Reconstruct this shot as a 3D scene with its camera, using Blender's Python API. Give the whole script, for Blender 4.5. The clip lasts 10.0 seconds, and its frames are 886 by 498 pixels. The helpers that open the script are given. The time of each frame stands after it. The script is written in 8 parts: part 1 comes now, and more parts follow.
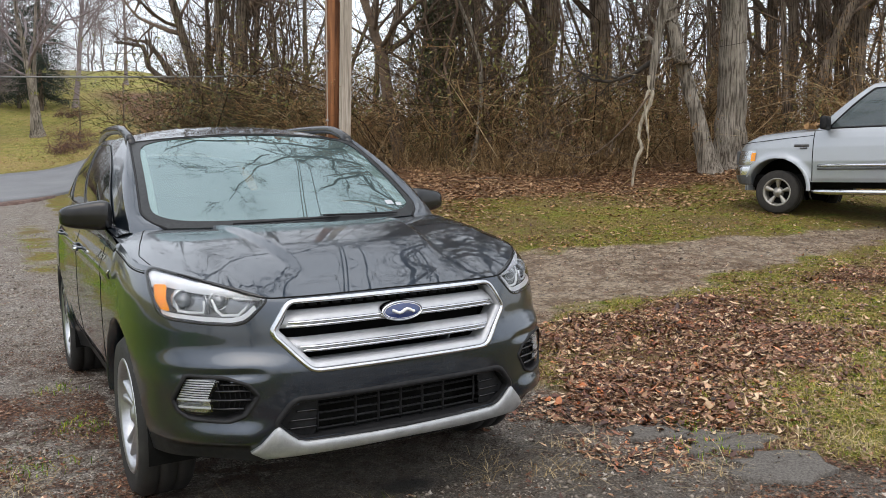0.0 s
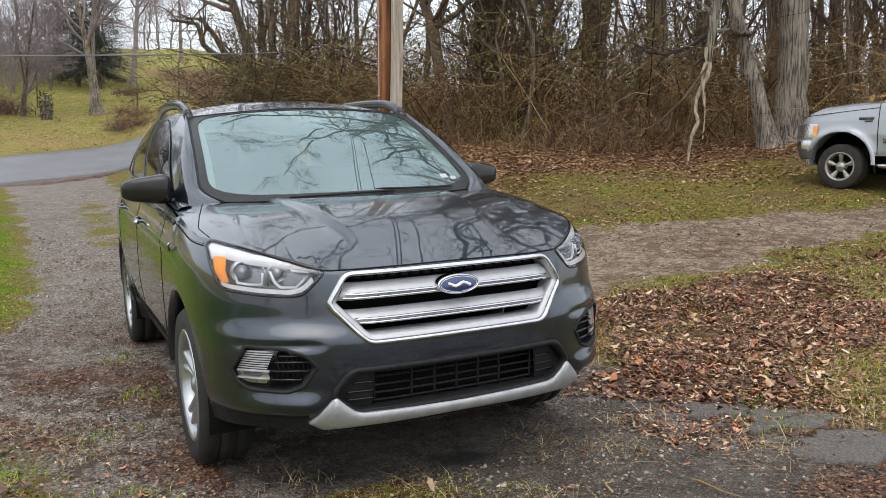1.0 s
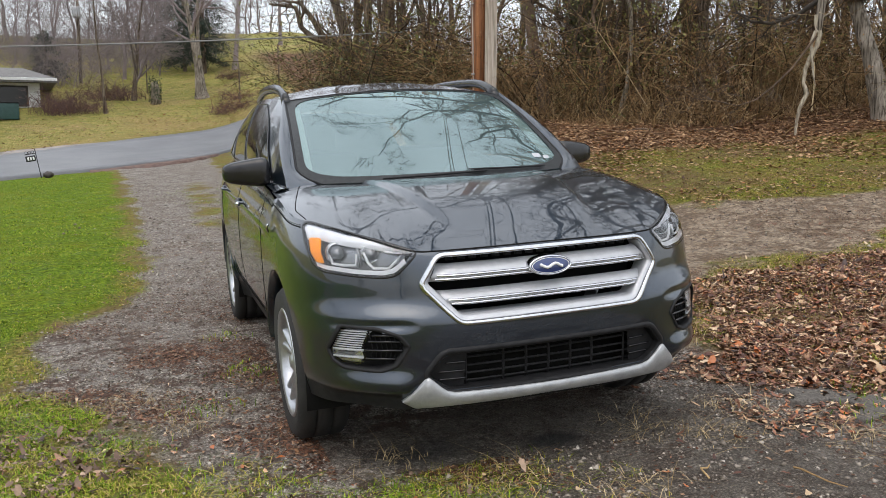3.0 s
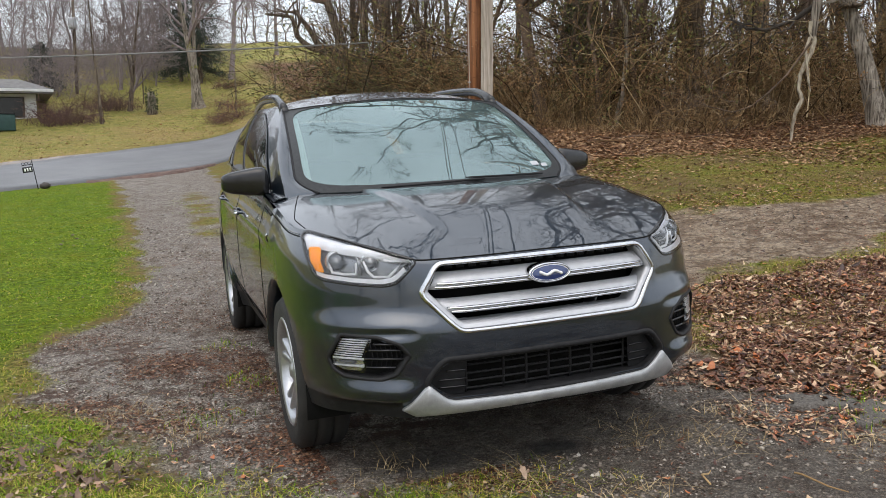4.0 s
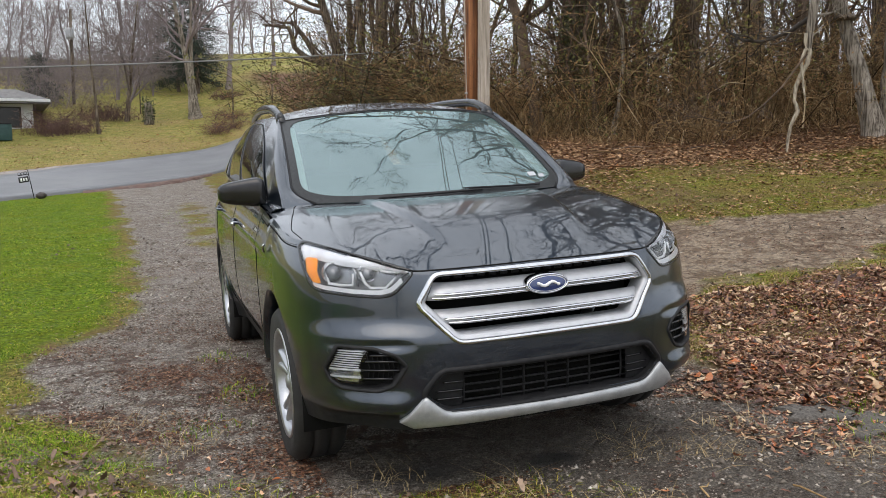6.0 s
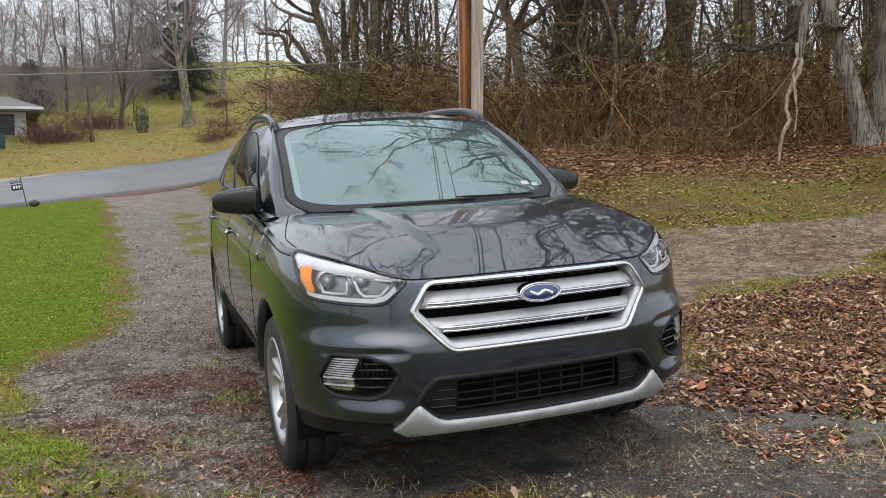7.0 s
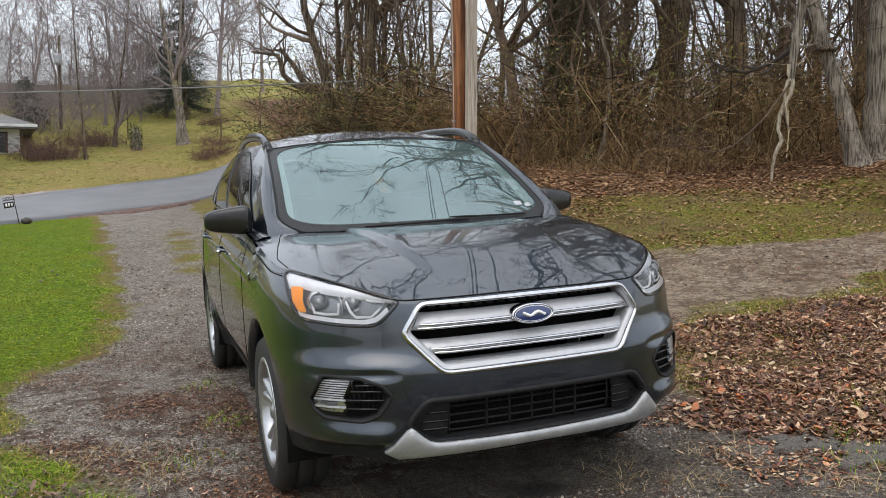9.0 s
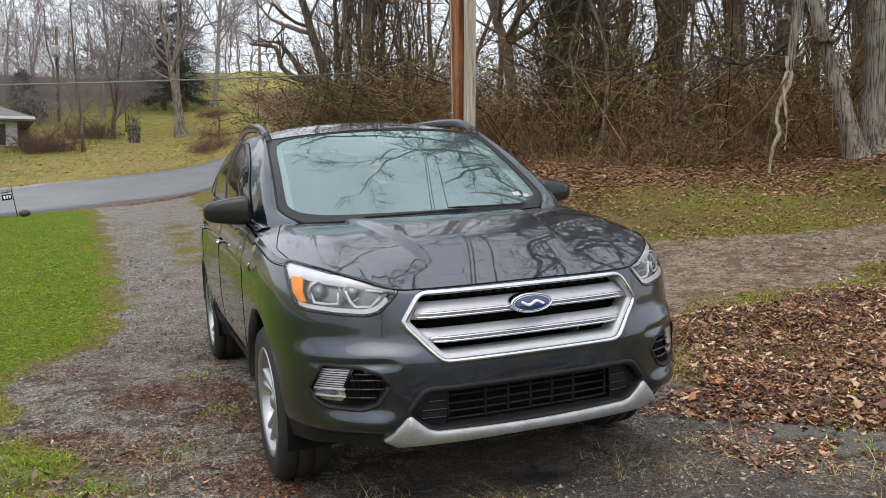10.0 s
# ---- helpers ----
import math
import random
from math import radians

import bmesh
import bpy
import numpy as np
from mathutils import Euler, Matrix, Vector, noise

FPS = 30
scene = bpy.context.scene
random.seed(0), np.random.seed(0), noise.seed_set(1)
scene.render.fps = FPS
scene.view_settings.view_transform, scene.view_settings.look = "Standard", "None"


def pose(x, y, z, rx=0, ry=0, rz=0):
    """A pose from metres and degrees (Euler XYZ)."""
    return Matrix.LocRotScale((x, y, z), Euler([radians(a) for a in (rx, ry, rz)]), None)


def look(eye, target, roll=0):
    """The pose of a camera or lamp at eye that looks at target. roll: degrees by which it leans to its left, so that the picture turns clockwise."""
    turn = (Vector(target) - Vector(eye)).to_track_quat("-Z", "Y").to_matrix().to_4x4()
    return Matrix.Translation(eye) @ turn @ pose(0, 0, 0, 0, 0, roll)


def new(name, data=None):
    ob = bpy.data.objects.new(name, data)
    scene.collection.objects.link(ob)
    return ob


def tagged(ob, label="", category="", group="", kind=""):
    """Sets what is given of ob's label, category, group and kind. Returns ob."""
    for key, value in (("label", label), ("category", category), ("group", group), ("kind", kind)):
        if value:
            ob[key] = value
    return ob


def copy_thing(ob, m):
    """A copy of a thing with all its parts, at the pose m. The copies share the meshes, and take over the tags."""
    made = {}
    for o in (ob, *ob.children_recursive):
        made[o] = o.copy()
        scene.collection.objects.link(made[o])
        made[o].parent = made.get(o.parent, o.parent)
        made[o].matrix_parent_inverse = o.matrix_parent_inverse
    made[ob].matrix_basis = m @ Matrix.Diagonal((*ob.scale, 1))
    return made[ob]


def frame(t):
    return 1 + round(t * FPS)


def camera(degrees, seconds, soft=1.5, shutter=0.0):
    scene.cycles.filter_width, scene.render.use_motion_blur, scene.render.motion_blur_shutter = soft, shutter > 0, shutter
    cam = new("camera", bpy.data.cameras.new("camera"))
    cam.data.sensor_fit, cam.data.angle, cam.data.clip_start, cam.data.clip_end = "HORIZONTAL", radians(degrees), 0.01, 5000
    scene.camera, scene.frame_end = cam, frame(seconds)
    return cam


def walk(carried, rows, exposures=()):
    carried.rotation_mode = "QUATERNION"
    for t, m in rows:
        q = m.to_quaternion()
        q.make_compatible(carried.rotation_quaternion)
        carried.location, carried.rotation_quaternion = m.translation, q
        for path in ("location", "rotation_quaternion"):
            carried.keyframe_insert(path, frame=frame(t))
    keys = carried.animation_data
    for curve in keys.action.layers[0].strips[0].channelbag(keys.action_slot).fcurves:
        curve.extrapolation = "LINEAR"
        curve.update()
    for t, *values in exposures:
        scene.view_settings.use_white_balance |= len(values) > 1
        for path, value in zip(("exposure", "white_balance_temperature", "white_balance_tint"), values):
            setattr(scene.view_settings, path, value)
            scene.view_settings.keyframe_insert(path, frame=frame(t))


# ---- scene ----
# ------------------------------------------------------------------ camera
cam = camera(55.83, 10.0, soft=0.5)
ROWS = [
    (0, pose(-1.452, -2.810, 1.293, 85.789, -0.662, -29.189)),
    (0.5, pose(-1.461, -2.797, 1.288, 85.638, -0.692, -28.885)),
    (1, pose(-1.465, -2.783, 1.279, 84.134, -0.527, -25.767)),
    (1.5, pose(-1.448, -2.757, 1.279, 82.608, -0.347, -22.860)),
    (2, pose(-1.454, -2.769, 1.283, 82.136, -0.122, -20.190)),
    (2.5, pose(-1.450, -2.784, 1.289, 82.307, 0.057, -19.323)),
    (4, pose(-1.462, -2.791, 1.292, 83.166, 0.702, -19.548)),
    (4.5, pose(-1.467, -2.794, 1.295, 83.308, 0.685, -19.577)),
    (5, pose(-1.466, -2.789, 1.295, 83.697, 0.652, -19.627)),
    (5.5, pose(-1.460, -2.778, 1.292, 83.773, 0.622, -19.681)),
    (7, pose(-1.466, -2.795, 1.297, 84.420, 0.546, -20.200)),
    (7.5, pose(-1.468, -2.803, 1.300, 84.863, 0.455, -20.474)),
    (8, pose(-1.471, -2.812, 1.301, 85.302, 0.471, -20.514)),
    (8.5, pose(-1.468, -2.813, 1.303, 85.329, 0.416, -20.553)),
    (9, pose(-1.456, -2.784, 1.304, 85.684, 0.356, -20.610)),
    (9.5, pose(-1.463, -2.797, 1.303, 85.256, 0.424, -20.657)),
    (10, pose(-1.465, -2.800, 1.295, 85.180, 0.358, -20.723)),
]
walk(cam, ROWS, exposures=((0.0, 0.12), (0.9, 0.12), (1.6, 0.18), (2.2, 0.17), (3.0, 0.10), (4.0, 0.04), (7.0, 0.02), (9.0, -0.02), (9.5, 0.04), (10.0, 0.03)))

# ------------------------------------------------------------------ light: an overcast winter sky
SUN_ELEVATION, SUN_ROTATION = radians(61), radians(213)
sky_world = bpy.data.worlds.new("overcast_sky")
scene.world = sky_world
sky_world.use_nodes = True
wn, wl = sky_world.node_tree.nodes, sky_world.node_tree.links
wn.clear()
w_out = wn.new("ShaderNodeOutputWorld")
w_sky = wn.new("ShaderNodeTexSky")
w_sky.sky_type, w_sky.sun_disc = "NISHITA", False
w_sky.sun_elevation, w_sky.sun_rotation = SUN_ELEVATION, SUN_ROTATION
w_sky.dust_density, w_sky.air_density = 4.0, 1.0
w_clear = wn.new("ShaderNodeBackground")
w_clear.inputs["Strength"].default_value = 0.08
w_cloud = wn.new("ShaderNodeBackground")
w_cloud.inputs["Color"].default_value = (0.944, 0.968, 0.997, 1)
# an overcast sky is brighter overhead than at the horizon, and unevenly thick
w_dir = wn.new("ShaderNodeTexCoord")
w_axis = wn.new("ShaderNodeSeparateXYZ")
wl.new(w_dir.outputs["Generated"], w_axis.inputs[0])
w_noise = wn.new("ShaderNodeTexNoise")
w_noise.inputs["Scale"].default_value, w_noise.inputs["Detail"].default_value = 1.6, 3.0
wl.new(w_dir.outputs["Generated"], w_noise.inputs["Vector"])
w_high = wn.new("ShaderNodeMapRange")
for k_, v_ in zip(("From Min", "From Max", "To Min", "To Max"), (0.0, 1.0, 0.80, 1.50)):
    w_high.inputs[k_].default_value = v_
wl.new(w_axis.outputs["Z"], w_high.inputs["Value"])
w_thick = wn.new("ShaderNodeMapRange")
for k_, v_ in zip(("From Min", "From Max", "To Min", "To Max"), (0.3, 0.7, 0.86, 1.14)):
    w_thick.inputs[k_].default_value = v_
wl.new(w_noise.outputs[0], w_thick.inputs["Value"])
w_glow = wn.new("ShaderNodeMath")
w_glow.operation = "MULTIPLY"
wl.new(w_high.outputs[0], w_glow.inputs[0])
wl.new(w_thick.outputs[0], w_glow.inputs[1])
wl.new(w_glow.outputs[0], w_cloud.inputs["Strength"])
w_sum = wn.new("ShaderNodeAddShader")
wl.new(w_sky.outputs[0], w_clear.inputs["Color"])
wl.new(w_clear.outputs[0], w_sum.inputs[0])
wl.new(w_cloud.outputs[0], w_sum.inputs[1])
wl.new(w_sum.outputs[0], w_out.inputs["Surface"])

sun_data = bpy.data.lights.new("sun", "SUN")
sun_data.energy, sun_data.angle, sun_data.color = 0.75, radians(60), (1.0, 0.985, 0.96)
sun = new("sun", sun_data)
sun.matrix_world = look((-9, -14, 30), (0, 0, 0))

# ------------------------------------------------------------------ materials
def material(name):
    m = bpy.data.materials.new(name)
    m.use_nodes = True
    nt = m.node_tree
    return m, nt.nodes, nt.links, nt.nodes["Principled BSDF"]


def rgba(c):
    return (c[0], c[1], c[2], 1.0)


def noise_node(n, l, scale, detail=4.0, rough=0.6, coords="Object", stretch=None):
    tc = n.new("ShaderNodeTexCoord")
    tx = n.new("ShaderNodeTexNoise")
    tx.inputs["Scale"].default_value, tx.inputs["Detail"].default_value = scale, detail
    tx.inputs["Roughness"].default_value = rough
    if stretch:
        mp = n.new("ShaderNodeMapping")
        mp.inputs["Scale"].default_value = stretch
        l.new(tc.outputs[coords], mp.inputs["Vector"])
        l.new(mp.outputs[0], tx.inputs["Vector"])
    else:
        l.new(tc.outputs[coords], tx.inputs["Vector"])
    return tx


def ramp(n, l, src, stops):
    r = n.new("ShaderNodeValToRGB")
    while len(r.color_ramp.elements) < len(stops):
        r.color_ramp.elements.new(0.5)
    for e, (p, c) in zip(r.color_ramp.elements, stops):
        e.position, e.color = p, rgba(c)
    l.new(src, r.inputs[0])
    return r


def mixed(n, l, fac, a, b, mode="MIX"):
    x = n.new("ShaderNodeMix")
    x.data_type, x.blend_type = "RGBA", mode
    for sock, v in ((x.inputs[0], fac), (x.inputs[6], a), (x.inputs[7], b)):
        if isinstance(v, (int, float)):
            sock.default_value = v
        elif isinstance(v, tuple):
            sock.default_value = rgba(v)
        else:
            l.new(v, sock)
    return x.outputs[2]


def maths(n, l, op, a, b=None, clamp=False):
    x = n.new("ShaderNodeMath")
    x.operation, x.use_clamp = op, clamp
    for sock, v in zip(x.inputs, (a, b)):
        if v is None:
            continue
        if isinstance(v, (int, float)):
            sock.default_value = v
        else:
            l.new(v, sock)
    return x.outputs[0]


def bumped(n, l, bsdf, height, strength, distance=0.01, sock="Normal"):
    b = n.new("ShaderNodeBump")
    b.inputs["Strength"].default_value, b.inputs["Distance"].default_value = strength, distance
    l.new(height, b.inputs["Height"])
    l.new(b.outputs[0], bsdf.inputs[sock])


def plain(name, dark, light, scale=6.0, rough=0.6, metal=0.0, bump=0.15, bump_scale=None, coat=0.0, stretch=None, vary=0.0):
    """A surface with two scales of variation between two colours, and a fine relief."""
    m, n, l, b = material(name)
    a = noise_node(n, l, scale, stretch=stretch)
    f = noise_node(n, l, bump_scale or scale * 9, 3.0, stretch=stretch)
    v = maths(n, l, "ADD", maths(n, l, "MULTIPLY", a.outputs[0], 0.7), maths(n, l, "MULTIPLY", f.outputs[0], 0.3))
    r = ramp(n, l, v, [(0.36, dark), (0.64, light)])
    col = r.outputs[0]
    if vary:
        oi = n.new("ShaderNodeObjectInfo")
        hs = n.new("ShaderNodeHueSaturation")
        l.new(maths(n, l, "ADD", 1 - vary / 2, maths(n, l, "MULTIPLY", oi.outputs["Random"], vary)), hs.inputs["Value"])
        l.new(col, hs.inputs["Color"])
        col = hs.outputs[0]
    l.new(col, b.inputs["Base Color"])
    b.inputs["Roughness"].default_value, b.inputs["Metallic"].default_value = rough, metal
    b.inputs["Coat Weight"].default_value = coat
    b.inputs["Coat Roughness"].default_value = 0.05
    if bump:
        bumped(n, l, b, v, bump, 0.01)
    return m


def island_ramp(name, stops, rough=0.7, spec=0.3, sheen_noise=8.0):
    """Each loose piece takes its own tone; a fine noise mottles it."""
    m, n, l, b = material(name)
    geo = n.new("ShaderNodeNewGeometry")
    oi = n.new("ShaderNodeObjectInfo")
    rnd = maths(n, l, "FRACT", maths(n, l, "ADD", geo.outputs["Random Per Island"], oi.outputs["Random"]))
    r = ramp(n, l, rnd, stops)
    t = n.new("ShaderNodeTexNoise")
    t.inputs["Scale"].default_value = 60
    l.new(geo.outputs["Position"], t.inputs["Vector"])
    c = mixed(n, l, 0.35, r.outputs[0], ramp(n, l, t.outputs[0], [(0.3, (0.25, 0.25, 0.25)), (0.7, (0.75, 0.75, 0.75))]).outputs[0], "OVERLAY")
    l.new(c, b.inputs["Base Color"])
    b.inputs["Roughness"].default_value, b.inputs["Specular IOR Level"].default_value = rough, spec
    bumped(n, l, b, t.outputs[0], 0.3, 0.004)
    return m


def car_paint(name, col, metal, rough, drops=0.10):
    """Metallic paint under clear lacquer, wet with fine drizzle and slightly dirty low down."""
    m, n, l, b = material(name)
    flake = noise_node(n, l, 900, 1.0)
    c = mixed(n, l, flake.outputs[0], tuple(k * 0.75 for k in col), tuple(k * 1.3 for k in col))
    film = noise_node(n, l, 3.0, 5.0)
    l.new(c, b.inputs["Base Color"])
    b.inputs["Metallic"].default_value = metal
    b.inputs["Specular IOR Level"].default_value = 0.1
    b.inputs["Coat Weight"].default_value, b.inputs["Coat IOR"].default_value = 1.0, 1.74
    l.new(maths(n, l, "ADD", rough - 0.05, maths(n, l, "MULTIPLY", film.outputs[0], 0.1)), b.inputs["Roughness"])
    tc = n.new("ShaderNodeTexCoord")
    vo = n.new("ShaderNodeTexVoronoi")
    vo.inputs["Scale"].default_value = 130
    l.new(tc.outputs["Object"], vo.inputs["Vector"])
    bead = maths(n, l, "LESS_THAN", vo.outputs["Distance"], 0.32)
    patch = maths(n, l, "GREATER_THAN", film.outputs[0], 0.49)
    wet = maths(n, l, "MULTIPLY", bead, patch)
    bumped(n, l, b, wet, drops, 0.002, "Coat Normal")
    l.new(maths(n, l, "ADD", 0.018, maths(n, l, "MULTIPLY", wet, 0.20)), b.inputs["Coat Roughness"])
    return m


def glass(name, tint, haze, haze_col, ior=1.52, rough=0.0, shine=(1, 1, 1)):
    """Thin glass: clear and mirror-like by its angle, with a film of condensation of that share."""
    m, n, l, b = material(name)
    out = n["Material Output"]
    tr = n.new("ShaderNodeBsdfTransparent")
    tr.inputs[0].default_value = rgba(tint)
    film = n.new("ShaderNodeBsdfDiffuse")
    fog = noise_node(n, l, 4.0, 4.0)
    l.new(ramp(n, l, fog.outputs[0], [(0.3, tuple(k * 0.85 for k in haze_col)), (0.7, haze_col)]).outputs[0], film.inputs[0])
    mx = n.new("ShaderNodeMixShader")
    mx.inputs[0].default_value = haze
    l.new(tr.outputs[0], mx.inputs[1])
    l.new(film.outputs[0], mx.inputs[2])
    gl = n.new("ShaderNodeBsdfGlossy")
    gl.inputs["Roughness"].default_value = rough
    gl.inputs["Color"].default_value = rgba(shine)
    fr = n.new("ShaderNodeFresnel")
    fr.inputs[0].default_value = ior
    top = n.new("ShaderNodeMixShader")
    l.new(fr.outputs[0], top.inputs[0])
    l.new(mx.outputs[0], top.inputs[1])
    l.new(gl.outputs[0], top.inputs[2])
    l.new(top.outputs[0], out.inputs["Surface"])
    return m


PAINT = car_paint("dark_grey_metallic_paint", (0.0135, 0.0235, 0.0375), 0.75, 0.30, 0.32)
SILVER_PAINT = car_paint("silver_metallic_paint", (0.34, 0.36, 0.385), 0.45, 0.42, 0.03)
BLACK_GLOSS = plain("black_gloss_plastic", (0.006, 0.006, 0.007), (0.014, 0.014, 0.015), 20, 0.16, 0, 0.02)
BLACK_PLASTIC = plain("black_grained_plastic", (0.010, 0.010, 0.011), (0.022, 0.022, 0.023), 40, 0.5, 0, 0.1, 600)
# near-black tone that puts the shade of hollows and gaps into the colour
DARK_VOID = plain("dark_void_plastic", (0.004, 0.004, 0.004), (0.008, 0.008, 0.008), 20, 0.85, 0, 0)
for m_ in (DARK_VOID, BLACK_PLASTIC):
    m_.node_tree.nodes["Principled BSDF"].inputs["Specular IOR Level"].default_value = 0.15
CHROME = plain("chrome", (0.50, 0.51, 0.53), (0.62, 0.63, 0.65), 30, 0.13, 1.0, 0.0)
SATIN = plain("satin_silver_plastic", (0.40, 0.41, 0.43), (0.47, 0.48, 0.50), 30, 0.42, 0.30, 0.02)
SKID_SILVER = plain("silver_skid_plate", (0.32, 0.33, 0.34), (0.44, 0.45, 0.46), 25, 0.42, 0.5, 0.02)
ALLOY = plain("silver_alloy", (0.34, 0.35, 0.37), (0.47, 0.48, 0.50), 12, 0.28, 0.8, 0.02)
ALLOY_DULL = plain("dull_weathered_alloy", (0.22, 0.21, 0.19), (0.42, 0.40, 0.36), 14, 0.45, 0.7, 0.05)
TYRE = plain("tyre_rubber", (0.008, 0.008, 0.008), (0.022, 0.021, 0.020), 9, 0.75, 0, 0.3, 160)
TYRE_WORN = plain("dusty_tyre_rubber", (0.012, 0.011, 0.010), (0.035, 0.031, 0.027), 9, 0.85, 0, 0.3, 160)
AMBER = plain("amber_lens", (0.80, 0.25, 0.004), (0.94, 0.36, 0.006), 60, 0.12, 0, 0.1, 220, 0.6)
LAMP_SILVER = plain("lamp_reflector", (0.50, 0.51, 0.53), (0.68, 0.69, 0.71), 50, 0.22, 0.9, 0.05)
LAMP_GREY = plain("lamp_bezel_grey", (0.16, 0.165, 0.175), (0.30, 0.31, 0.325), 30, 0.22, 0.7, 0.03)
LAMP_WHITE = plain("sky_white_lamp_reflector", (0.72, 0.73, 0.76), (0.86, 0.87, 0.89), 30, 0.3, 0.2, 0.02)
LENS = plain("dark_projector_lens", (0.10, 0.105, 0.115), (0.18, 0.19, 0.20), 30, 0.04, 0.3, 0.0, None, 1.0)
LIGHT_GUIDE = plain("frosted_light_guide", (0.70, 0.71, 0.73), (0.85, 0.86, 0.88), 40, 0.25, 0, 0.0, None, 0.5)
BADGE_BLUE = plain("blue_enamel", (0.006, 0.018, 0.085), (0.010, 0.028, 0.12), 40, 0.12, 0, 0.0, None, 1.0)
WHITE_ENAMEL = plain("white_enamel", (0.68, 0.69, 0.70), (0.80, 0.80, 0.80), 30, 0.3, 0, 0.0)
FABRIC = plain("dark_seat_fabric", (0.02, 0.02, 0.022), (0.05, 0.05, 0.052), 80, 0.95, 0, 0.3)
FRIT = plain("dark_glazed_band", (0.012, 0.013, 0.014), (0.028, 0.030, 0.031), 60, 0.35, 0, 0.02)
FRIT.node_tree.nodes["Principled BSDF"].inputs["Specular IOR Level"].default_value = 0.25
WIND_GLASS = glass("misted_windscreen", (0.50, 0.64, 0.61), 0.16, (0.40, 0.57, 0.57), 2.4, 0.0, (0.81, 0.98, 1.0))
SIDE_GLASS = glass("tinted_side_glass", (0.22, 0.28, 0.24), 0.04, (0.2, 0.24, 0.22), 1.30)
LAMP_GLASS = glass("clear_lamp_cover", (0.96, 0.97, 0.98), 0.005, (0.6, 0.6, 0.6), 1.52)

# ------------------------------------------------------------------ mesh helpers
def np_mesh(name, v, f, smooth_faces=True):
    """A mesh from arrays of vertices and of triangles or quads."""
    v, f = np.asarray(v, np.float32), np.asarray(f, np.int32)
    me = bpy.data.meshes.new(name)
    k = f.shape[1]
    me.vertices.add(len(v))
    me.vertices.foreach_set("co", v.ravel())
    me.loops.add(f.size)
    me.loops.foreach_set("vertex_index", f.ravel())
    me.polygons.add(len(f))
    me.polygons.foreach_set("loop_start", np.arange(0, f.size, k, dtype=np.int32))
    me.polygons.foreach_set("use_smooth", np.full(len(f), smooth_faces))
    me.update(calc_edges=True)
    me.validate()
    return me


def piece(name, me, mat, parent=None, label="", m=None):
    ob = new(name, me)
    if mat and not me.materials:
        me.materials.append(mat)
    if parent:
        ob.parent = parent
    if m is not None:
        ob.matrix_basis = m
    if label:
        tagged(ob, label)
    return ob


def part(name, bm, mat, parent, label="", smooth_faces=True, m=None):
    """Links a bmesh as one mesh object under a thing or a part."""
    me = bpy.data.meshes.new(name)
    bm.to_mesh(me)
    bm.free()
    me.polygons.foreach_set("use_smooth", np.full(len(me.polygons), smooth_faces))
    return piece(name, me, mat, parent, label, m)


def thing(name, label, category, m=None, group="", kind=""):
    ob = new(name)
    if m is not None:
        ob.matrix_basis = m
    return tagged(ob, label, category, group, kind)


def grid_faces(nu, nv, wrap=False):
    i, j = np.meshgrid(np.arange(nu if wrap else nu - 1), np.arange(nv - 1), indexing="ij")
    a = i * nv + j
    b = ((i + 1) % nu) * nv + j
    return np.stack([a, b, b + 1, a + 1], -1).reshape(-1, 4)


def grid_piece(name, pts, mat, parent, label="", wrap=False, out=None):
    """pts: an array (nu, nv, 3). out: the way that its faces look."""
    nu, nv = pts.shape[:2]
    v, f = pts.reshape(-1, 3), grid_faces(nu, nv, wrap)
    if out is not None:
        nrm = np.cross(v[f[:, 1]] - v[f[:, 0]], v[f[:, 3]] - v[f[:, 0]]).sum(0)
        if nrm @ np.array(out, float) < 0:
            f = f[:, ::-1]
    return piece(name, np_mesh(name, v, f), mat, parent, label)


def box_bm(sx, sy, sz, at=(0, 0, 0), bevel=0.0, seg=2, taper=None, bm=None):
    b2 = bmesh.new()
    bmesh.ops.create_cube(b2, size=1)
    for v in b2.verts:
        k = taper if (taper and v.co.z > 0) else 1.0
        v.co = Vector((v.co.x * sx * k, v.co.y * sy * k, v.co.z * sz))
    if bevel:
        bmesh.ops.bevel(b2, geom=list(b2.edges), offset=bevel, segments=seg, affect="EDGES", profile=0.6)
    bmesh.ops.translate(b2, verts=b2.verts, vec=at)
    if bm is None:
        return b2
    me = bpy.data.meshes.new("tmp")
    b2.to_mesh(me)
    b2.free()
    bm.from_mesh(me)
    bpy.data.meshes.remove(me)
    return bm


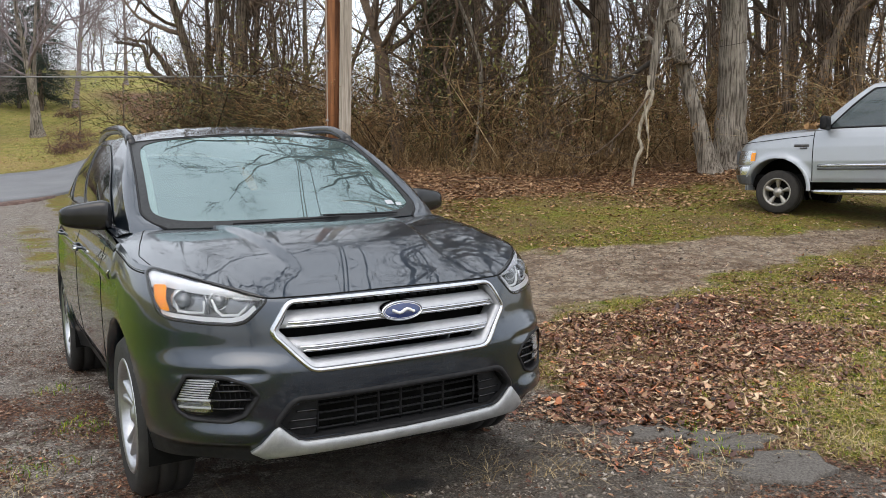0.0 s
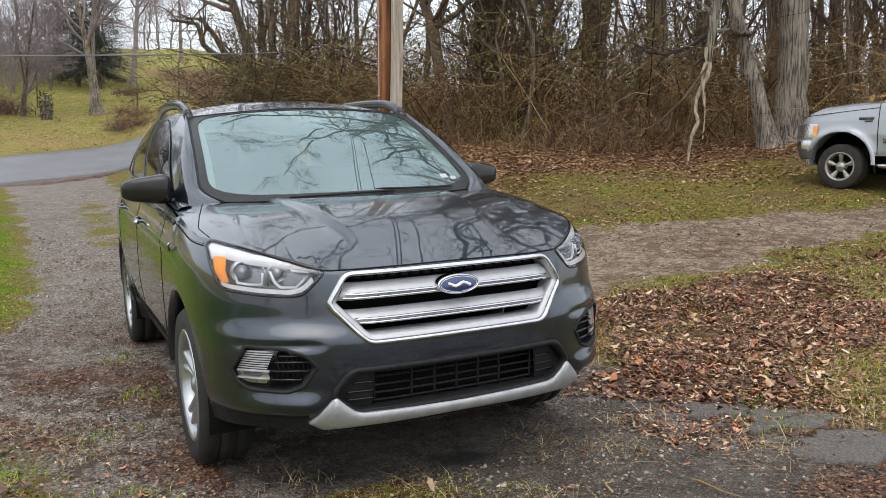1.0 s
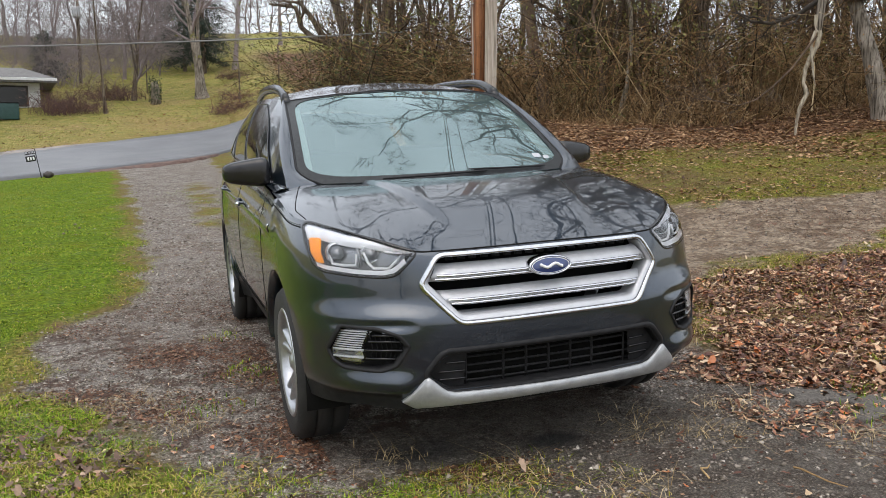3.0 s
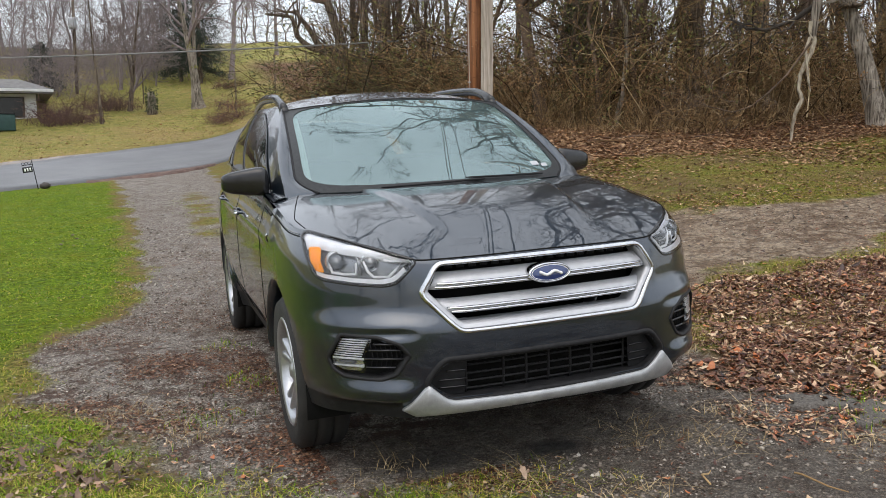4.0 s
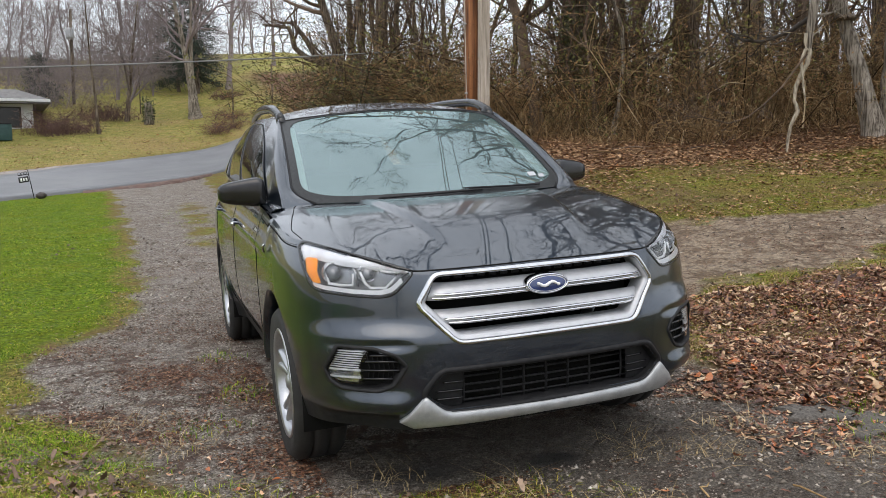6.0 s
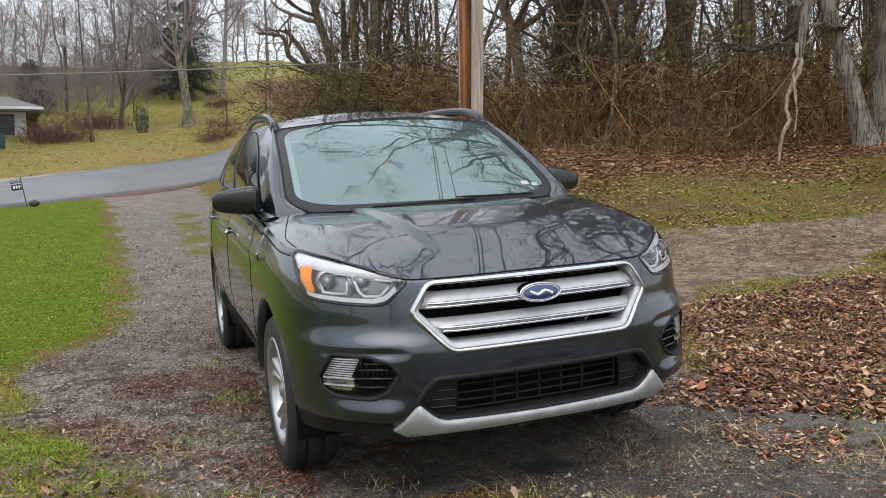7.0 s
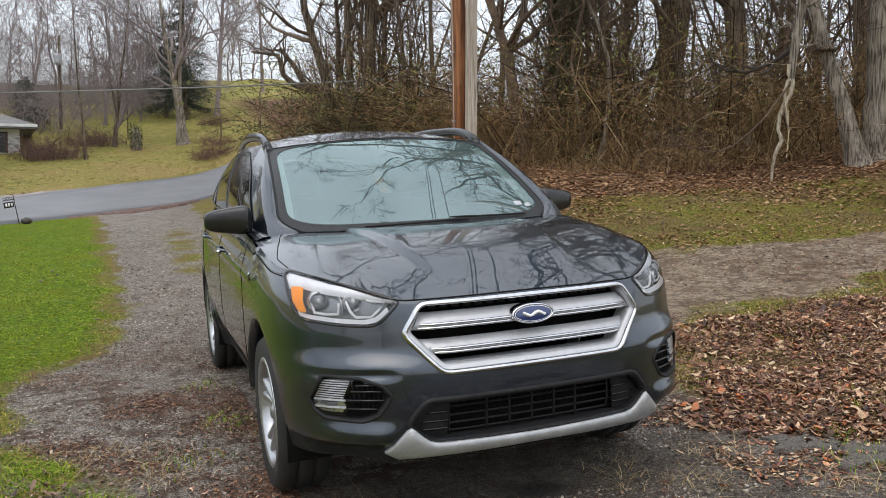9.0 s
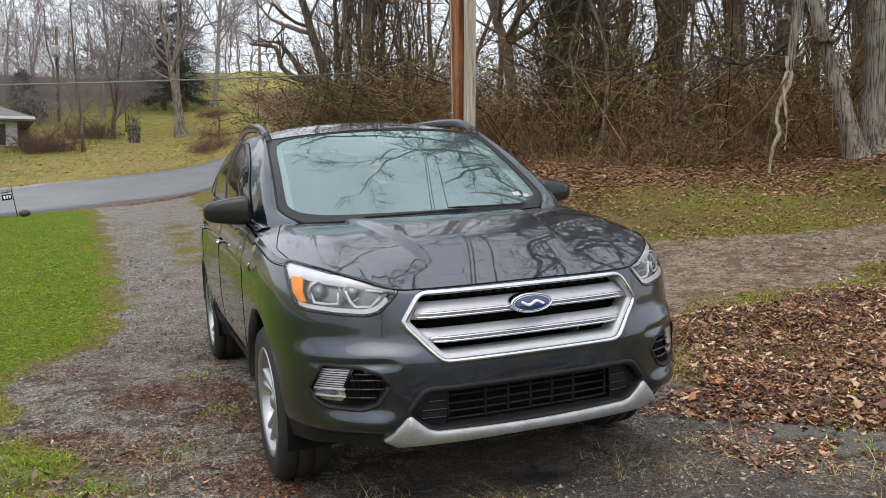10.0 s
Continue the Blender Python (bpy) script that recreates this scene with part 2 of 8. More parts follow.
def tube_arrays(path, radii, sides=6, squash=1.0):
    """Vertices and quads of a tube along a path; open ends are drawn to a point-like cap by small radii."""
    path, radii = np.asarray(path, float), np.asarray(radii, float)
    t = np.gradient(path, axis=0)
    t /= np.linalg.norm(t, axis=1)[:, None] + 1e-9
    ref = np.array([0.0, 0.0, 1.0]) if abs(t[:, 2]).mean() < 0.8 else np.array([1.0, 0.0, 0.0])
    a = np.cross(t, ref)
    a /= np.linalg.norm(a, axis=1)[:, None] + 1e-9
    b = np.cross(a, t)
    ang = np.linspace(0, 2 * np.pi, sides, endpoint=False)
    ring = np.cos(ang)[None, :, None] * a[:, None] + np.sin(ang)[None, :, None] * b[:, None] * squash
    v = path[:, None] + ring * radii[:, None, None]
    n = len(path)
    i, j = np.meshgrid(np.arange(n - 1), np.arange(sides), indexing="ij")
    q = np.stack([i * sides + j, i * sides + (j + 1) % sides, (i + 1) * sides + (j + 1) % sides, (i + 1) * sides + j], -1).reshape(-1, 4)
    return v.reshape(-1, 3), q


def merge(chunks):
    vs, fs, o = [], [], 0
    for v, f in chunks:
        vs.append(v)
        fs.append(f + o)
        o += len(v)
    return np.concatenate(vs), np.concatenate(fs)


def tube(name, path, radii, mat, parent, sides=8, label="", squash=1.0):
    path = [tuple(p) for p in path]
    radii = list(radii) if hasattr(radii, "__len__") else [radii] * len(path)
    path = [path[0]] + path + [path[-1]]
    radii = [radii[0] * 0.05] + radii + [radii[-1] * 0.05]
    p = np.array(path, float)
    p[0] -= (p[2] - p[1]) * 0.002
    p[-1] += (p[-2] - p[-3]) * 0.002
    v, f = tube_arrays(p, radii, sides, squash)
    return piece(name, np_mesh(name, v, f), mat, parent, label)


def lathe_bm(profile, steps=48, axis="X"):
    """Turns a profile of (radius, offset along the axis) round the axis."""
    a = np.linspace(0, 2 * np.pi, steps, endpoint=False)
    pts = np.zeros((steps, len(profile), 3))
    for j, (r, o) in enumerate(profile):
        pts[:, j] = np.stack([np.full(steps, o), r * np.cos(a), r * np.sin(a)], -1)
    return pts


def rounded(poly, r, k=5):
    """A closed outline with its corners rounded."""
    out = []
    n = len(poly)
    for i in range(n):
        p, a, b = (np.array(poly[j % n], float) for j in (i, i - 1, i + 1))
        da, db = a - p, b - p
        la, lb = np.linalg.norm(da), np.linalg.norm(db)
        d = min(r, la * 0.45, lb * 0.45)
        s, e = p + da / la * d, p + db / lb * d
        for q in np.linspace(0, 1, k):
            out.append((1 - q) ** 2 * s + 2 * q * (1 - q) * p + q * q * e)
    return np.array(out)


def dense(poly, step):
    out = []
    for i in range(len(poly)):
        a, b = poly[i], poly[(i + 1) % len(poly)]
        k = max(1, int(np.ceil(np.linalg.norm(b - a) / step)))
        out += [a + (b - a) * q / k for q in range(k)]
    return np.array(out)


def inset(poly, d):
    """Moves a closed outline inwards by d."""
    p = np.asarray(poly)
    t = np.roll(p, -1, 0) - np.roll(p, 1, 0)
    t /= np.linalg.norm(t, axis=1)[:, None] + 1e-9
    area = np.sum(p[:, 0] * np.roll(p[:, 1], -1) - np.roll(p[:, 0], -1) * p[:, 1])
    nrm = np.stack([-t[:, 1], t[:, 0]], 1) * np.sign(area)
    return p + nrm * d


def inside(poly, x, z):
    c = np.zeros(np.shape(x), bool)
    for i in range(len(poly)):
        (x1, z1), (x2, z2) = poly[i - 1], poly[i]
        hit = ((z1 > z) != (z2 > z)) & (x < (x2 - x1) * (z - z1) / (z2 - z1 + 1e-12) + x1)
        c ^= hit
    return c


def smooth(a, b, x):
    t = np.clip((np.asarray(x, float) - a) / (b - a), 0, 1)
    return t * t * (3 - 2 * t)


def soft(x, k):
    x = np.asarray(x, float)
    return np.logaddexp(0, x / k) * k


def curve(x, xs, ys):
    """A smooth curve through a few points, level-headed between them (monotone cubic)."""
    xs, ys = np.asarray(xs, float), np.asarray(ys, float)
    h = np.diff(xs)
    d = np.diff(ys) / h
    m = np.concatenate([[d[0]], np.where(d[1:] * d[:-1] > 0, 2 * d[1:] * d[:-1] / (d[1:] + d[:-1] + 1e-12), 0), [d[-1]]])
    x = np.clip(np.asarray(x, float), xs[0], xs[-1])
    i = np.clip(np.searchsorted(xs, x) - 1, 0, len(h) - 1)
    t = (x - xs[i]) / h[i]
    return (ys[i] * (1 + 2 * t) * (1 - t) ** 2 + m[i] * h[i] * t * (1 - t) ** 2 + ys[i + 1] * t * t * (3 - 2 * t) + m[i + 1] * h[i] * t * t * (t - 1))


# ------------------------------------------------------------------ lie of the land
def ground_z(x, y):
    x, y = np.asarray(x, float), np.asarray(y, float)
    s = smooth(0.5, 6.5, x)
    fall = 1 - 0.55 * smooth(8, 40, x)
    tilt = 0.437 * np.tanh(x / 10)
    left = 0.034 * soft(y - 5, 1.5)
    right = 0.125 * soft(y - 1.5, 1.0) - 0.100 * soft(y - 14, 2)
    bank = 0.45 * smooth(8.5, 12.5, x) * smooth(3.5, 9, y)
    hill = (0.165 * soft(y - 29, 2.5) - 0.16 * soft(y - 86, 8)) * fall + 0.06 * soft(y - 74, 8) * (1 - smooth(-40, 4, x))
    knoll = 0.15 * np.exp(-((x - 10.2) / 2.6) ** 2 - ((y - 4.9) / 2.6) ** 2)
    return tilt + left * (1 - s) + right * s + bank + hill + knoll


def gz(x, y):
    return float(ground_z(x, y))

# ------------------------------------------------------------------ the dark grey car
# Its own axes: x across (negative on its right-hand side), y back from the nose, z up from the tyres' feet.
CAR_POSE = pose(0, 0, 0, 0, -2.5, 0)
car = thing("suv_car", "wet dark grey metallic compact suv parked on the gravel drive", "car", CAR_POSE)
N_PLAN = 3.2


def car_w(z, y):
    """Half the car's width at a height."""
    rise = curve(y, [0.5, 1.2, 2.2, 4.4], [0, 0.06, 0.09, 0.11]) * smooth(0.6, 1.0, z)
    w = curve(z - rise, [0.2, 0.3, 0.45, 0.6, 0.75, 0.88, 0.95, 1.0, 1.04, 1.10, 1.16], [0.86, 0.89, 0.91, 0.915, 0.916, 0.907, 0.89, 0.87, 0.843, 0.80, 0.76])
    w = w * (1 - 0.035 * smooth(3.4, 4.4, y)) + 0.012 * np.exp(-((y - 3.6) / 0.42) ** 2) * smooth(0.5, 0.8, z) * (1 - smooth(0.95, 1.1, z))
    return w - (0.012 * np.exp(-((z - 0.50) / 0.09) ** 2) + 0.075 * (1 - smooth(0.28, 0.52, z))) * smooth(1.25, 1.5, y) * (1 - smooth(3.05, 3.3, y))


def car_y0(z):
    return curve(z, [0.2, 0.28, 0.36, 0.45, 0.60, 0.645, 0.72, 0.82, 0.9, 0.95, 1.02], [0.16, 0.07, 0.035, 0.015, 0.012, 0.015, 0.04, 0.055, 0.08, 0.12, 0.20])


def shelf(x, z):
    """The bumper's shoulder below the lamps, and the hollow over the fog lamps."""
    ax = np.abs(x)
    up = 0.024 * smooth(0.40, 0.62, ax) * smooth(0.655, 0.740, z) * (1 - smooth(0.80, 0.98, z))
    up = up + 0.050 * smooth(0.56, 0.70, ax) * (1 - smooth(0.355, 0.400, z)) - 0.026 * smooth(0.50, 0.62, ax) * (1 - smooth(0.415, 0.485, z)) * smooth(0.36, 0.40, z)
    return up + 0.012 * smooth(0.5, 0.6, ax) * np.exp(-((z - 0.645) / 0.018) ** 2) * (1 - smooth(0.80, 0.88, ax))


def car_f(x, z):
    """How far back the front of the car lies at (x, z)."""
    w = car_w(z, 0.3)
    k = np.minimum(np.abs(x) / w, 0.9999)
    return car_y0(z) + 0.9 * (1 - (1 - k ** N_PLAN) ** (1 / N_PLAN)) + shelf(x, z) * (1 - smooth(0.80, 0.97, k))


def top_front(x):
    return curve(np.abs(x), [0, 0.44, 0.5, 0.6, 0.72, 0.83, 0.9], [0.908, 0.906, 0.915, 0.95, 0.99, 1.016, 1.03])


def belt(y):
    return curve(y, [0.6, 0.9, 1.2, 2.2, 3.3, 4.2, 4.6], [1.02, 1.06, 1.09, 1.14, 1.19, 1.22, 1.22])


def sculpt(side, z, y):
    """Small creases of the flank."""
    return 0.008 * np.exp(-((z - 0.93 - 0.035 * (y - 1.2)) / 0.03) ** 2) * smooth(0.9, 1.3, y) * (1 - smooth(4.0, 4.3, y))


def front_points(poly, back=0.0):
    p = np.asarray(poly)
    return np.stack([p[:, 0], car_f(p[:, 0], p[:, 1]) + back, p[:, 1]], 1)


def front_fill(name, poly, mat, parent, back=0.0, label="", rings=6, bulge=0.0):
    """A panel that fills an outline on the car's front, set back by so much."""
    c = np.mean(poly, 0)
    rows = []
    for q in np.linspace(1, 0.02, rings):
        p = front_points(c + (poly - c) * q, back)
        p[:, 1] -= bulge * (1 - q * q)
        rows.append(p)
    return grid_piece(name, np.array(rows).transpose(1, 0, 2), mat, parent, label, True, (0, -1, 0.01))


def front_frame(name, poly, profile, mat, parent, label=""):
    """A frame along an outline on the car's front; profile: pairs of inset and set-back."""
    rows = [front_points(inset(poly, d), b) for d, b in profile]
    return grid_piece(name, np.array(rows).transpose(1, 0, 2), mat, parent, label, True, (0, -1, 0.01))


def flip(poly):
    return np.asarray(poly)[::-1] * np.array([-1, 1])


GRILLE = dense(rounded([(-0.505, 0.783), (-0.432, 0.896), (0.432, 0.896), (0.505, 0.783), (0.372, 0.637), (-0.372, 0.637)], 0.03), 0.02)
INTAKE = dense(rounded([(-0.505, 0.452), (-0.438, 0.536), (0.438, 0.536), (0.505, 0.452), (0.462, 0.412), (0.41, 0.380), (-0.41, 0.380), (-0.462, 0.412)], 0.03), 0.02)
LAMP = dense(rounded([(-0.838, 0.990), (-0.815, 1.008), (-0.72, 0.981), (-0.598, 0.943), (-0.493, 0.905), (-0.533, 0.862), (-0.574, 0.822), (-0.615, 0.814), (-0.71, 0.821), (-0.812, 0.834), (-0.836, 0.858), (-0.846, 0.92)], 0.02), 0.015)
FOG = dense(rounded([(-0.822, 0.546), (-0.780, 0.641), (-0.660, 0.635), (-0.590, 0.608), (-0.556, 0.566), (-0.605, 0.492), (-0.655, 0.473), (-0.775, 0.478), (-0.808, 0.503)], 0.012), 0.015)
FOG_LENS = dense(rounded([(-0.809, 0.546), (-0.77, 0.627), (-0.676, 0.628), (-0.711, 0.556), (-0.698, 0.524), (-0.713, 0.496), (-0.777, 0.498), (-0.806, 0.519)], 0.006), 0.02)
ARCH_R = 0.405


def car_skin():
    """The lower body: one closed ribbon round the car, cut into panels."""
    a = np.linspace(0, np.pi / 2, 96)
    nf = len(a)
    side_y = np.linspace(0.93, 3.72, 236)[1:-1]
    nr = 30
    ar = np.linspace(np.pi / 2, 0, nr)
    nv = 78
    nu = nf + len(side_y) + nr
    P = np.zeros((nu, nv, 3))
    v = np.linspace(0, 1, nv)
    e = 2 / N_PLAN
    for i in range(nu):
        if i < nf:
            xg, yg = 0.84 * np.sin(a[i]) ** e, 0.1 + 0.9 * (1 - np.cos(a[i]) ** e)
            zt = top_front(xg) * (1 - smooth(0.55, 0.8, yg)) + belt(yg) * smooth(0.55, 0.8, yg)
            zb = 0.315
            z = zb + (zt - zb) * v
            w = car_w(z, yg)
            y0 = car_y0(z)
            xx = w * np.sin(a[i]) ** e
            P[i] = np.stack([xx, y0 + 0.9 * (1 - np.cos(a[i]) ** e) + shelf(xx, z) * (1 - smooth(0.80, 0.97, np.sin(a[i]) ** e)), z], 1)
        elif i < nf + len(side_y):
            yg = side_y[i - nf]
            z = 0.25 + (belt(yg) - 0.25) * v
            ys = car_y0(z) + 0.9
            yy = ys + (3.72 - ys) * (yg - 0.93) / 2.79
            P[i] = np.stack([car_w(z, yy) + sculpt(1, z, yy), yy, z], 1)
        else:
            k = ar[i - nf - len(side_y)]
            yg = 3.72 + 0.75 * np.cos(k) ** e
            z = 0.30 + (belt(yg) - 0.30) * v
            P[i] = np.stack([car_w(z, yg) * np.sin(k) ** e, yg - 0.12 * smooth(0.75, 1.2, z) * np.cos(k), z], 1)
    return P


SKIN = car_skin()


def skin_panels(sign):
    nu, nv = SKIN.shape[:2]
    pts = SKIN.copy()
    for cy in (0.905, 3.595):
        dy, dz = pts[..., 1] - cy, pts[..., 2] - 0.365
        r = np.hypot(dy, dz)
        near = (np.abs(r - ARCH_R) < 0.008) & (pts[..., 0] > 0.6)
        k = np.where(near, ARCH_R / np.maximum(r, 1e-6), 1)
        pts[..., 1], pts[..., 2] = cy + dy * k, 0.365 + dz * k
    f = grid_faces(nu, nv)
    c = pts.reshape(-1, 3)[f].mean(1)
    gone = np.zeros(len(f), bool)
    for cy in (0.905, 3.595):
        gone |= (np.hypot(c[:, 1] - cy, c[:, 2] - 0.365) < ARCH_R) & (c[:, 0] > 0.6)
    front = c[:, 1] < 0.75
    for poly, d in ((GRILLE, 0.008), (INTAKE, 0.008), (flip(LAMP), 0.006), (flip(FOG), 0.006)):
        gone |= front & inside(inset(poly, d), c[:, 0], c[:, 2])
    flat = pts.reshape(-1, 3) * np.array([sign, 1, 1])
    if sign < 0:
        f = f[:, ::-1]
    y, z = c[:, 1], c[:, 2]
    low = z < np.where(y < 0.9, np.where(c[:, 0] > 0.585, 0.385, 0.335), 0.36)
    seam = 0.62 + 0.55 * (z - 0.6)
    regions = [("lower_valance", low & (y < 0.9), BLACK_PLASTIC), ("sill", low & (y >= 0.9) & (y < 3.7), BLACK_PLASTIC),
               ("front_bumper", ~low & (y < seam) & (y < 0.9), PAINT), ("front_fender", ~low & (y >= seam) & (y < 1.36), PAINT),
               ("front_door", ~low & (y >= 1.36) & (y < 2.42), PAINT), ("rear_door", ~low & (y >= 2.42) & (y < 3.42), PAINT),
               ("rear_quarter", (~low & (y >= 3.42)) | (low & (y >= 3.7)), PAINT)]
    for name, keep, mat in regions:
        sel = f[keep & ~gone]
        used, idx = np.unique(sel, return_inverse=True)
        piece(name, np_mesh(name, flat[used], idx.reshape(-1, 4)), mat, car)
    for cy in (0.905, 3.595):
        th = np.linspace(-0.32, np.pi + 0.32, 60)
        tt = np.linspace(0.02, np.pi - 0.02, 60)
        rows = []
        for d, out in ((0.028, 0.001), (0.022, 0.010), (-0.004, 0.012), (-0.010, 0.002), (-0.008, -0.09), (0.03, -0.16)):
            yy, zz = cy + (ARCH_R + d) * np.cos(tt), 0.365 + (ARCH_R + d) * np.sin(tt)
            xx = np.minimum(np.interp(yy, [0.5, 0.7, 0.9, 3.8, 4.1], [0.862, 0.893, 0.905, 0.905, 0.88]), car_w(zz, yy) + 0.002) + out - 0.02 * smooth(0.62, 0.8, zz) * 0.3
            rows.append(np.stack([sign * xx, yy, zz], 1))
        grid_piece("wheel_arch_trim", np.array(rows).transpose(1, 0, 2), PAINT, car)
        rows = [np.stack([np.full(60, sign * xx), cy + 0.412 * np.cos(th), 0.365 + 0.412 * np.sin(th)], 1) for xx in (0.88, 0.62)]
        grid_piece("wheel_housing", np.array(rows).transpose(1, 0, 2), DARK_VOID, car)
    # shut lines of the doors and the bumper
    for name, ys in (("door_gap", 1.36), ("door_gap", 2.42), ("door_gap", 3.42)):
        zz = np.linspace(0.37, float(belt(ys)), 24)
        xx = np.array([float(car_w(q, ys) + sculpt(1, q, ys)) for q in zz])
        tube(name, np.stack([sign * (xx + 0.0005), np.full(24, ys) + 0 * zz, zz], 1), 0.0015, DARK_VOID, car, 6)
    # door handles
    for ys in (2.20, 3.20):
        zz = 0.985 if ys < 3 else 1.01
        xx = float(car_w(zz, ys)) + 0.012
        tube("door_handle", [(sign * (xx - 0.02), ys - 0.11, zz), (sign * (xx + 0.012), ys - 0.09, zz), (sign * (xx + 0.02), ys, zz + 0.004), (sign * (xx + 0.012), ys + 0.09, zz + 0.008), (sign * (xx - 0.02), ys + 0.11, zz + 0.008)], 0.013, PAINT, car, 8, squash=0.7)
    tube("handle_cap", [(sign * 0.938, 2.11, 0.968), (sign * 0.944, 2.11, 0.99)], 0.012, CHROME, car, 8)


skin_panels(-1)
skin_panels(1)

# bonnet: rises from the nose to the windscreen, with two creases
def bonnet_z(x, q, zs):
    ax = np.abs(x)
    ze = 1.105 + 0.012 * (ax / 0.75) ** 2 - 0.03 * smooth(0.70, 0.86, ax)
    z = zs + (ze - zs) * (1 - (1 - q) ** 1.5)
    xc = 0.285 + 0.16 * q
    z = z + 0.018 * (1 - smooth(xc - 0.014, xc + 0.010, ax)) * smooth(0.12, 0.42, q)
    return z + 0.034 * np.sin(np.pi * q) * (1 - (ax / 0.86) ** 2)


def bonnet():
    rim = SKIN[:96, -1]
    rim = np.concatenate([rim[:0:-1] * np.array([-1, 1, 1]), rim])
    q = np.linspace(0, 1, 60)
    P = np.zeros((len(rim), len(q), 3))
    for i, (x, yf, zf) in enumerate(rim):
        yb = 1.03 + 0.22 * (abs(x) / 0.75) ** 2
        P[i] = np.stack([np.full(len(q), x), yf + (yb - yf) * q, bonnet_z(np.full(len(q), x), q, zf)], 1)
    grid_piece("bonnet", P, PAINT, car, "dark grey bonnet with two creases")
    lip = P[40:-40, 0] + np.array([0, -0.001, 0.0])
    tube("bonnet_gap", lip, 0.003, DARK_VOID, car, 6)
    k = np.linspace(0, 1, 30)
    ui, vi = np.interp(k, [0, 0.08, 0.2, 0.5, 0.8, 1], [27, 24, 22, 30, 39, 46]), np.interp(k, [0, 0.08, 0.2, 0.5, 0.8, 1], [0, 5, 13, 31, 47, 59])
    seam = np.array([P[int(round(a)), int(round(b))] for a, b in zip(ui, vi)])
    seam = (np.roll(seam, 1, 0) + seam + np.roll(seam, -1, 0)) / 3
    for s in (1, -1):
        tube("bonnet_side_gap", seam[1:-1] * np.array([s, 1, 1]) + np.array([0, 0, 0.0006]), 0.0022, DARK_VOID, car, 5)
        tube("fender_gap", SKIN[73:118, 74] * np.array([s, 1, 1]) + np.array([s * 0.0006, 0, 0.0006]), 0.0028, DARK_VOID, car, 5)
        tube("fender_highlight_crease", SKIN[73:118, 75] * np.array([s, 1, 1]) + np.array([0, 0, -0.001]), 0.0032, PAINT, car, 6)
        tube("fender_badge", [(s * 0.917, 1.03, 0.925), (s * 0.924, 1.02, 0.945), (s * 0.918, 1.005, 0.962)], 0.006, CHROME, car, 8, squash=0.6)


bonnet()

# grille
grille = part("grille", box_bm(0.86, 0.02, 0.2, (0, 0.20, 0.77), 0.005), DARK_VOID, car, "black grille with three satin silver blades in a chrome surround")
front_frame("grille_surround", GRILLE, [(-0.006, 0.004), (-0.004, -0.008), (0.004, -0.013), (0.011, -0.010), (0.014, 0.002), (0.018, 0.06)], CHROME, grille, "chrome surround")
INNER = dense(rounded([(-0.505, 0.783), (-0.440, 0.916), (0.440, 0.916), (0.505, 0.783), (0.372, 0.637), (-0.372, 0.637)], 0.03), 0.02)
front_frame("grille_inner_frame", inset(INNER, 0.014), [(0.0, 0.003), (0.012, 0.006), (0.018, 0.018), (0.020, 0.09)], SATIN, grille, "satin silver inner frame")


def hexa_x(z):
    return np.interp(z, [0.64, 0.783, 0.896], [0.372, 0.505, 0.432])


def blade(name, zs, backs, shrink, mat, x0=0.0):
    """A blade across the grille; zs and backs give its section from top to bottom."""
    for sgn in ((1,) if x0 == 0 else (-1, 1)):
        rows = []
        for s in np.linspace(-1 if x0 == 0 else 0, 1, 61):
            col = []
            for z, b in zip(zs, backs):
                xe = float(hexa_x(z)) - shrink
                x = s * xe if x0 == 0 else x0 + s * (xe - x0)
                col.append((sgn * x, float(car_f(x, z)) + b + 0.012 * smooth(0.9, 1, abs(s)), z))
            rows.append(col)
        grid_piece(name, np.array(rows), mat, grille)


blade("blade", [0.854, 0.849, 0.824, 0.797, 0.794, 0.795], [0.046, 0.030, 0.010, 0.006, 0.016, 0.07], 0.034, SATIN)
blade("blade", [0.756, 0.751, 0.730, 0.707, 0.704, 0.705], [0.046, 0.030, 0.010, 0.006, 0.016, 0.07], 0.034, SATIN)
blade("blade", [0.672, 0.668, 0.656, 0.648], [0.040, 0.026, 0.008, 0.0], 0.028, SATIN)
for zz in (0.8085, 0.7175):
    for dz in (0.0065, -0.0065):
        blade("chrome_strip", [zz + dz + 0.005, zz + dz + 0.0035, zz + dz - 0.0035, zz + dz - 0.005], [0.03, -0.003, -0.003, 0.03], 0.050, CHROME, 0.0)
for k in range(-8, 9):
    part("vent_rib", box_bm(0.028, 0.012, 0.010, (k * 0.046, 0.120 + 0.02 * (k / 8) ** 2, 0.868), 0.002, 1), BLACK_PLASTIC, grille)


def oval(rx, rz, cx=0.004, cz=0.822, k=40):
    t = np.linspace(0, 2 * np.pi, k, endpoint=False)
    return np.stack([cx + rx * np.cos(t), cz + rz * np.sin(t)], 1)


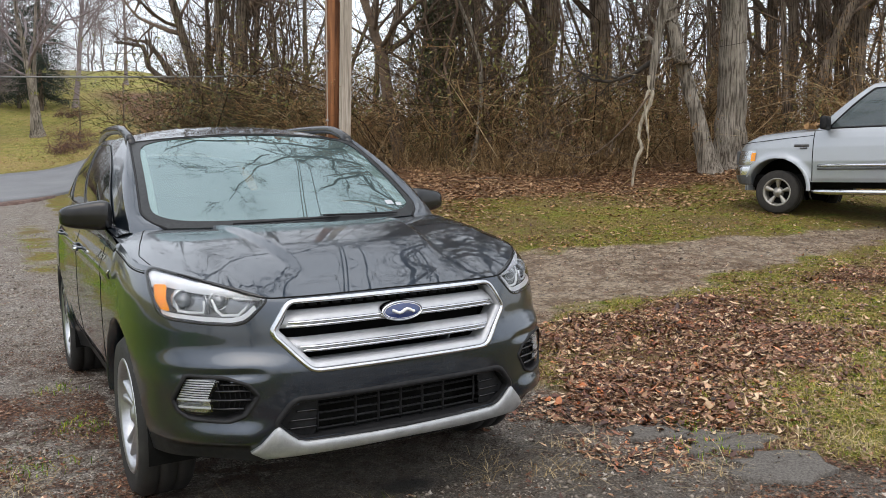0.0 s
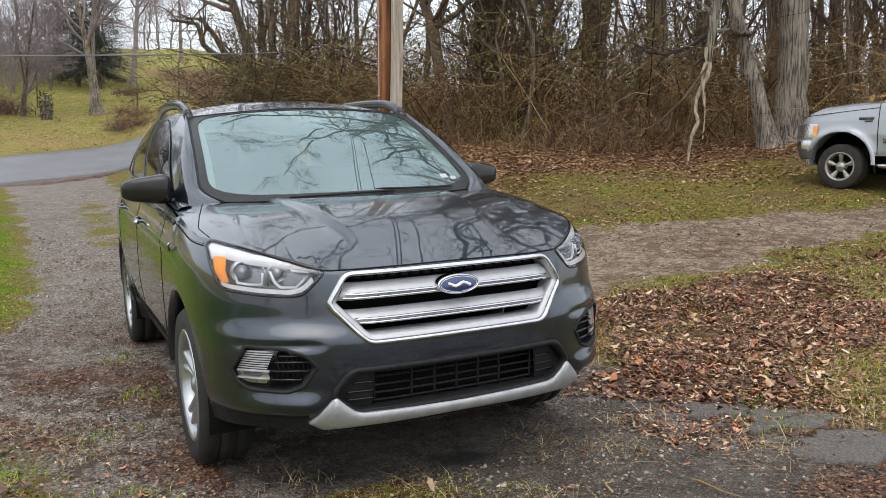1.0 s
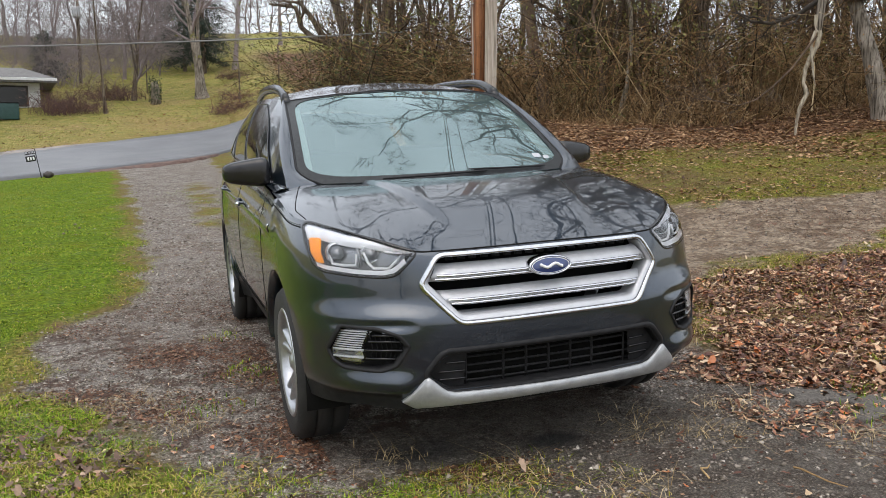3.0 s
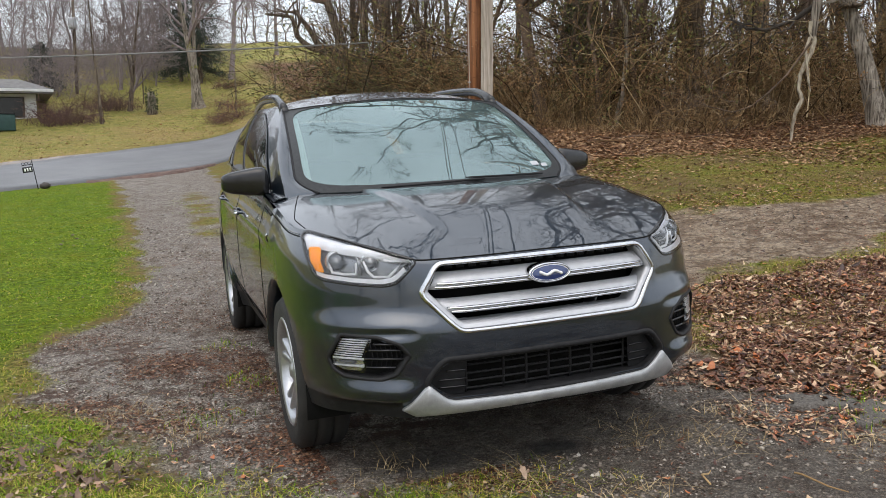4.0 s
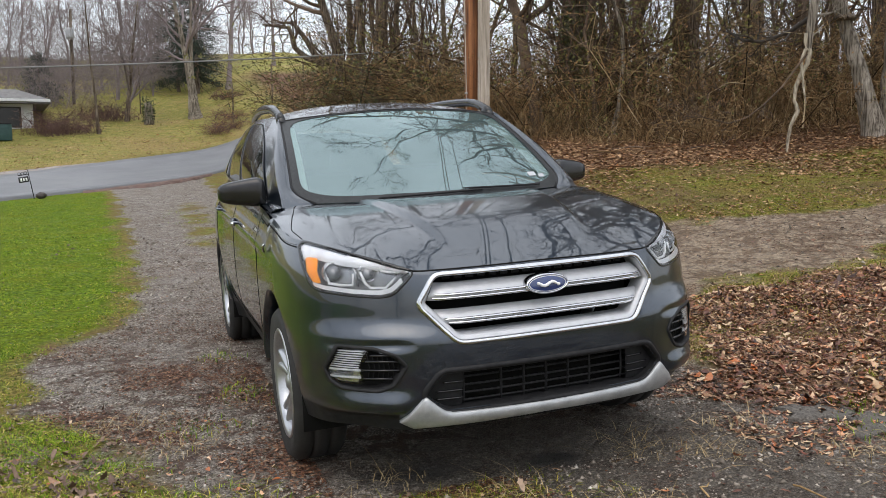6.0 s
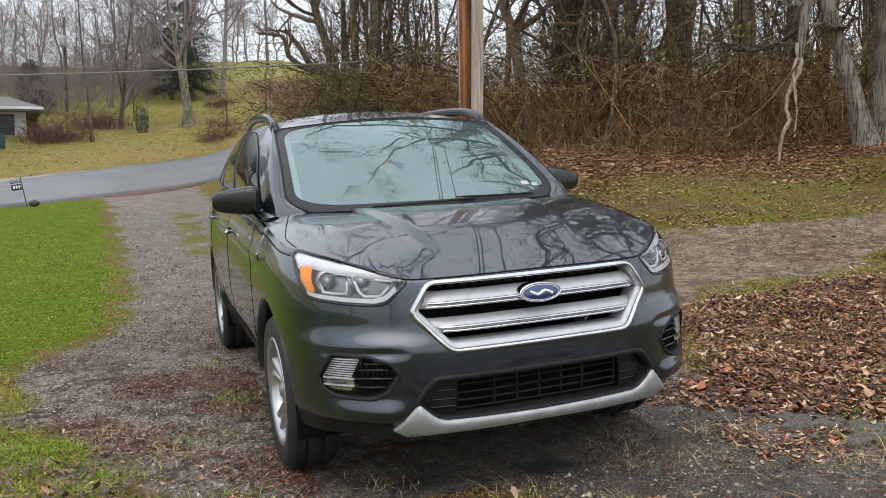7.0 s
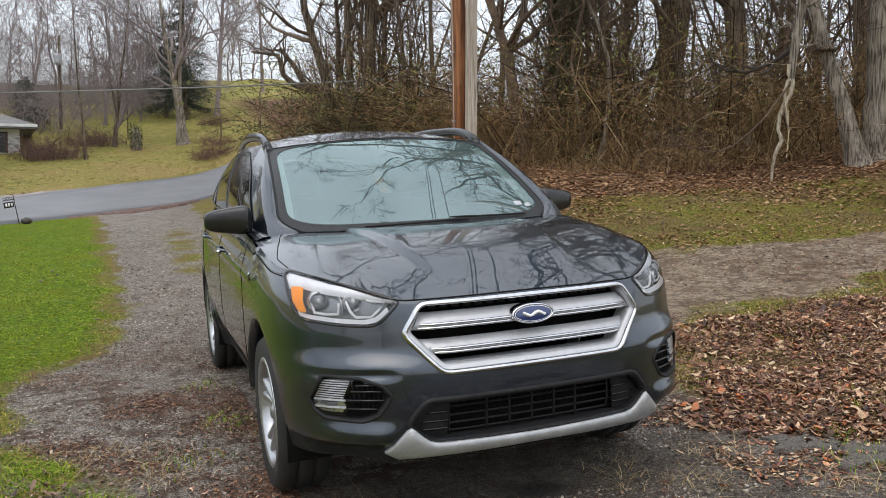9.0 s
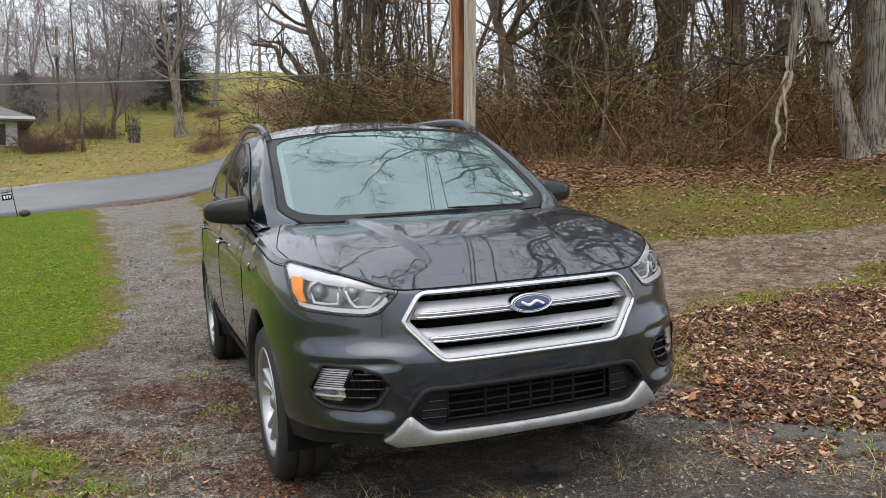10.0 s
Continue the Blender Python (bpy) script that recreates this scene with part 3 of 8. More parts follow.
badge = front_fill("badge", oval(0.084, 0.034), BADGE_BLUE, car, -0.018, "blue oval badge with a chrome rim", bulge=0.006)
front_frame("badge_rim", oval(0.089, 0.038), [(0.0, 0.02), (0.0, -0.016), (0.003, -0.021), (0.006, -0.021), (0.008, -0.016)], CHROME, badge)
front_frame("badge_line", oval(0.078, 0.029), [(0.0, -0.0195), (0.0012, -0.021), (0.0024, -0.0195)], WHITE_ENAMEL, badge)
wave = np.array([(0.004 + x, 0.822 + 0.006 * math.sin(x * 95)) for x in np.linspace(-0.047, 0.047, 24)])
tube("badge_mark", front_points(wave, -0.0255), [0.004 + 0.003 * abs(math.sin(i * 1.1)) for i in range(24)], WHITE_ENAMEL, badge, 6, squash=1.0)

# lower intake and skid plate
intake = part("lower_intake", box_bm(0.92, 0.02, 0.17, (0, 0.19, 0.458), 0.005), DARK_VOID, car, "black lower air intake with crossed bars")
front_frame("intake_frame", INTAKE, [(-0.018, 0.004), (-0.014, -0.006), (-0.004, -0.009), (0.004, -0.004), (0.010, 0.012), (0.012, 0.11)], BLACK_PLASTIC, intake)
for zz in (0.405, 0.435, 0.465, 0.497):
    xs = np.linspace(-0.445, 0.445, 40) * (0.96 if zz > 0.48 or zz < 0.41 else 1.0)
    tube("intake_bar", np.stack([xs, car_f(xs, zz) + 0.06, np.full(40, zz)], 1), 0.0048, BLACK_PLASTIC, intake, 6, squash=0.9)
for xx in (-0.34, -0.19, -0.095, 0.0, 0.095, 0.19, 0.34):
    tube("intake_bar", [(xx, float(car_f(xx, z)) + 0.058, z) for z in np.linspace(0.385, 0.53, 6)], 0.005, BLACK_PLASTIC, intake, 6)
for s in (-1, 1):
    tri = np.array([(s * 0.485, 0.452), (s * 0.43, 0.52), (s * 0.345, 0.525), (s * 0.355, 0.395), (s * 0.42, 0.392), (s * 0.455, 0.42)])
    front_fill("intake_blank", tri if s < 0 else tri, BLACK_PLASTIC, intake, 0.035)
    for zz in (0.425, 0.455, 0.488):
        xr = np.linspace(0.352, 0.452 if zz < 0.48 else 0.425, 8) * s
        tube("blank_rib", np.stack([xr, car_f(xr, zz) + 0.032, np.full(8, zz)], 1), 0.004, BLACK_GLOSS, intake, 5)
xs = np.linspace(-0.588, 0.588, 121)
zu = np.interp(np.abs(xs), [0, 0.40, 0.43, 0.458, 0.497, 0.505, 0.588], [0.374, 0.381, 0.39, 0.412, 0.450, 0.446, 0.354])
zl = np.interp(np.abs(xs), [0, 0.40, 0.54, 0.588], [0.328, 0.326, 0.322, 0.350])
rows = []
for s, b in ((0.0, 0.03), (0.0, -0.012), (0.06, -0.018), (0.5, -0.022), (0.94, -0.018), (1.0, -0.010), (1.0, 0.05)):
    z = zl + (zu - zl) * s
    rows.append(np.stack([xs, car_f(xs, z) + b, z], 1))
grid_piece("skid_plate", np.array(rows).transpose(1, 0, 2), SKID_SILVER, car, "silver skid plate under the bumper")
crease = np.linspace(-0.83, -0.60, 14)
tube("bumper_gap", np.stack([crease, car_f(crease, 0.375 - 0.08 * (crease + 0.83)) - 0.001, 0.40 - 0.12 * (crease + 0.83)], 1), 0.003, DARK_VOID, car, 6)
tube("bumper_gap", np.stack([-crease, car_f(crease, 0.375 - 0.08 * (crease + 0.83)) - 0.001, 0.40 - 0.12 * (crease + 0.83)], 1), 0.003, DARK_VOID, car, 6)


def head_lamp(s):
    o = (lambda p: np.asarray(p) if s < 0 else flip(p))
    lamp = front_fill("headlamp", o(inset(LAMP, 0.004)), LAMP_GREY, car, 0.075, "clear headlamp with amber side lens and frosted light guides")
    front_frame("lamp_gasket", o(LAMP), [(-0.005, 0.002), (-0.001, -0.003), (0.005, -0.001), (0.006, 0.07)], BLACK_GLOSS, lamp)
    amb = dense(rounded([(-0.828, 0.952), (-0.792, 0.954), (-0.806, 0.905), (-0.798, 0.862), (-0.822, 0.864), (-0.836, 0.903)], 0.01), 0.01)
    front_fill("amber_lens", o(amb), AMBER, lamp, 0.012, "amber side marker")
    # white band puts the sky's reflection in the lamp cover into the colour
    tx = np.linspace(-0.832, -0.515, 24)
    tz = np.interp(tx, [-0.832, -0.815, -0.72, -0.598, -0.515], [0.988, 0.998, 0.972, 0.934, 0.908])
    th = np.interp(tx, [-0.832, -0.72, -0.515], [0.050, 0.046, 0.014])
    rows = [np.stack([-s * tx, car_f(tx, tz - th * q) + 0.006 + 0.03 * q * q, tz - th * q], 1) for q in (0, 0.3, 0.6, 0.9, 1.0)]
    grid_piece("upper_sky_band", np.array(rows).transpose(1, 0, 2), LAMP_WHITE, lamp, "white upper band painted as the sky's reflection")
    bx_ = np.linspace(-0.822, -0.535, 20)
    bz_ = np.interp(bx_, [-0.822, -0.8, -0.71, -0.615, -0.574, -0.535], [0.852, 0.842, 0.830, 0.823, 0.832, 0.868])
    rows = [np.stack([-s * bx_, car_f(bx_, bz_ + 0.014 * q) + 0.008 + 0.02 * q, bz_ + 0.014 * q], 1) for q in (0, 0.5, 1.0)]
    grid_piece("lower_reflector", np.array(rows).transpose(1, 0, 2), LAMP_WHITE, lamp)
    for cx, r in ((-0.748, 0.040), (-0.640, 0.036)):
        cx *= -s
        yy = float(car_f(cx, 0.90)) + 0.062
        pts = lathe_bm([(0.001, -0.036), (r * 0.45, -0.030), (r * 0.72, -0.014), (r * 0.78, 0.0), (r * 0.95, -0.008), (r * 1.05, -0.006), (r * 1.1, 0.02)], 28)
        pts = np.stack([pts[..., 1], pts[..., 0], pts[..., 2]], -1) + np.array([cx, yy, 0.898])
        grid_piece("projector", pts[:, 3:], LAMP_SILVER, lamp, "", True)
        grid_piece("projector_lens", pts[:, :4], LENS, lamp, "", True)
    guide = [(-0.775, 0.918), (-0.774, 0.890), (-0.772, 0.862), (-0.735, 0.857), (-0.697, 0.858), (-0.693, 0.900)]
    guide2 = [(-0.668, 0.905), (-0.657, 0.866), (-0.640, 0.847), (-0.590, 0.846), (-0.566, 0.868), (-0.540, 0.898), (-0.60, 0.907)]
    for g in (guide, guide2):
        p = front_points(np.array(g) * np.array([-s, 1]), 0.03)
        tube("light_guide", p, 0.0055, LIGHT_GUIDE, lamp, 6)
    sep = front_points(np.array([(-0.686, 0.93), (-0.682, 0.90), (-0.680, 0.850)]) * np.array([-s, 1]), 0.04)
    tube("lamp_divider", sep, 0.006, LAMP_GREY, lamp, 6)
    front_fill("lamp_cover", o(inset(LAMP, 0.003)), LAMP_GLASS, lamp, -0.0025, "", 8).visible_shadow = False
    fog = front_fill("fog_lamp_bezel", o(inset(FOG, 0.004)), DARK_VOID, car, 0.05, "black bezel with clear ribbed fog lamp")
    front_frame("bezel_frame", o(FOG), [(-0.006, 0.002), (-0.002, -0.006), (0.006, -0.004), (0.011, 0.012), (0.012, 0.05)], BLACK_PLASTIC, fog)
    front_fill("fog_reflector", o(inset(FOG_LENS, 0.004)), LAMP_GREY, fog, 0.028)
    front_fill("fog_pan", o(rounded([(-0.800, 0.540), (-0.712, 0.546), (-0.704, 0.524), (-0.718, 0.503), (-0.775, 0.504), (-0.798, 0.521)], 0.004)), LAMP_SILVER, fog, 0.024)
    for z in (0.549, 0.521):
        p = front_points(np.array([(-0.800, z - 0.002), (-0.76, z), (-0.708, z)]) * np.array([-s, 1]), 0.016)
        tube("fog_pan_edge", p, 0.0045, LIGHT_GUIDE, fog, 6)
    p = front_points(np.array([(-0.782, 0.534), (-0.76, 0.535), (-0.735, 0.535)]) * np.array([-s, 1]), 0.018)
    tube("fog_bulb", p, 0.0065, LENS, fog, 8)
    for i in range(8):
        z = 0.559 + i * 0.0088
        xa, xb = (-0.80 + 0.32 * max(0, z - 0.55), -0.715 + 0.35 * max(0, z - 0.555))
        p = front_points(np.array([(xa, z), ((xa + xb) / 2, z), (xb, z)]) * np.array([-s, 1]), 0.018)
        tube("fog_rib", p, 0.0026, LIGHT_GUIDE, fog, 5)
    front_fill("fog_cover", o(FOG_LENS), LAMP_GLASS, fog, 0.008).visible_shadow = False
    for z0, xa, xb in ((0.520, -0.700, -0.605), (0.552, -0.705, -0.580), (0.585, -0.69, -0.585), (0.608, -0.675, -0.605)):
        p = front_points(np.array([(xa, z0), ((xa + xb) / 2, z0), (xb, z0)]) * np.array([-s, 1]), 0.012)
        tube("fog_slat", p, 0.0085, BLACK_GLOSS, fog, 6, squash=0.6)
    for k in range(7):
        xk = -0.685 + 0.016 * k
        p = front_points(np.array([(xk, 0.512), (xk + 0.008, 0.56), (xk, 0.612)]) * np.array([-s, 1]), 0.022)
        tube("fog_mesh_bar", p, 0.0022, BLACK_PLASTIC, fog, 4)


head_lamp(-1)
head_lamp(1)


# upper body
def screen_pt(s, q):
    s = s * (1 - 0.13 * max(0.0, 1 - max(q, 0.0) / 0.17) ** 2)
    lo = np.array([0.732 * s, 1.015 + 0.215 * s * s, 1.112 + 0.004 * s * s])
    hi = np.array([0.644 * s, 1.865 + 0.140 * s * s, 1.578 - 0.037 * s * s])
    p = lo * (1 - q) + hi * q
    return p + np.array([0, -0.03, 0.035]) * math.sin(math.pi * q) * (1 - 0.5 * s * s)


S = np.linspace(-1, 1, 41)
Q = np.linspace(0, 1, 24)
glass_pts = np.array([[screen_pt(s, q) for q in Q] for s in S])
screen = grid_piece("windscreen", glass_pts, WIND_GLASS, car, "misted windscreen reflecting sky and bare branches", False, (0, -1, 1))
screen.visible_shadow = False
border = []
square = dense(np.array([(-1.0, -1.0), (1.0, -1.0), (1.0, 1.0), (-1.0, 1.0)]), 0.05)
for k, rs, rq, up in ((40, 1.0, 0.5, 0.0), (14, 0.965, 0.485, 0.008), (9, 0.945, 0.468, 0.018)):
    loop = []
    for c, d in square:
        r = (abs(c) ** k + abs(d) ** k) ** (-1 / k) if k < 40 else 1.0
        loop.append(screen_pt(rs * c * r, 0.5 + up + rq * d * r))
    border.append(np.array(loop) + np.array([0, -0.0015, 0.0025]))
grid_piece("screen_border", np.array(border).transpose(1, 0, 2), FRIT, screen, "", True)
edge = [screen_pt(-1, q) for q in Q] + [screen_pt(s, 1) for s in S] + [screen_pt(1, q) for q in Q[::-1]]
tube("screen_seal", edge, 0.0075, BLACK_PLASTIC, screen, 6)


PILLAR_TRIM = plain("pale_pillar_trim", (0.52, 0.56, 0.55), (0.62, 0.66, 0.65), 30, 0.7, 0, 0.05)
for sgn in (-1, 1):
    strip = [[screen_pt(sgn * a, q) + np.array([0, d, -0.6 * d]) for a, d in ((0.948, 0.010), (0.92, 0.022), (0.888, 0.040))] for q in np.linspace(0.14, 0.93, 20)]
    grid_piece("pillar_trim", np.array(strip), PILLAR_TRIM, car, "pale trim inside the windscreen pillar")


def roof_edge(k):
    """k from 0 at the windscreen's upper corner to 1 at the tail."""
    return np.array([float(curve(k, [0, 0.3, 0.7, 1], [0.646, 0.655, 0.62, 0.54])), 2.005 + 2.275 * k, float(curve(k, [0, 0.12, 0.4, 0.75, 1], [1.541, 1.572, 1.592, 1.566, 1.48]))])


K = np.linspace(0, 1, 36)
rp = np.zeros((41, 36, 3))
for j, k in enumerate(K):
    e = roof_edge(k)
    for i, s in enumerate(S):
        y = e[1] - (0.140 - 0.20 * k) * (1 - s * s)
        rp[i, j] = (e[0] * s, y, e[2] + (0.037 + 0.037 * smooth(0, 0.22, k) - 0.012 * k) * (1 - abs(s) ** 2.4))
grid_piece("roof", rp, PAINT, car)


def side_pt(k, t):
    """The glasshouse's side: k from the pillar's foot to the tail, t from the belt up to the roof."""
    yl = 1.22 + 3.16 * k
    lo = np.array([float(car_w(belt(yl), yl)) + 0.002 - 0.062 * (1 - float(smooth(1.2, 1.9, yl))), yl, float(belt(yl)) + 0.012 * (1 - float(smooth(1.2, 1.9, yl)))])
    hi = roof_edge(k)
    p = lo * (1 - t) + hi * t
    return p + np.array([0.035, 0, 0.012]) * math.sin(math.pi * t)


SIDE_PANES = [("front_pane", 0.095, 0.40), ("rear_pane", 0.43, 0.72), ("quarter_pane", 0.75, 0.91)]
for sgn in (-1, 1):
    m3 = np.array([sgn, 1, 1])
    ks, ts = np.linspace(0, 1, 60), np.linspace(0, 1, 16)
    grid_piece("side_frame", np.array([[side_pt(k, t) for t in ts] for k in ks]) * m3, PAINT, car)
    for nm, k0, k1 in SIDE_PANES:
        rows = []
        for t in np.linspace(0.05, 0.92, 20):
            ka = k0 + (0.13 * max(0.0, (t - 0.45) / 0.47) ** 2.5 if nm == "front_pane" else 0.0)
            kb = k1 - (0.10 * t if nm == "quarter_pane" else 0.0)
            rows.append([side_pt(k, t) + np.array([0.006, 0, 0.001]) for k in np.linspace(ka, kb, 20)])
        g = np.array(rows) * m3
        pane = grid_piece(nm, g, SIDE_GLASS, car, '', False, (sgn, 0, 0))
        rim = np.concatenate([g[0], g[:, -1], g[-1][::-1], g[::-1, 0]])
        tube("pane_seal", rim, 0.004, BLACK_GLOSS, pane, 6)
    # black sheet stands in for the unlit cabin, and blackens the pillars between panes
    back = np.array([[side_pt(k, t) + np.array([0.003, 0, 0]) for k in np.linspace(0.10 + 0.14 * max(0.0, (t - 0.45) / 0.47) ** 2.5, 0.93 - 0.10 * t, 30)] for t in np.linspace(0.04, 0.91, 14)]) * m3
    grid_piece("dark_cabin_sheet", back, DARK_VOID, car)
    tube("belt_moulding", [side_pt(k, 0.02) * m3 + np.array([sgn * 0.006, 0, 0]) for k in np.linspace(0.10, 0.93, 30)], 0.006, CHROME, car, 6)
    pillar = []
    for q in np.linspace(-0.10, 1, 30):
        a, b = screen_pt(1, q), side_pt(0.0, q)
        pillar.append([a, a * 0.6 + b * 0.4 + np.array([0.012, -0.012, 0.014]), a * 0.2 + b * 0.8 + np.array([0.014, -0.006, 0.010]), b])
    grid_piece("front_pillar", np.array(pillar) * m3, PAINT, car)
    strip = []
    for y in np.linspace(1.20, 1.95, 30):
        a = np.array([float(car_w(belt(y), y)), y, float(belt(y))])
        b = side_pt((y - 1.22) / 3.16, 0.0) + np.array([-0.006, 0, 0.005])
        strip.append([a, (a + b) / 2 + np.array([0.003, 0, 0.006]), b])
    grid_piece("fender_top", np.array(strip) * m3, PAINT, car)
    # roof rail
    ks = np.linspace(0.0, 1, 40)
    rail = []
    for k in ks:
        e = roof_edge(0.0 + 0.83 * k)
        lift = 0.046 * math.sin(math.pi * min(k / 0.22, 1) / 2) ** 0.8 * (1 - float(smooth(0.88, 1, k)))
        rail.append((e[0] * (0.985 - 0.07 * k) + 0.006 * float(smooth(0, 0.2, k)), e[1] + 0.01, e[2] + 0.012 + float(lift)))
    rr = tube("roof_rail", np.array(rail) * m3, [0.022] * 40, BLACK_GLOSS, car, 10, "black roof rail", 1.25)
    tube("rail_foot", [np.array(rail[0]) * m3 + np.array([0, -0.02, -0.03]), np.array(rail[1]) * m3 + np.array([0, 0.0, -0.004]), np.array(rail[4]) * m3], [0.030, 0.026, 0.018], BLACK_GLOSS, rr, 8)
    # door mirror
    bm = bmesh.new()
    bmesh.ops.create_uvsphere(bm, u_segments=28, v_segments=18, radius=1)
    for v in bm.verts:
        x, y, z = v.co
        px_, py_, pz_ = (math.copysign(abs(c) ** 0.48, c) for c in (x, y, z))
        out_ = px_ * 0.5 + 0.5
        tall = (0.092 - 0.044 * out_) if pz_ > 0 else (0.072 - 0.022 * out_)
        v.co = Vector((sgn * (0.935 + 0.116 * px_), 1.59 + (0.075 - 0.018 * out_) * py_ + 0.03 * px_, 1.172 + tall * pz_ + 0.004 * px_))
    mir = part("door_mirror", bm, BLACK_GLOSS, car, "gloss black door mirror")
    tube("mirror_arm", [(sgn * 0.79, 1.68, 1.150), (sgn * 0.85, 1.64, 1.140), (sgn * 0.92, 1.60, 1.135)], [0.034, 0.032, 0.028], BLACK_PLASTIC, mir, 8, squash=0.8)
    tri = np.array([side_pt(k, t) + np.array([0.010, 0, 0]) for k, t in ((0.095, 0.03), (0.19, 0.03), (0.10, 0.42))]) * m3
    v = np.concatenate([tri, tri - np.array([sgn * 0.012, 0, 0])])
    piece("mirror_sail", np_mesh("mirror_sail", v, np.array([[0, 1, 2], [3, 5, 4]]), False), BLACK_GLOSS, mir)

# tail end closure
tail = np.zeros((21, 10, 3))
for i, s in enumerate(np.linspace(-1, 1, 21)):
    hi = roof_edge(1.0) * np.array([s, 1, 1]) + np.array([0, 0.05 * (1 - s * s), 0.045 * (1 - abs(s) ** 2.4)])
    lo = np.array([0.70 * s, 4.36 + 0.03 * (1 - s * s), 1.205])
    for j, t in enumerate(np.linspace(0, 1, 10)):
        tail[i, j] = lo * (1 - t) + hi * t
grid_piece("tailgate", tail, PAINT, car)
# wipers
w1 = [Vector(screen_pt(s, 0.012 + 0.022 * (s + 0.55))) + Vector((0, -0.009, 0.010)) for s in np.linspace(-0.55, 0.25, 14)]
w2 = [Vector(screen_pt(s, 0.052 - 0.030 * s)) + Vector((0, -0.009, 0.010)) for s in np.linspace(0.10, 0.80, 14)]
for w in (w1, w2):
    tube("wiper", w, [0.003] + [0.0055] * 12 + [0.004], BLACK_PLASTIC, car, 6)
cowl = np.array([[screen_pt(s, -0.07) + np.array([0, 0, -0.012]) for s in S], [screen_pt(s, 0.01) + np.array([0, 0.0, -0.008]) for s in S]])
grid_piece("cowl_panel", cowl.transpose(1, 0, 2), BLACK_PLASTIC, car)
# cabin
part("cabin_floor", box_bm(1.5, 3.2, 0.06, (0, 2.7, 0.42), 0.01), DARK_VOID, car)
part("dashboard", box_bm(1.42, 0.5, 0.22, (0, 1.40, 0.98), 0.06, 3), BLACK_PLASTIC, car)
for xx in (-0.38, 0.38):
    st = part("seat", box_bm(0.5, 0.16, 0.62, (xx, 2.55, 0.92), 0.06, 3), FABRIC, car)
    part("headrest", box_bm(0.26, 0.10, 0.18, (xx, 2.60, 1.34), 0.04, 3), FABRIC, st)
pts = lathe_bm([(0.165, 0.0), (0.18, 0.014), (0.195, 0.0), (0.18, -0.014), (0.165, 0.0)], 32)
pts = np.stack([pts[..., 1], pts[..., 0] + pts[..., 2] * 0.35, pts[..., 2]], -1) + np.array([0.38, 1.78, 1.02])
grid_piece("steering_wheel", pts, BLACK_PLASTIC, car, "", True)
for s, q, wdt, hgt in ((0.74, 0.14, 0.045, 0.035), (0.83, 0.12, 0.035, 0.03)):
    c = Vector(screen_pt(s, q)) + Vector((0, -0.002, 0.004))
    ax, ay = Vector((1, 0.25 * s, 0)).normalized(), (Vector(screen_pt(s, q + 0.05)) - Vector(screen_pt(s, q))).normalized()
    v = np.array([c + ax * (wdt / 2 * a) + ay * (hgt / 2 * b) for a, b in ((-1, -1), (1, -1), (1, 1), (-1, 1))])
    piece("screen_sticker", np_mesh("screen_sticker", v, np.array([[0, 1, 2, 3]])), SATIN, screen, "small pale sticker inside the windscreen")
part("underbody", box_bm(1.30, 3.35, 0.14, (0, 2.65, 0.28), 0.03), DARK_VOID, car)
part("front_undertray", box_bm(1.0, 0.60, 0.05, (0, 0.62, 0.31), 0.02), DARK_VOID, car)


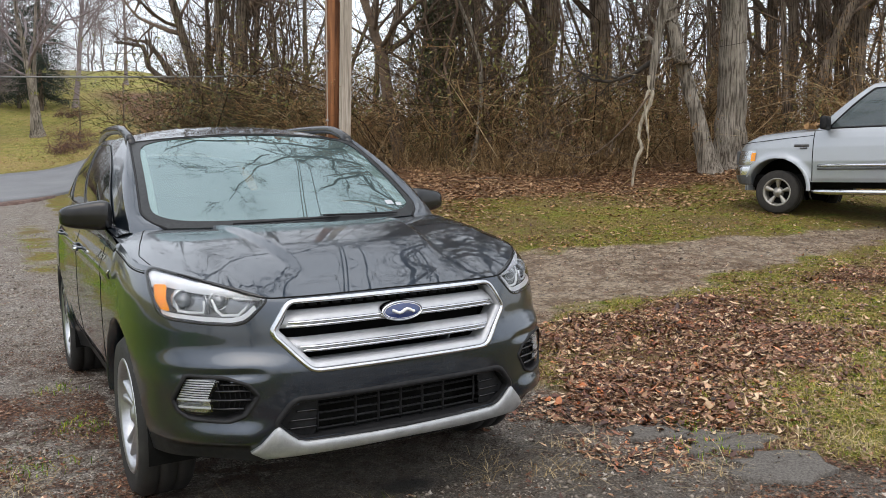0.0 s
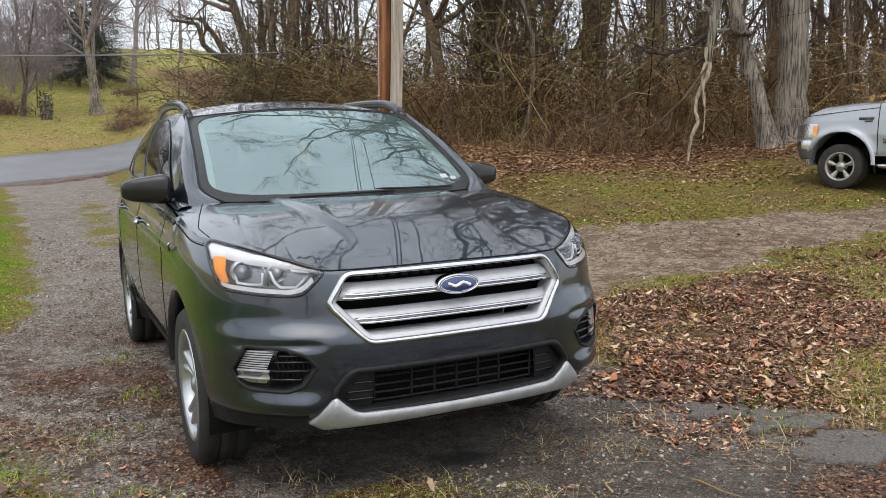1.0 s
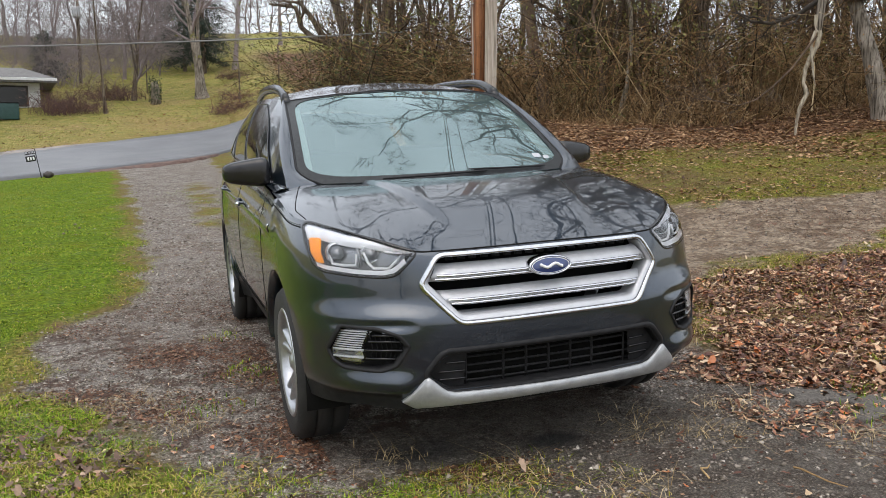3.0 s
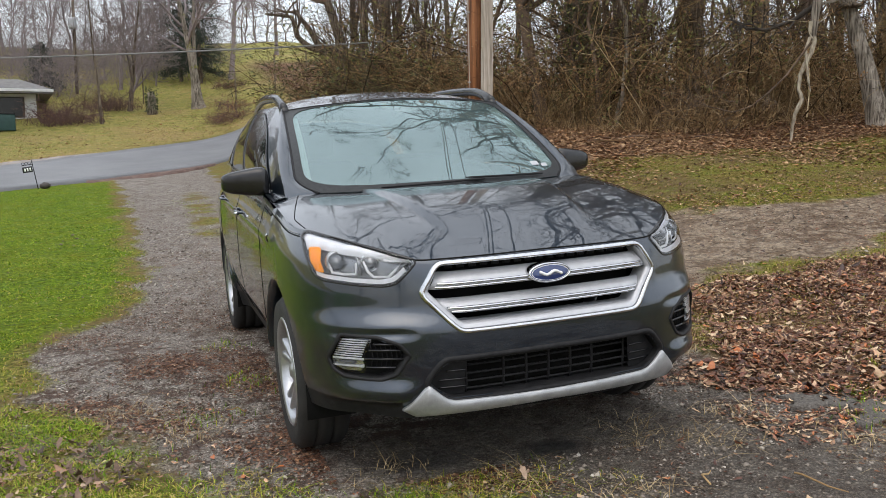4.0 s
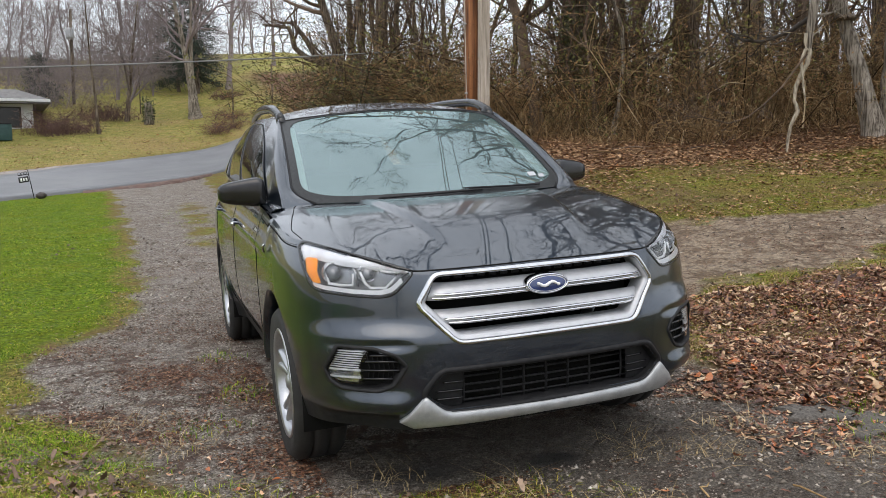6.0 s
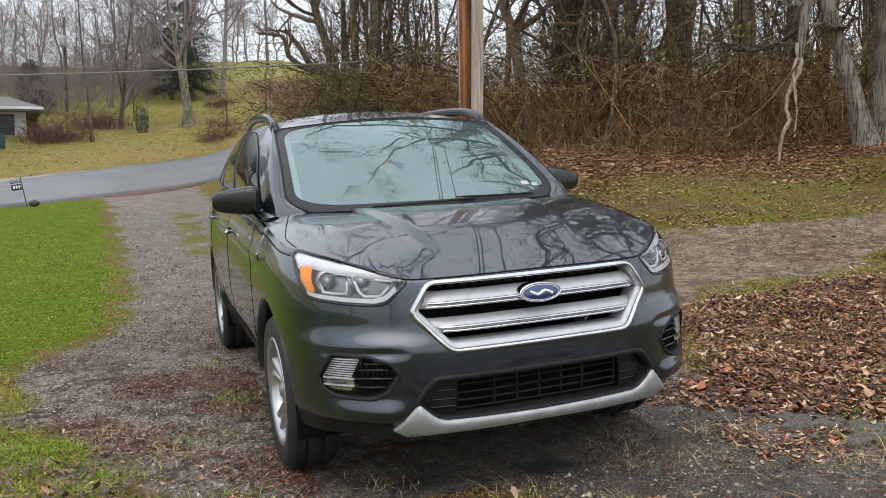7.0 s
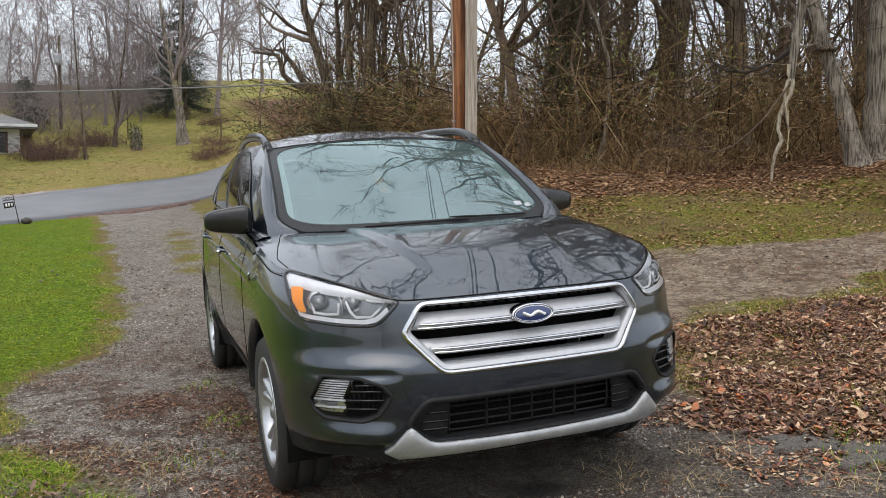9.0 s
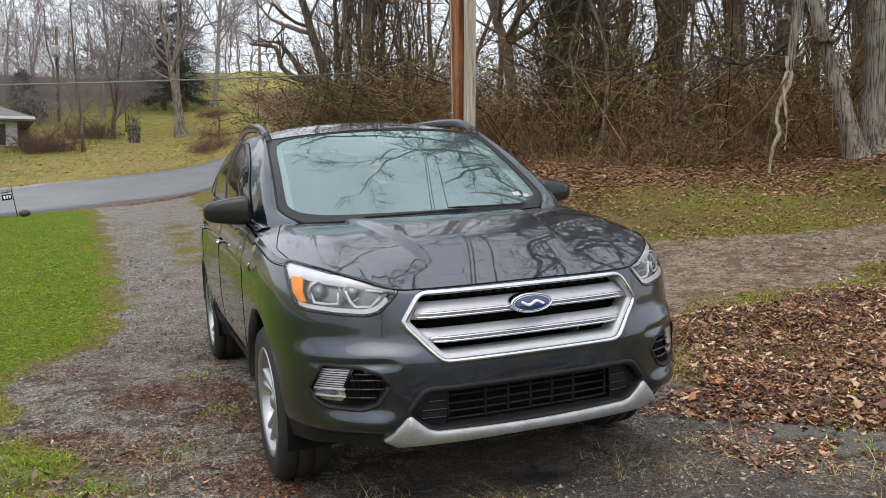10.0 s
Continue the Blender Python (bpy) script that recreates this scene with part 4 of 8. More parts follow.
def wheel_parts(parent, x, y, z, sgn, radius, width, rim_r, tyre_mat, rim_mat, spokes, double=True):
    """A tyre with its tread and a spoked rim."""
    hw = width / 2
    prof = [(rim_r, -hw * 0.9), (rim_r + 0.012, -hw), (rim_r + (radius - rim_r) * 0.5, -hw * 1.06), (radius - 0.03, -hw * 1.0), (radius - 0.008, -hw * 0.86), (radius, -hw * 0.7),
            (radius - 0.001, -hw * 0.36), (radius - 0.010, -hw * 0.34), (radius - 0.010, -hw * 0.28), (radius, -hw * 0.26), (radius, hw * 0.26), (radius - 0.010, hw * 0.28),
            (radius - 0.010, hw * 0.34), (radius - 0.001, hw * 0.36), (radius, hw * 0.7), (radius - 0.03, hw), (rim_r, hw * 0.9)]
    me = lathe_bm(prof, 64) * np.array([sgn, 1, 1])
    tyre = grid_piece("wheel", me, tyre_mat, parent, "", True)
    tyre.matrix_basis = Matrix.Translation((x, y, z))
    o = hw * 0.86
    rim = lathe_bm([(rim_r - 0.03, -hw * 0.7), (rim_r - 0.02, o * 0.6), (rim_r - 0.012, o), (rim_r + 0.006, o + 0.012), (rim_r + 0.014, o + 0.006), (rim_r + 0.012, o * 0.9)], 64) * np.array([sgn, 1, 1])
    grid_piece("rim", rim, rim_mat, tyre, "", True)
    disc = lathe_bm([(0.001, 0.0), (rim_r - 0.03, 0.0)], 40) * np.array([sgn, 1, 1])
    grid_piece("brake_disc", disc, DARK_VOID, tyre, "", True)
    hub = lathe_bm([(0.001, o - 0.005), (0.024, o - 0.006), (0.030, o - 0.012), (0.055, o - 0.022), (0.075, o - 0.045), (0.08, 0.02)], 30) * np.array([sgn, 1, 1])
    grid_piece("hub", hub, rim_mat, tyre, "", True)
    for i in range(spokes):
        for d in ((-0.13, 0.13) if double else (0.0,)):
            a = 2 * math.pi * i / spokes + 0.3
            r0, r1 = 0.05, rim_r - 0.008
            a0, a1 = a + d * 0.6, a + d * 1.35
            w0, w1 = 0.013, (0.019 if double else 0.045)
            rows = []
            for k in np.linspace(0, 1, 5):
                r = r0 + (r1 - r0) * k
                an = a0 + (a1 - a0) * k
                w = w0 + (w1 - w0) * k
                c, t = np.array([0, math.cos(an), math.sin(an)]), np.array([0, -math.sin(an), math.cos(an)])
                xo = o - 0.03 + 0.026 * k
                rows.append([c * r - t * w + np.array([xo - 0.035, 0, 0]), c * r - t * w * 0.8 + np.array([xo - 0.004, 0, 0]), c * r + np.array([xo, 0, 0]), c * r + t * w * 0.8 + np.array([xo - 0.004, 0, 0]), c * r + t * w + np.array([xo - 0.035, 0, 0])])
            grid_piece("spoke", np.array(rows) * np.array([sgn, 1, 1]), rim_mat, tyre)
    return tyre


for sgn in (-1, 1):
    for cy in (0.905, 3.595):
        wheel_parts(car, sgn * 0.788, cy, 0.345, sgn, 0.345, 0.225, 0.232, TYRE, ALLOY, 5)

# ------------------------------------------------------------------ ground: drive, lawn, track, leaf litter, hill
def wob(x, y, s, seed=0.0):
    """Smooth unevenness, about -1 to 1, without a grid's look."""
    return (np.sin(x * s + 1.3 * np.sin(y * s * 0.7 + seed) + seed) + np.sin(y * s * 1.13 - 0.8 * np.sin(x * s * 1.31 + 2 * seed) + 1.7 * seed)
            + 0.6 * np.sin((x + y) * s * 2.1 + 3 * seed + np.sin(x * s * 1.7))) / 2.4


def drive_left(y):
    return np.interp(y, [-6, 0.3, 1.0, 2.2, 3.3, 4.3, 5.7, 11.2, 22, 25], [-1.1, -1.2, -1.40, -2.1, -2.3, -1.75, -1.45, -1.6, -2.2, -3.6])


def drive_right(y):
    return np.interp(y, [-6, 0.0, 1.4, 2.2, 3.0, 5.2, 6.5, 12, 18, 24, 27], [2.6, 2.0, 1.75, 2.0, 3.0, 3.2, 1.8, 1.25, 0.35, 0.30, 0.7])


def track_near(x):
    return np.interp(x, [1.2, 2.8, 4.3, 7.5, 10, 14], [2.2, 2.95, 2.9, 3.55, 4.0, 4.5])


def track_far(x):
    return np.interp(x, [1.2, 4.4, 6.2, 8.5, 10, 14], [6.6, 5.3, 4.85, 4.5, 4.2, 4.4])


def road_near(x):
    return np.interp(x, [-60, -12, -4.5, -2.35, -0.2, 1.5, 6, 14, 40], [-14, 15.2, 21.2, 22.95, 24.9, 27.0, 31, 37, 52])


def road_far(x):
    return np.interp(x, [-60, -12, -5.5, -3.8, -1.9, 2.3, 6, 14, 40], [-4, 24.2, 29.2, 30.5, 31.6, 33.6, 37, 43, 58])


def masks(x, y):
    """Shares of bare drive, green lawn, leaf litter and woodland floor at a place."""
    e = 0.16 * wob(x, y, 3.1) + 0.07 * wob(x, y, 9.0, 2.0)
    dr = smooth(-0.16, 0.16, np.minimum(x - drive_left(y), drive_right(y) - x) + e) * (y < road_far(x))
    tr = smooth(-0.25, 0.25, np.minimum(y - track_near(x), track_far(x) - y) + 1.4 * e) * (x > 1.0) * (1 - smooth(9, 11, x))
    hump = 1.3 * np.exp(-((x + 0.55 - 0.02 * (y - 11)) / 0.33) ** 2) * smooth(8, 10, y) * (1 - smooth(16, 18, y)) * (0.6 + 0.6 * wob(x, y, 4.0, 5.0))
    drive = np.clip(np.maximum(dr * (1 - 0.8 * np.clip(hump, 0, 1)), tr), 0, 1)
    left = 1 - smooth(-0.35, 0.25, x - drive_left(y) + e)
    near_road = y < road_near(x)
    lawn = left * near_road * smooth(0.6, 2.6, y - 0.4 * (x + 2.5) + 1.2 * e)
    lawn = lawn * 0.5 + 0.5 * left * near_road * (0.75 + 0.5 * wob(x, y, 4.5, 7.0) * (y < 2.4))
    lawn = lawn * (1 - 0.65 * np.exp(-((x - drive_left(y) + 0.12 + e) / 0.22) ** 2))
    far = smooth(0.0, 1.5, y - road_far(x))
    lawn = np.maximum(lawn, far * (0.10 + 0.28 * wob(x, y, 0.35, 1.0) + 0.5 * smooth(44, 56, y)) * (1 - smooth(3.5, 7, x) * (1 - smooth(34, 42, y))))
    beyond = (x - 2.1) * 0.555 - (y - 0.5) * 0.832
    litter = smooth(0.95, 2.0, x + 1.8 * e) * (1 - smooth(-0.4, 1.35, beyond + 2.6 * e)) * (1 - smooth(-0.45, 0.15, y - track_near(x) + 1.5 * e)) * smooth(-0.55, 0.75, y + 2.0 * e) * (1 - smooth(4.4, 6.4, x))
    litter = litter + np.exp(-((x - 6.8) / 1.3) ** 4 - ((y - 2.6 - 0.3 * (x - 6.8)) / 0.55) ** 2) + 0.45 * np.exp(-((x - 3.6) / 1.6) ** 2 - ((y - 0.9) / 0.5) ** 2)
    litter = litter + 0.50 * np.exp(-((x - 1.50) / 0.60) ** 4 - ((y - 0.50) / 0.65) ** 4)
    litter = litter * np.clip(0.80 + 0.40 * wob(x, y, 1.7, 3.0) + 0.35 * wob(x, y, 4.3, 5.1), 0, 1)
    edge = np.interp(x, [2, 5.5, 8.5, 11, 14, 40], [10.5, 8.5, 8.6, 7.6, 6.5, 3.0])
    wood = smooth(-0.6, 1.3, y - edge + 3 * e) * smooth(2.2, 4.5, x + 0.06 * (20 - y) * (y < 20)) * (1 - far * (1 - smooth(3.5, 7, x)) )
    wood = wood * (1 - smooth(52, 62, y))
    litter = np.maximum(np.clip(litter, 0, 1), np.clip(wood, 0, 1) * 0.9)
    lawn = lawn * (1 - wood)
    soil = 0.9 * (x < 0) * smooth(-2.6, -1.7, y) * left * (1 - smooth(1.6, 2.6, y)) * smooth(-0.25, 0.35, wob(x, y, 6.0, 2.9) + 0.6 * wob(x, y, 15.0, 0.9))
    return np.clip(np.maximum(drive, soil) * (1 - 0.75 * np.clip(litter, 0, 1)), 0, 1), np.clip(lawn, 0, 1), np.clip(litter, 0, 1), np.clip(wood, 0, 1)


def lines(lo, hi, fine, far_lo, far_hi, grow_by=1.13):
    mid = list(np.arange(lo, hi, fine))
    up, s, p = [], fine, mid[-1]
    while p < far_hi:
        s *= grow_by
        p += s
        up.append(p)
    dn, s, p = [], fine, mid[0]
    while p > far_lo:
        s *= grow_by
        p -= s
        dn.append(p)
    return np.array(dn[::-1] + mid + up)


def relief(x, y):
    """Ruts, lumps and worn hollows, strongest on the drive and the rough grass."""
    d, la, li, w = masks(x, y)
    z = 0.010 * wob(x, y, 2.3, 0.7) + 0.006 * wob(x, y, 7.1, 1.9) + d * (1 - smooth(7, 12, y)) * (0.006 * wob(x, y, 17.0, 0.4) + 0.003 * wob(x, y, 41.0, 2.2))
    z = z + 0.02 * li * (0.6 + wob(x, y, 5.3, 4.0)) + 0.012 * (1 - d) * (1 - smooth(14, 20, y))
    under = np.exp(-(((x) / 1.2) ** 4 + ((y - 2.2) / 2.6) ** 4))
    return z * (1 - 0.85 * under) - 0.004


def GROUND(x, y):
    return ground_z(x, y) + relief(x, y)


def ground_material():
    m, n, l, b = material("wet_winter_ground")
    geo = n.new("ShaderNodeNewGeometry")
    pos = geo.outputs["Position"]

    def tex(kind, scale, detail=5.0, rough=0.6):
        t = n.new(kind)
        t.inputs["Scale"].default_value = scale
        if kind == "ShaderNodeTexNoise":
            t.inputs["Detail"].default_value, t.inputs["Roughness"].default_value = detail, rough
        l.new(pos, t.inputs["Vector"])
        return t

    def attr(name):
        a = n.new("ShaderNodeAttribute")
        a.attribute_name = name
        return a.outputs["Fac"]
    big, mid, fine, grit = tex("ShaderNodeTexNoise", 0.8), tex("ShaderNodeTexNoise", 3.2, 7.0, 0.68), tex("ShaderNodeTexNoise", 24.0, 6.0, 0.7), tex("ShaderNodeTexNoise", 110.0, 3.0, 0.75)
    peb, peb2 = tex("ShaderNodeTexVoronoi", 62.0), tex("ShaderNodeTexVoronoi", 150.0)
    cells = tex("ShaderNodeTexVoronoi", 13.0)
    patchy = tex("ShaderNodeTexNoise", 7.5, 5.0, 0.62)
    # bare drive: stones of two sizes, each with its own tone, and soaked leaf crumbs in the hollows
    tones = [(0.0, (0.085, 0.072, 0.060)), (0.38, (0.245, 0.212, 0.178)), (0.66, (0.41, 0.365, 0.315)), (0.90, (0.58, 0.525, 0.465)), (1.0, (0.80, 0.75, 0.69))]

    def stones_of(v):
        sep = n.new("ShaderNodeSeparateColor")
        l.new(v.outputs["Color"], sep.inputs[0])
        gap = ramp(n, l, v.outputs["Distance"], [(0.30, (1, 1, 1)), (0.62, (0.54, 0.51, 0.48))])
        return mixed(n, l, 1.0, ramp(n, l, sep.outputs[0], tones).outputs[0], gap.outputs[0], "MULTIPLY")
    pebble = mixed(n, l, ramp(n, l, fine.outputs[0], [(0.46, (0, 0, 0)), (0.54, (1, 1, 1))]).outputs[0], stones_of(peb2), stones_of(peb))
    crumbs = ramp(n, l, grit.outputs[0], [(0.32, (0.016, 0.009, 0.006)), (0.52, (0.080, 0.038, 0.022)), (0.72, (0.23, 0.135, 0.085))])
    hollow = maths(n, l, "ADD", maths(n, l, "MULTIPLY", mid.outputs[0], 0.55), maths(n, l, "MULTIPLY", patchy.outputs[0], 0.45))
    bent = mixed(n, l, 0.10, pos, patchy.outputs["Color"], "LINEAR_LIGHT")
    crack = n.new("ShaderNodeTexVoronoi")
    crack.feature = "DISTANCE_TO_EDGE"
    crack.inputs["Scale"].default_value = 4.2
    l.new(bent, crack.inputs["Vector"])
    seam = ramp(n, l, crack.outputs["Distance"], [(0.0, (0.11, 0.11, 0.11)), (0.14, (0, 0, 0))]).outputs[0]
    hollow = maths(n, l, "ADD", maths(n, l, "SUBTRACT", hollow, 0.025), seam)
    bare = mixed(n, l, ramp(n, l, hollow, [(0.515, (0, 0, 0)), (0.565, (0.94, 0.94, 0.94))]).outputs[0], pebble, crumbs.outputs[0])
    bare = mixed(n, l, maths(n, l, "MULTIPLY", attr("worn"), 0.72), bare, pebble)
    bare = mixed(n, l, ramp(n, l, big.outputs[0], [(0.4, (0, 0, 0)), (0.7, (0.22, 0.22, 0.22))]).outputs[0], bare, (0.17, 0.132, 0.098))
    # rough grass: green, straw and moss
    straw = ramp(n, l, fine.outputs[0], [(0.30, (0.065, 0.050, 0.014)), (0.50, (0.215, 0.170, 0.050)), (0.70, (0.40, 0.31, 0.12))])
    green = ramp(n, l, fine.outputs[0], [(0.34, (0.022, 0.042, 0.002)), (0.50, (0.110, 0.185, 0.010)), (0.66, (0.26, 0.36, 0.022))])
    rough = mixed(n, l, ramp(n, l, mid.outputs[0], [(0.32, (0.25, 0.25, 0.25)), (0.54, (1, 1, 1))]).outputs[0], green.outputs[0], straw.outputs[0])
    rough = mixed(n, l, ramp(n, l, big.outputs[0], [(0.45, (0, 0, 0)), (0.62, (0.7, 0.7, 0.7))]).outputs[0], rough, (0.19, 0.130, 0.070))
    lawn = mixed(n, l, ramp(n, l, mid.outputs[0], [(0.50, (0.0, 0.0, 0.0)), (0.74, (0.35, 0.35, 0.35))]).outputs[0], green.outputs[0], straw.outputs[0])
    lawn = mixed(n, l, ramp(n, l, big.outputs[0], [(0.42, (0, 0, 0)), (0.66, (0.40, 0.40, 0.40))]).outputs[0], lawn, (0.21, 0.21, 0.018))
    # leaf litter: one tone for each leaf-sized cell
    tone = ramp(n, l, cells.outputs["Color"], [(0.0, (0.065, 0.033, 0.020)), (0.35, (0.16, 0.082, 0.046)), (0.6, (0.25, 0.14, 0.078)), (0.85, (0.36, 0.24, 0.145)), (1.0, (0.18, 0.065, 0.032))])
    leafy = mixed(n, l, maths(n, l, "MULTIPLY", fine.outputs[0], 0.55), tone.outputs[0], (0.045, 0.027, 0.017))
    field = ramp(n, l, mid.outputs[0], [(0.36, (0.17, 0.175, 0.036)), (0.52, (0.29, 0.265, 0.080)), (0.66, (0.40, 0.33, 0.135))])
    upland = ramp(n, l, mid.outputs[0], [(0.36, (0.17, 0.185, 0.034)), (0.52, (0.29, 0.275, 0.075)), (0.66, (0.42, 0.345, 0.140))])
    brk = maths(n, l, "MULTIPLY", maths(n, l, "SUBTRACT", mid.outputs[0], 0.5), 0.7)

    def edge(a):
        return maths(n, l, "MULTIPLY", maths(n, l, "SUBTRACT", maths(n, l, "ADD", attr(a), brk), 0.28), 2.2, True)
    c = mixed(n, l, edge("lawn"), rough, lawn)
    track = ramp(n, l, fine.outputs[0], [(0.34, (0.095, 0.066, 0.042)), (0.52, (0.315, 0.240, 0.165)), (0.68, (0.55, 0.44, 0.32))])
    streak = ramp(n, l, hollow, [(0.47, (1.12, 1.10, 1.06)), (0.55, (0.62, 0.54, 0.47))])
    track = mixed(n, l, 1.0, track.outputs[0], streak.outputs[0], "MULTIPLY")
    bare = mixed(n, l, maths(n, l, "MULTIPLY", attr("trodden"), 0.85), bare, track)
    field_tan = ramp(n, l, fine.outputs[0], [(0.35, (0.24, 0.155, 0.070)), (0.65, (0.50, 0.36, 0.175))])
    field = mixed(n, l, maths(n, l, "MULTIPLY", attr("roadside"), 0.8), field.outputs[0], field_tan.outputs[0])
    banks = tex("ShaderNodeTexNoise", 0.28, 4.0, 0.6)
    bed = ramp(n, l, banks.outputs[0], [(0.52, (0, 0, 0)), (0.62, (0.5, 0.5, 0.5))])
    meadow = mixed(n, l, bed.outputs[0], mixed(n, l, attr("upper"), field, upland.outputs[0]), field_tan.outputs[0])
    c = mixed(n, l, attr("far"), c, meadow)
    c = mixed(n, l, edge("drive"), c, bare)
    c = mixed(n, l, edge("litter"), c, leafy)
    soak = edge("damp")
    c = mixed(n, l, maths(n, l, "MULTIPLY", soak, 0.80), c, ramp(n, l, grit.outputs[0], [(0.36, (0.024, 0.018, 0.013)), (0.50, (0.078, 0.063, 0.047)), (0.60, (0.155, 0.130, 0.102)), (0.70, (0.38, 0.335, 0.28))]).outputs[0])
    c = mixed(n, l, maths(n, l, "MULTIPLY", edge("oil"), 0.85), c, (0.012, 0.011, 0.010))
    l.new(c, b.inputs["Base Color"])
    wet = ramp(n, l, mid.outputs[0], [(0.35, (0.50, 0.50, 0.50)), (0.65, (0.88, 0.88, 0.88))])
    l.new(wet.outputs[0], b.inputs["Roughness"])
    l.new(maths(n, l, "ADD", 0.05, maths(n, l, "MULTIPLY", edge("drive"), 0.40)), b.inputs["Specular IOR Level"])
    h = maths(n, l, "ADD", maths(n, l, "MULTIPLY", fine.outputs[0], 1.0), maths(n, l, "MULTIPLY", grit.outputs[0], 0.45))
    h = maths(n, l, "ADD", h, maths(n, l, "MULTIPLY", cells.outputs["Distance"], 0.5))
    h = maths(n, l, "SUBTRACT", h, maths(n, l, "MULTIPLY", peb.outputs["Distance"], 0.35))
    h = maths(n, l, "SUBTRACT", h, maths(n, l, "MULTIPLY", seam, 3.5))
    bumped(n, l, b, h, 1.0, 0.045)
    return m


GX = lines(-4.0, 12.0, 0.075, -420, 420)
GY = lines(-2.6, 24.0, 0.075, -320, 480, 1.09)
X, Y = np.meshgrid(GX, GY, indexing="ij")
ground = grid_piece("ground", np.stack([X, Y, GROUND(X, Y)], -1), ground_material(), None)
tagged(ground, "wet winter ground of gravel drive, lawn, rough grass and leaf litter", "ground", kind="structure")
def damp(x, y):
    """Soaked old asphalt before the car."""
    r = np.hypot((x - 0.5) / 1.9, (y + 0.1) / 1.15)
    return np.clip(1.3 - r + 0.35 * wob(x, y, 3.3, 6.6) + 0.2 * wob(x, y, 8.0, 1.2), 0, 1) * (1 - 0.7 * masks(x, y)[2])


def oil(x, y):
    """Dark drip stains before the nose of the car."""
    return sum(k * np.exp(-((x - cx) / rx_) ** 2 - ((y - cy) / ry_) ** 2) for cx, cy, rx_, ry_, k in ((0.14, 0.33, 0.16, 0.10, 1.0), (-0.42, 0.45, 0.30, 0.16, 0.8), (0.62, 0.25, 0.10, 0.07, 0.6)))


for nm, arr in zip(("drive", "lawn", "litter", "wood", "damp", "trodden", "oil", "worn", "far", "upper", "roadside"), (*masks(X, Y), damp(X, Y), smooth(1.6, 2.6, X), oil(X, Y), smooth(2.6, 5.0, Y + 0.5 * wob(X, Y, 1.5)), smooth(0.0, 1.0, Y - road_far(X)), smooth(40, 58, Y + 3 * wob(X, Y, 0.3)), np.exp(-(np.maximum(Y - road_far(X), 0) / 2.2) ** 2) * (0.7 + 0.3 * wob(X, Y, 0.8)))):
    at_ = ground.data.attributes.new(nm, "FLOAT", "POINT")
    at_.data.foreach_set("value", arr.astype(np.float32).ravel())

# road across the end of the drive
ROAD = plain("worn_wet_asphalt", (0.115, 0.12, 0.128), (0.175, 0.18, 0.19), 0.7, 0.45, 0, 0.25, 60)
VERGE = plain("red_gravel_verge", (0.055, 0.030, 0.023), (0.165, 0.105, 0.085), 6.0, 0.85, 0, 0.5, 60)
PALE_GRAVEL = plain("pale_gravel_verge", (0.17, 0.15, 0.135), (0.31, 0.275, 0.25), 2.0, 0.85, 0, 0.5, 50)
rx = np.concatenate([np.linspace(-60, -12, 30), np.linspace(-11.6, 14, 80), np.linspace(15, 40, 14)])
cols = []
for k in np.linspace(0, 1, 9):
    yy = road_near(rx) * (1 - k) + road_far(rx) * k
    zz = ground_z(rx, yy)
    cols.append(np.stack([rx, yy, zz + 0.07 + 0.06 * k * (1 - k)], 1))
cols = [cols[0] - np.array([0, 0, 0.3])] + cols + [cols[-1] - np.array([0, 0, 0.3])]
road = grid_piece("road", np.array(cols).transpose(1, 0, 2), ROAD, None)
tagged(road, "worn wet grey asphalt country road", "road", kind="structure")
vx = np.linspace(-3.0, 0.75, 40)
for nm, xs_, d0, d1, fn, mat, lab in (("drive_apron", vx, -0.95, 0.25, road_near, VERGE, "red gravel apron where the drive meets the road"), ("gravel_verge", np.linspace(-30, -3.0, 60), -0.3, 3.0, road_far, PALE_GRAVEL, "pale gravel verge along the road")):
    cc = []
    for k in np.linspace(0, 1, 6):
        d = d0 + (d1 - d0) * k
        taper = np.sin(np.pi * np.linspace(0.02, 0.98, len(xs_))) ** (0.4 if d0 < -0.5 else 0.9)
        yy = fn(xs_) + (d * taper if d0 < -0.5 else d * taper)
        cc.append(np.stack([xs_, yy + (0.45 if d0 < -0.5 else 0.12) * wob(xs_, yy, 2.0), ground_z(xs_, yy) + (0.055 if 0 < k < 1 else -0.05) + 0.012 * wob(xs_, yy, 3.0)], 1))
    tagged(grid_piece(nm, np.array(cc).transpose(1, 0, 2), mat, None), lab, "verge", kind="structure")

# ------------------------------------------------------------------ trees and undergrowth
def furrowed(name, dark, light, scale):
    """Bark with deep upright furrows and lichen-grey ridges."""
    m, n, l, b = material(name)
    ridge = noise_node(n, l, scale, 6.0, 0.62, stretch=(1, 1, 0.05))
    blotch = noise_node(n, l, 2.2, 4.0)
    c = ramp(n, l, ridge.outputs[0], [(0.40, dark), (0.50, tuple((a + 2 * e) / 3 for a, e in zip(dark, light))), (0.62, light)])
    tone = ramp(n, l, blotch.outputs[0], [(0.35, (0.62, 0.60, 0.56)), (0.65, (1.1, 1.08, 1.05))])
    l.new(mixed(n, l, 1.0, c.outputs[0], tone.outputs[0], "MULTIPLY"), b.inputs["Base Color"])
    b.inputs["Roughness"].default_value, b.inputs["Specular IOR Level"].default_value = 0.9, 0.15
    bumped(n, l, b, ridge.outputs[0], 1.0, 0.09)
    return m


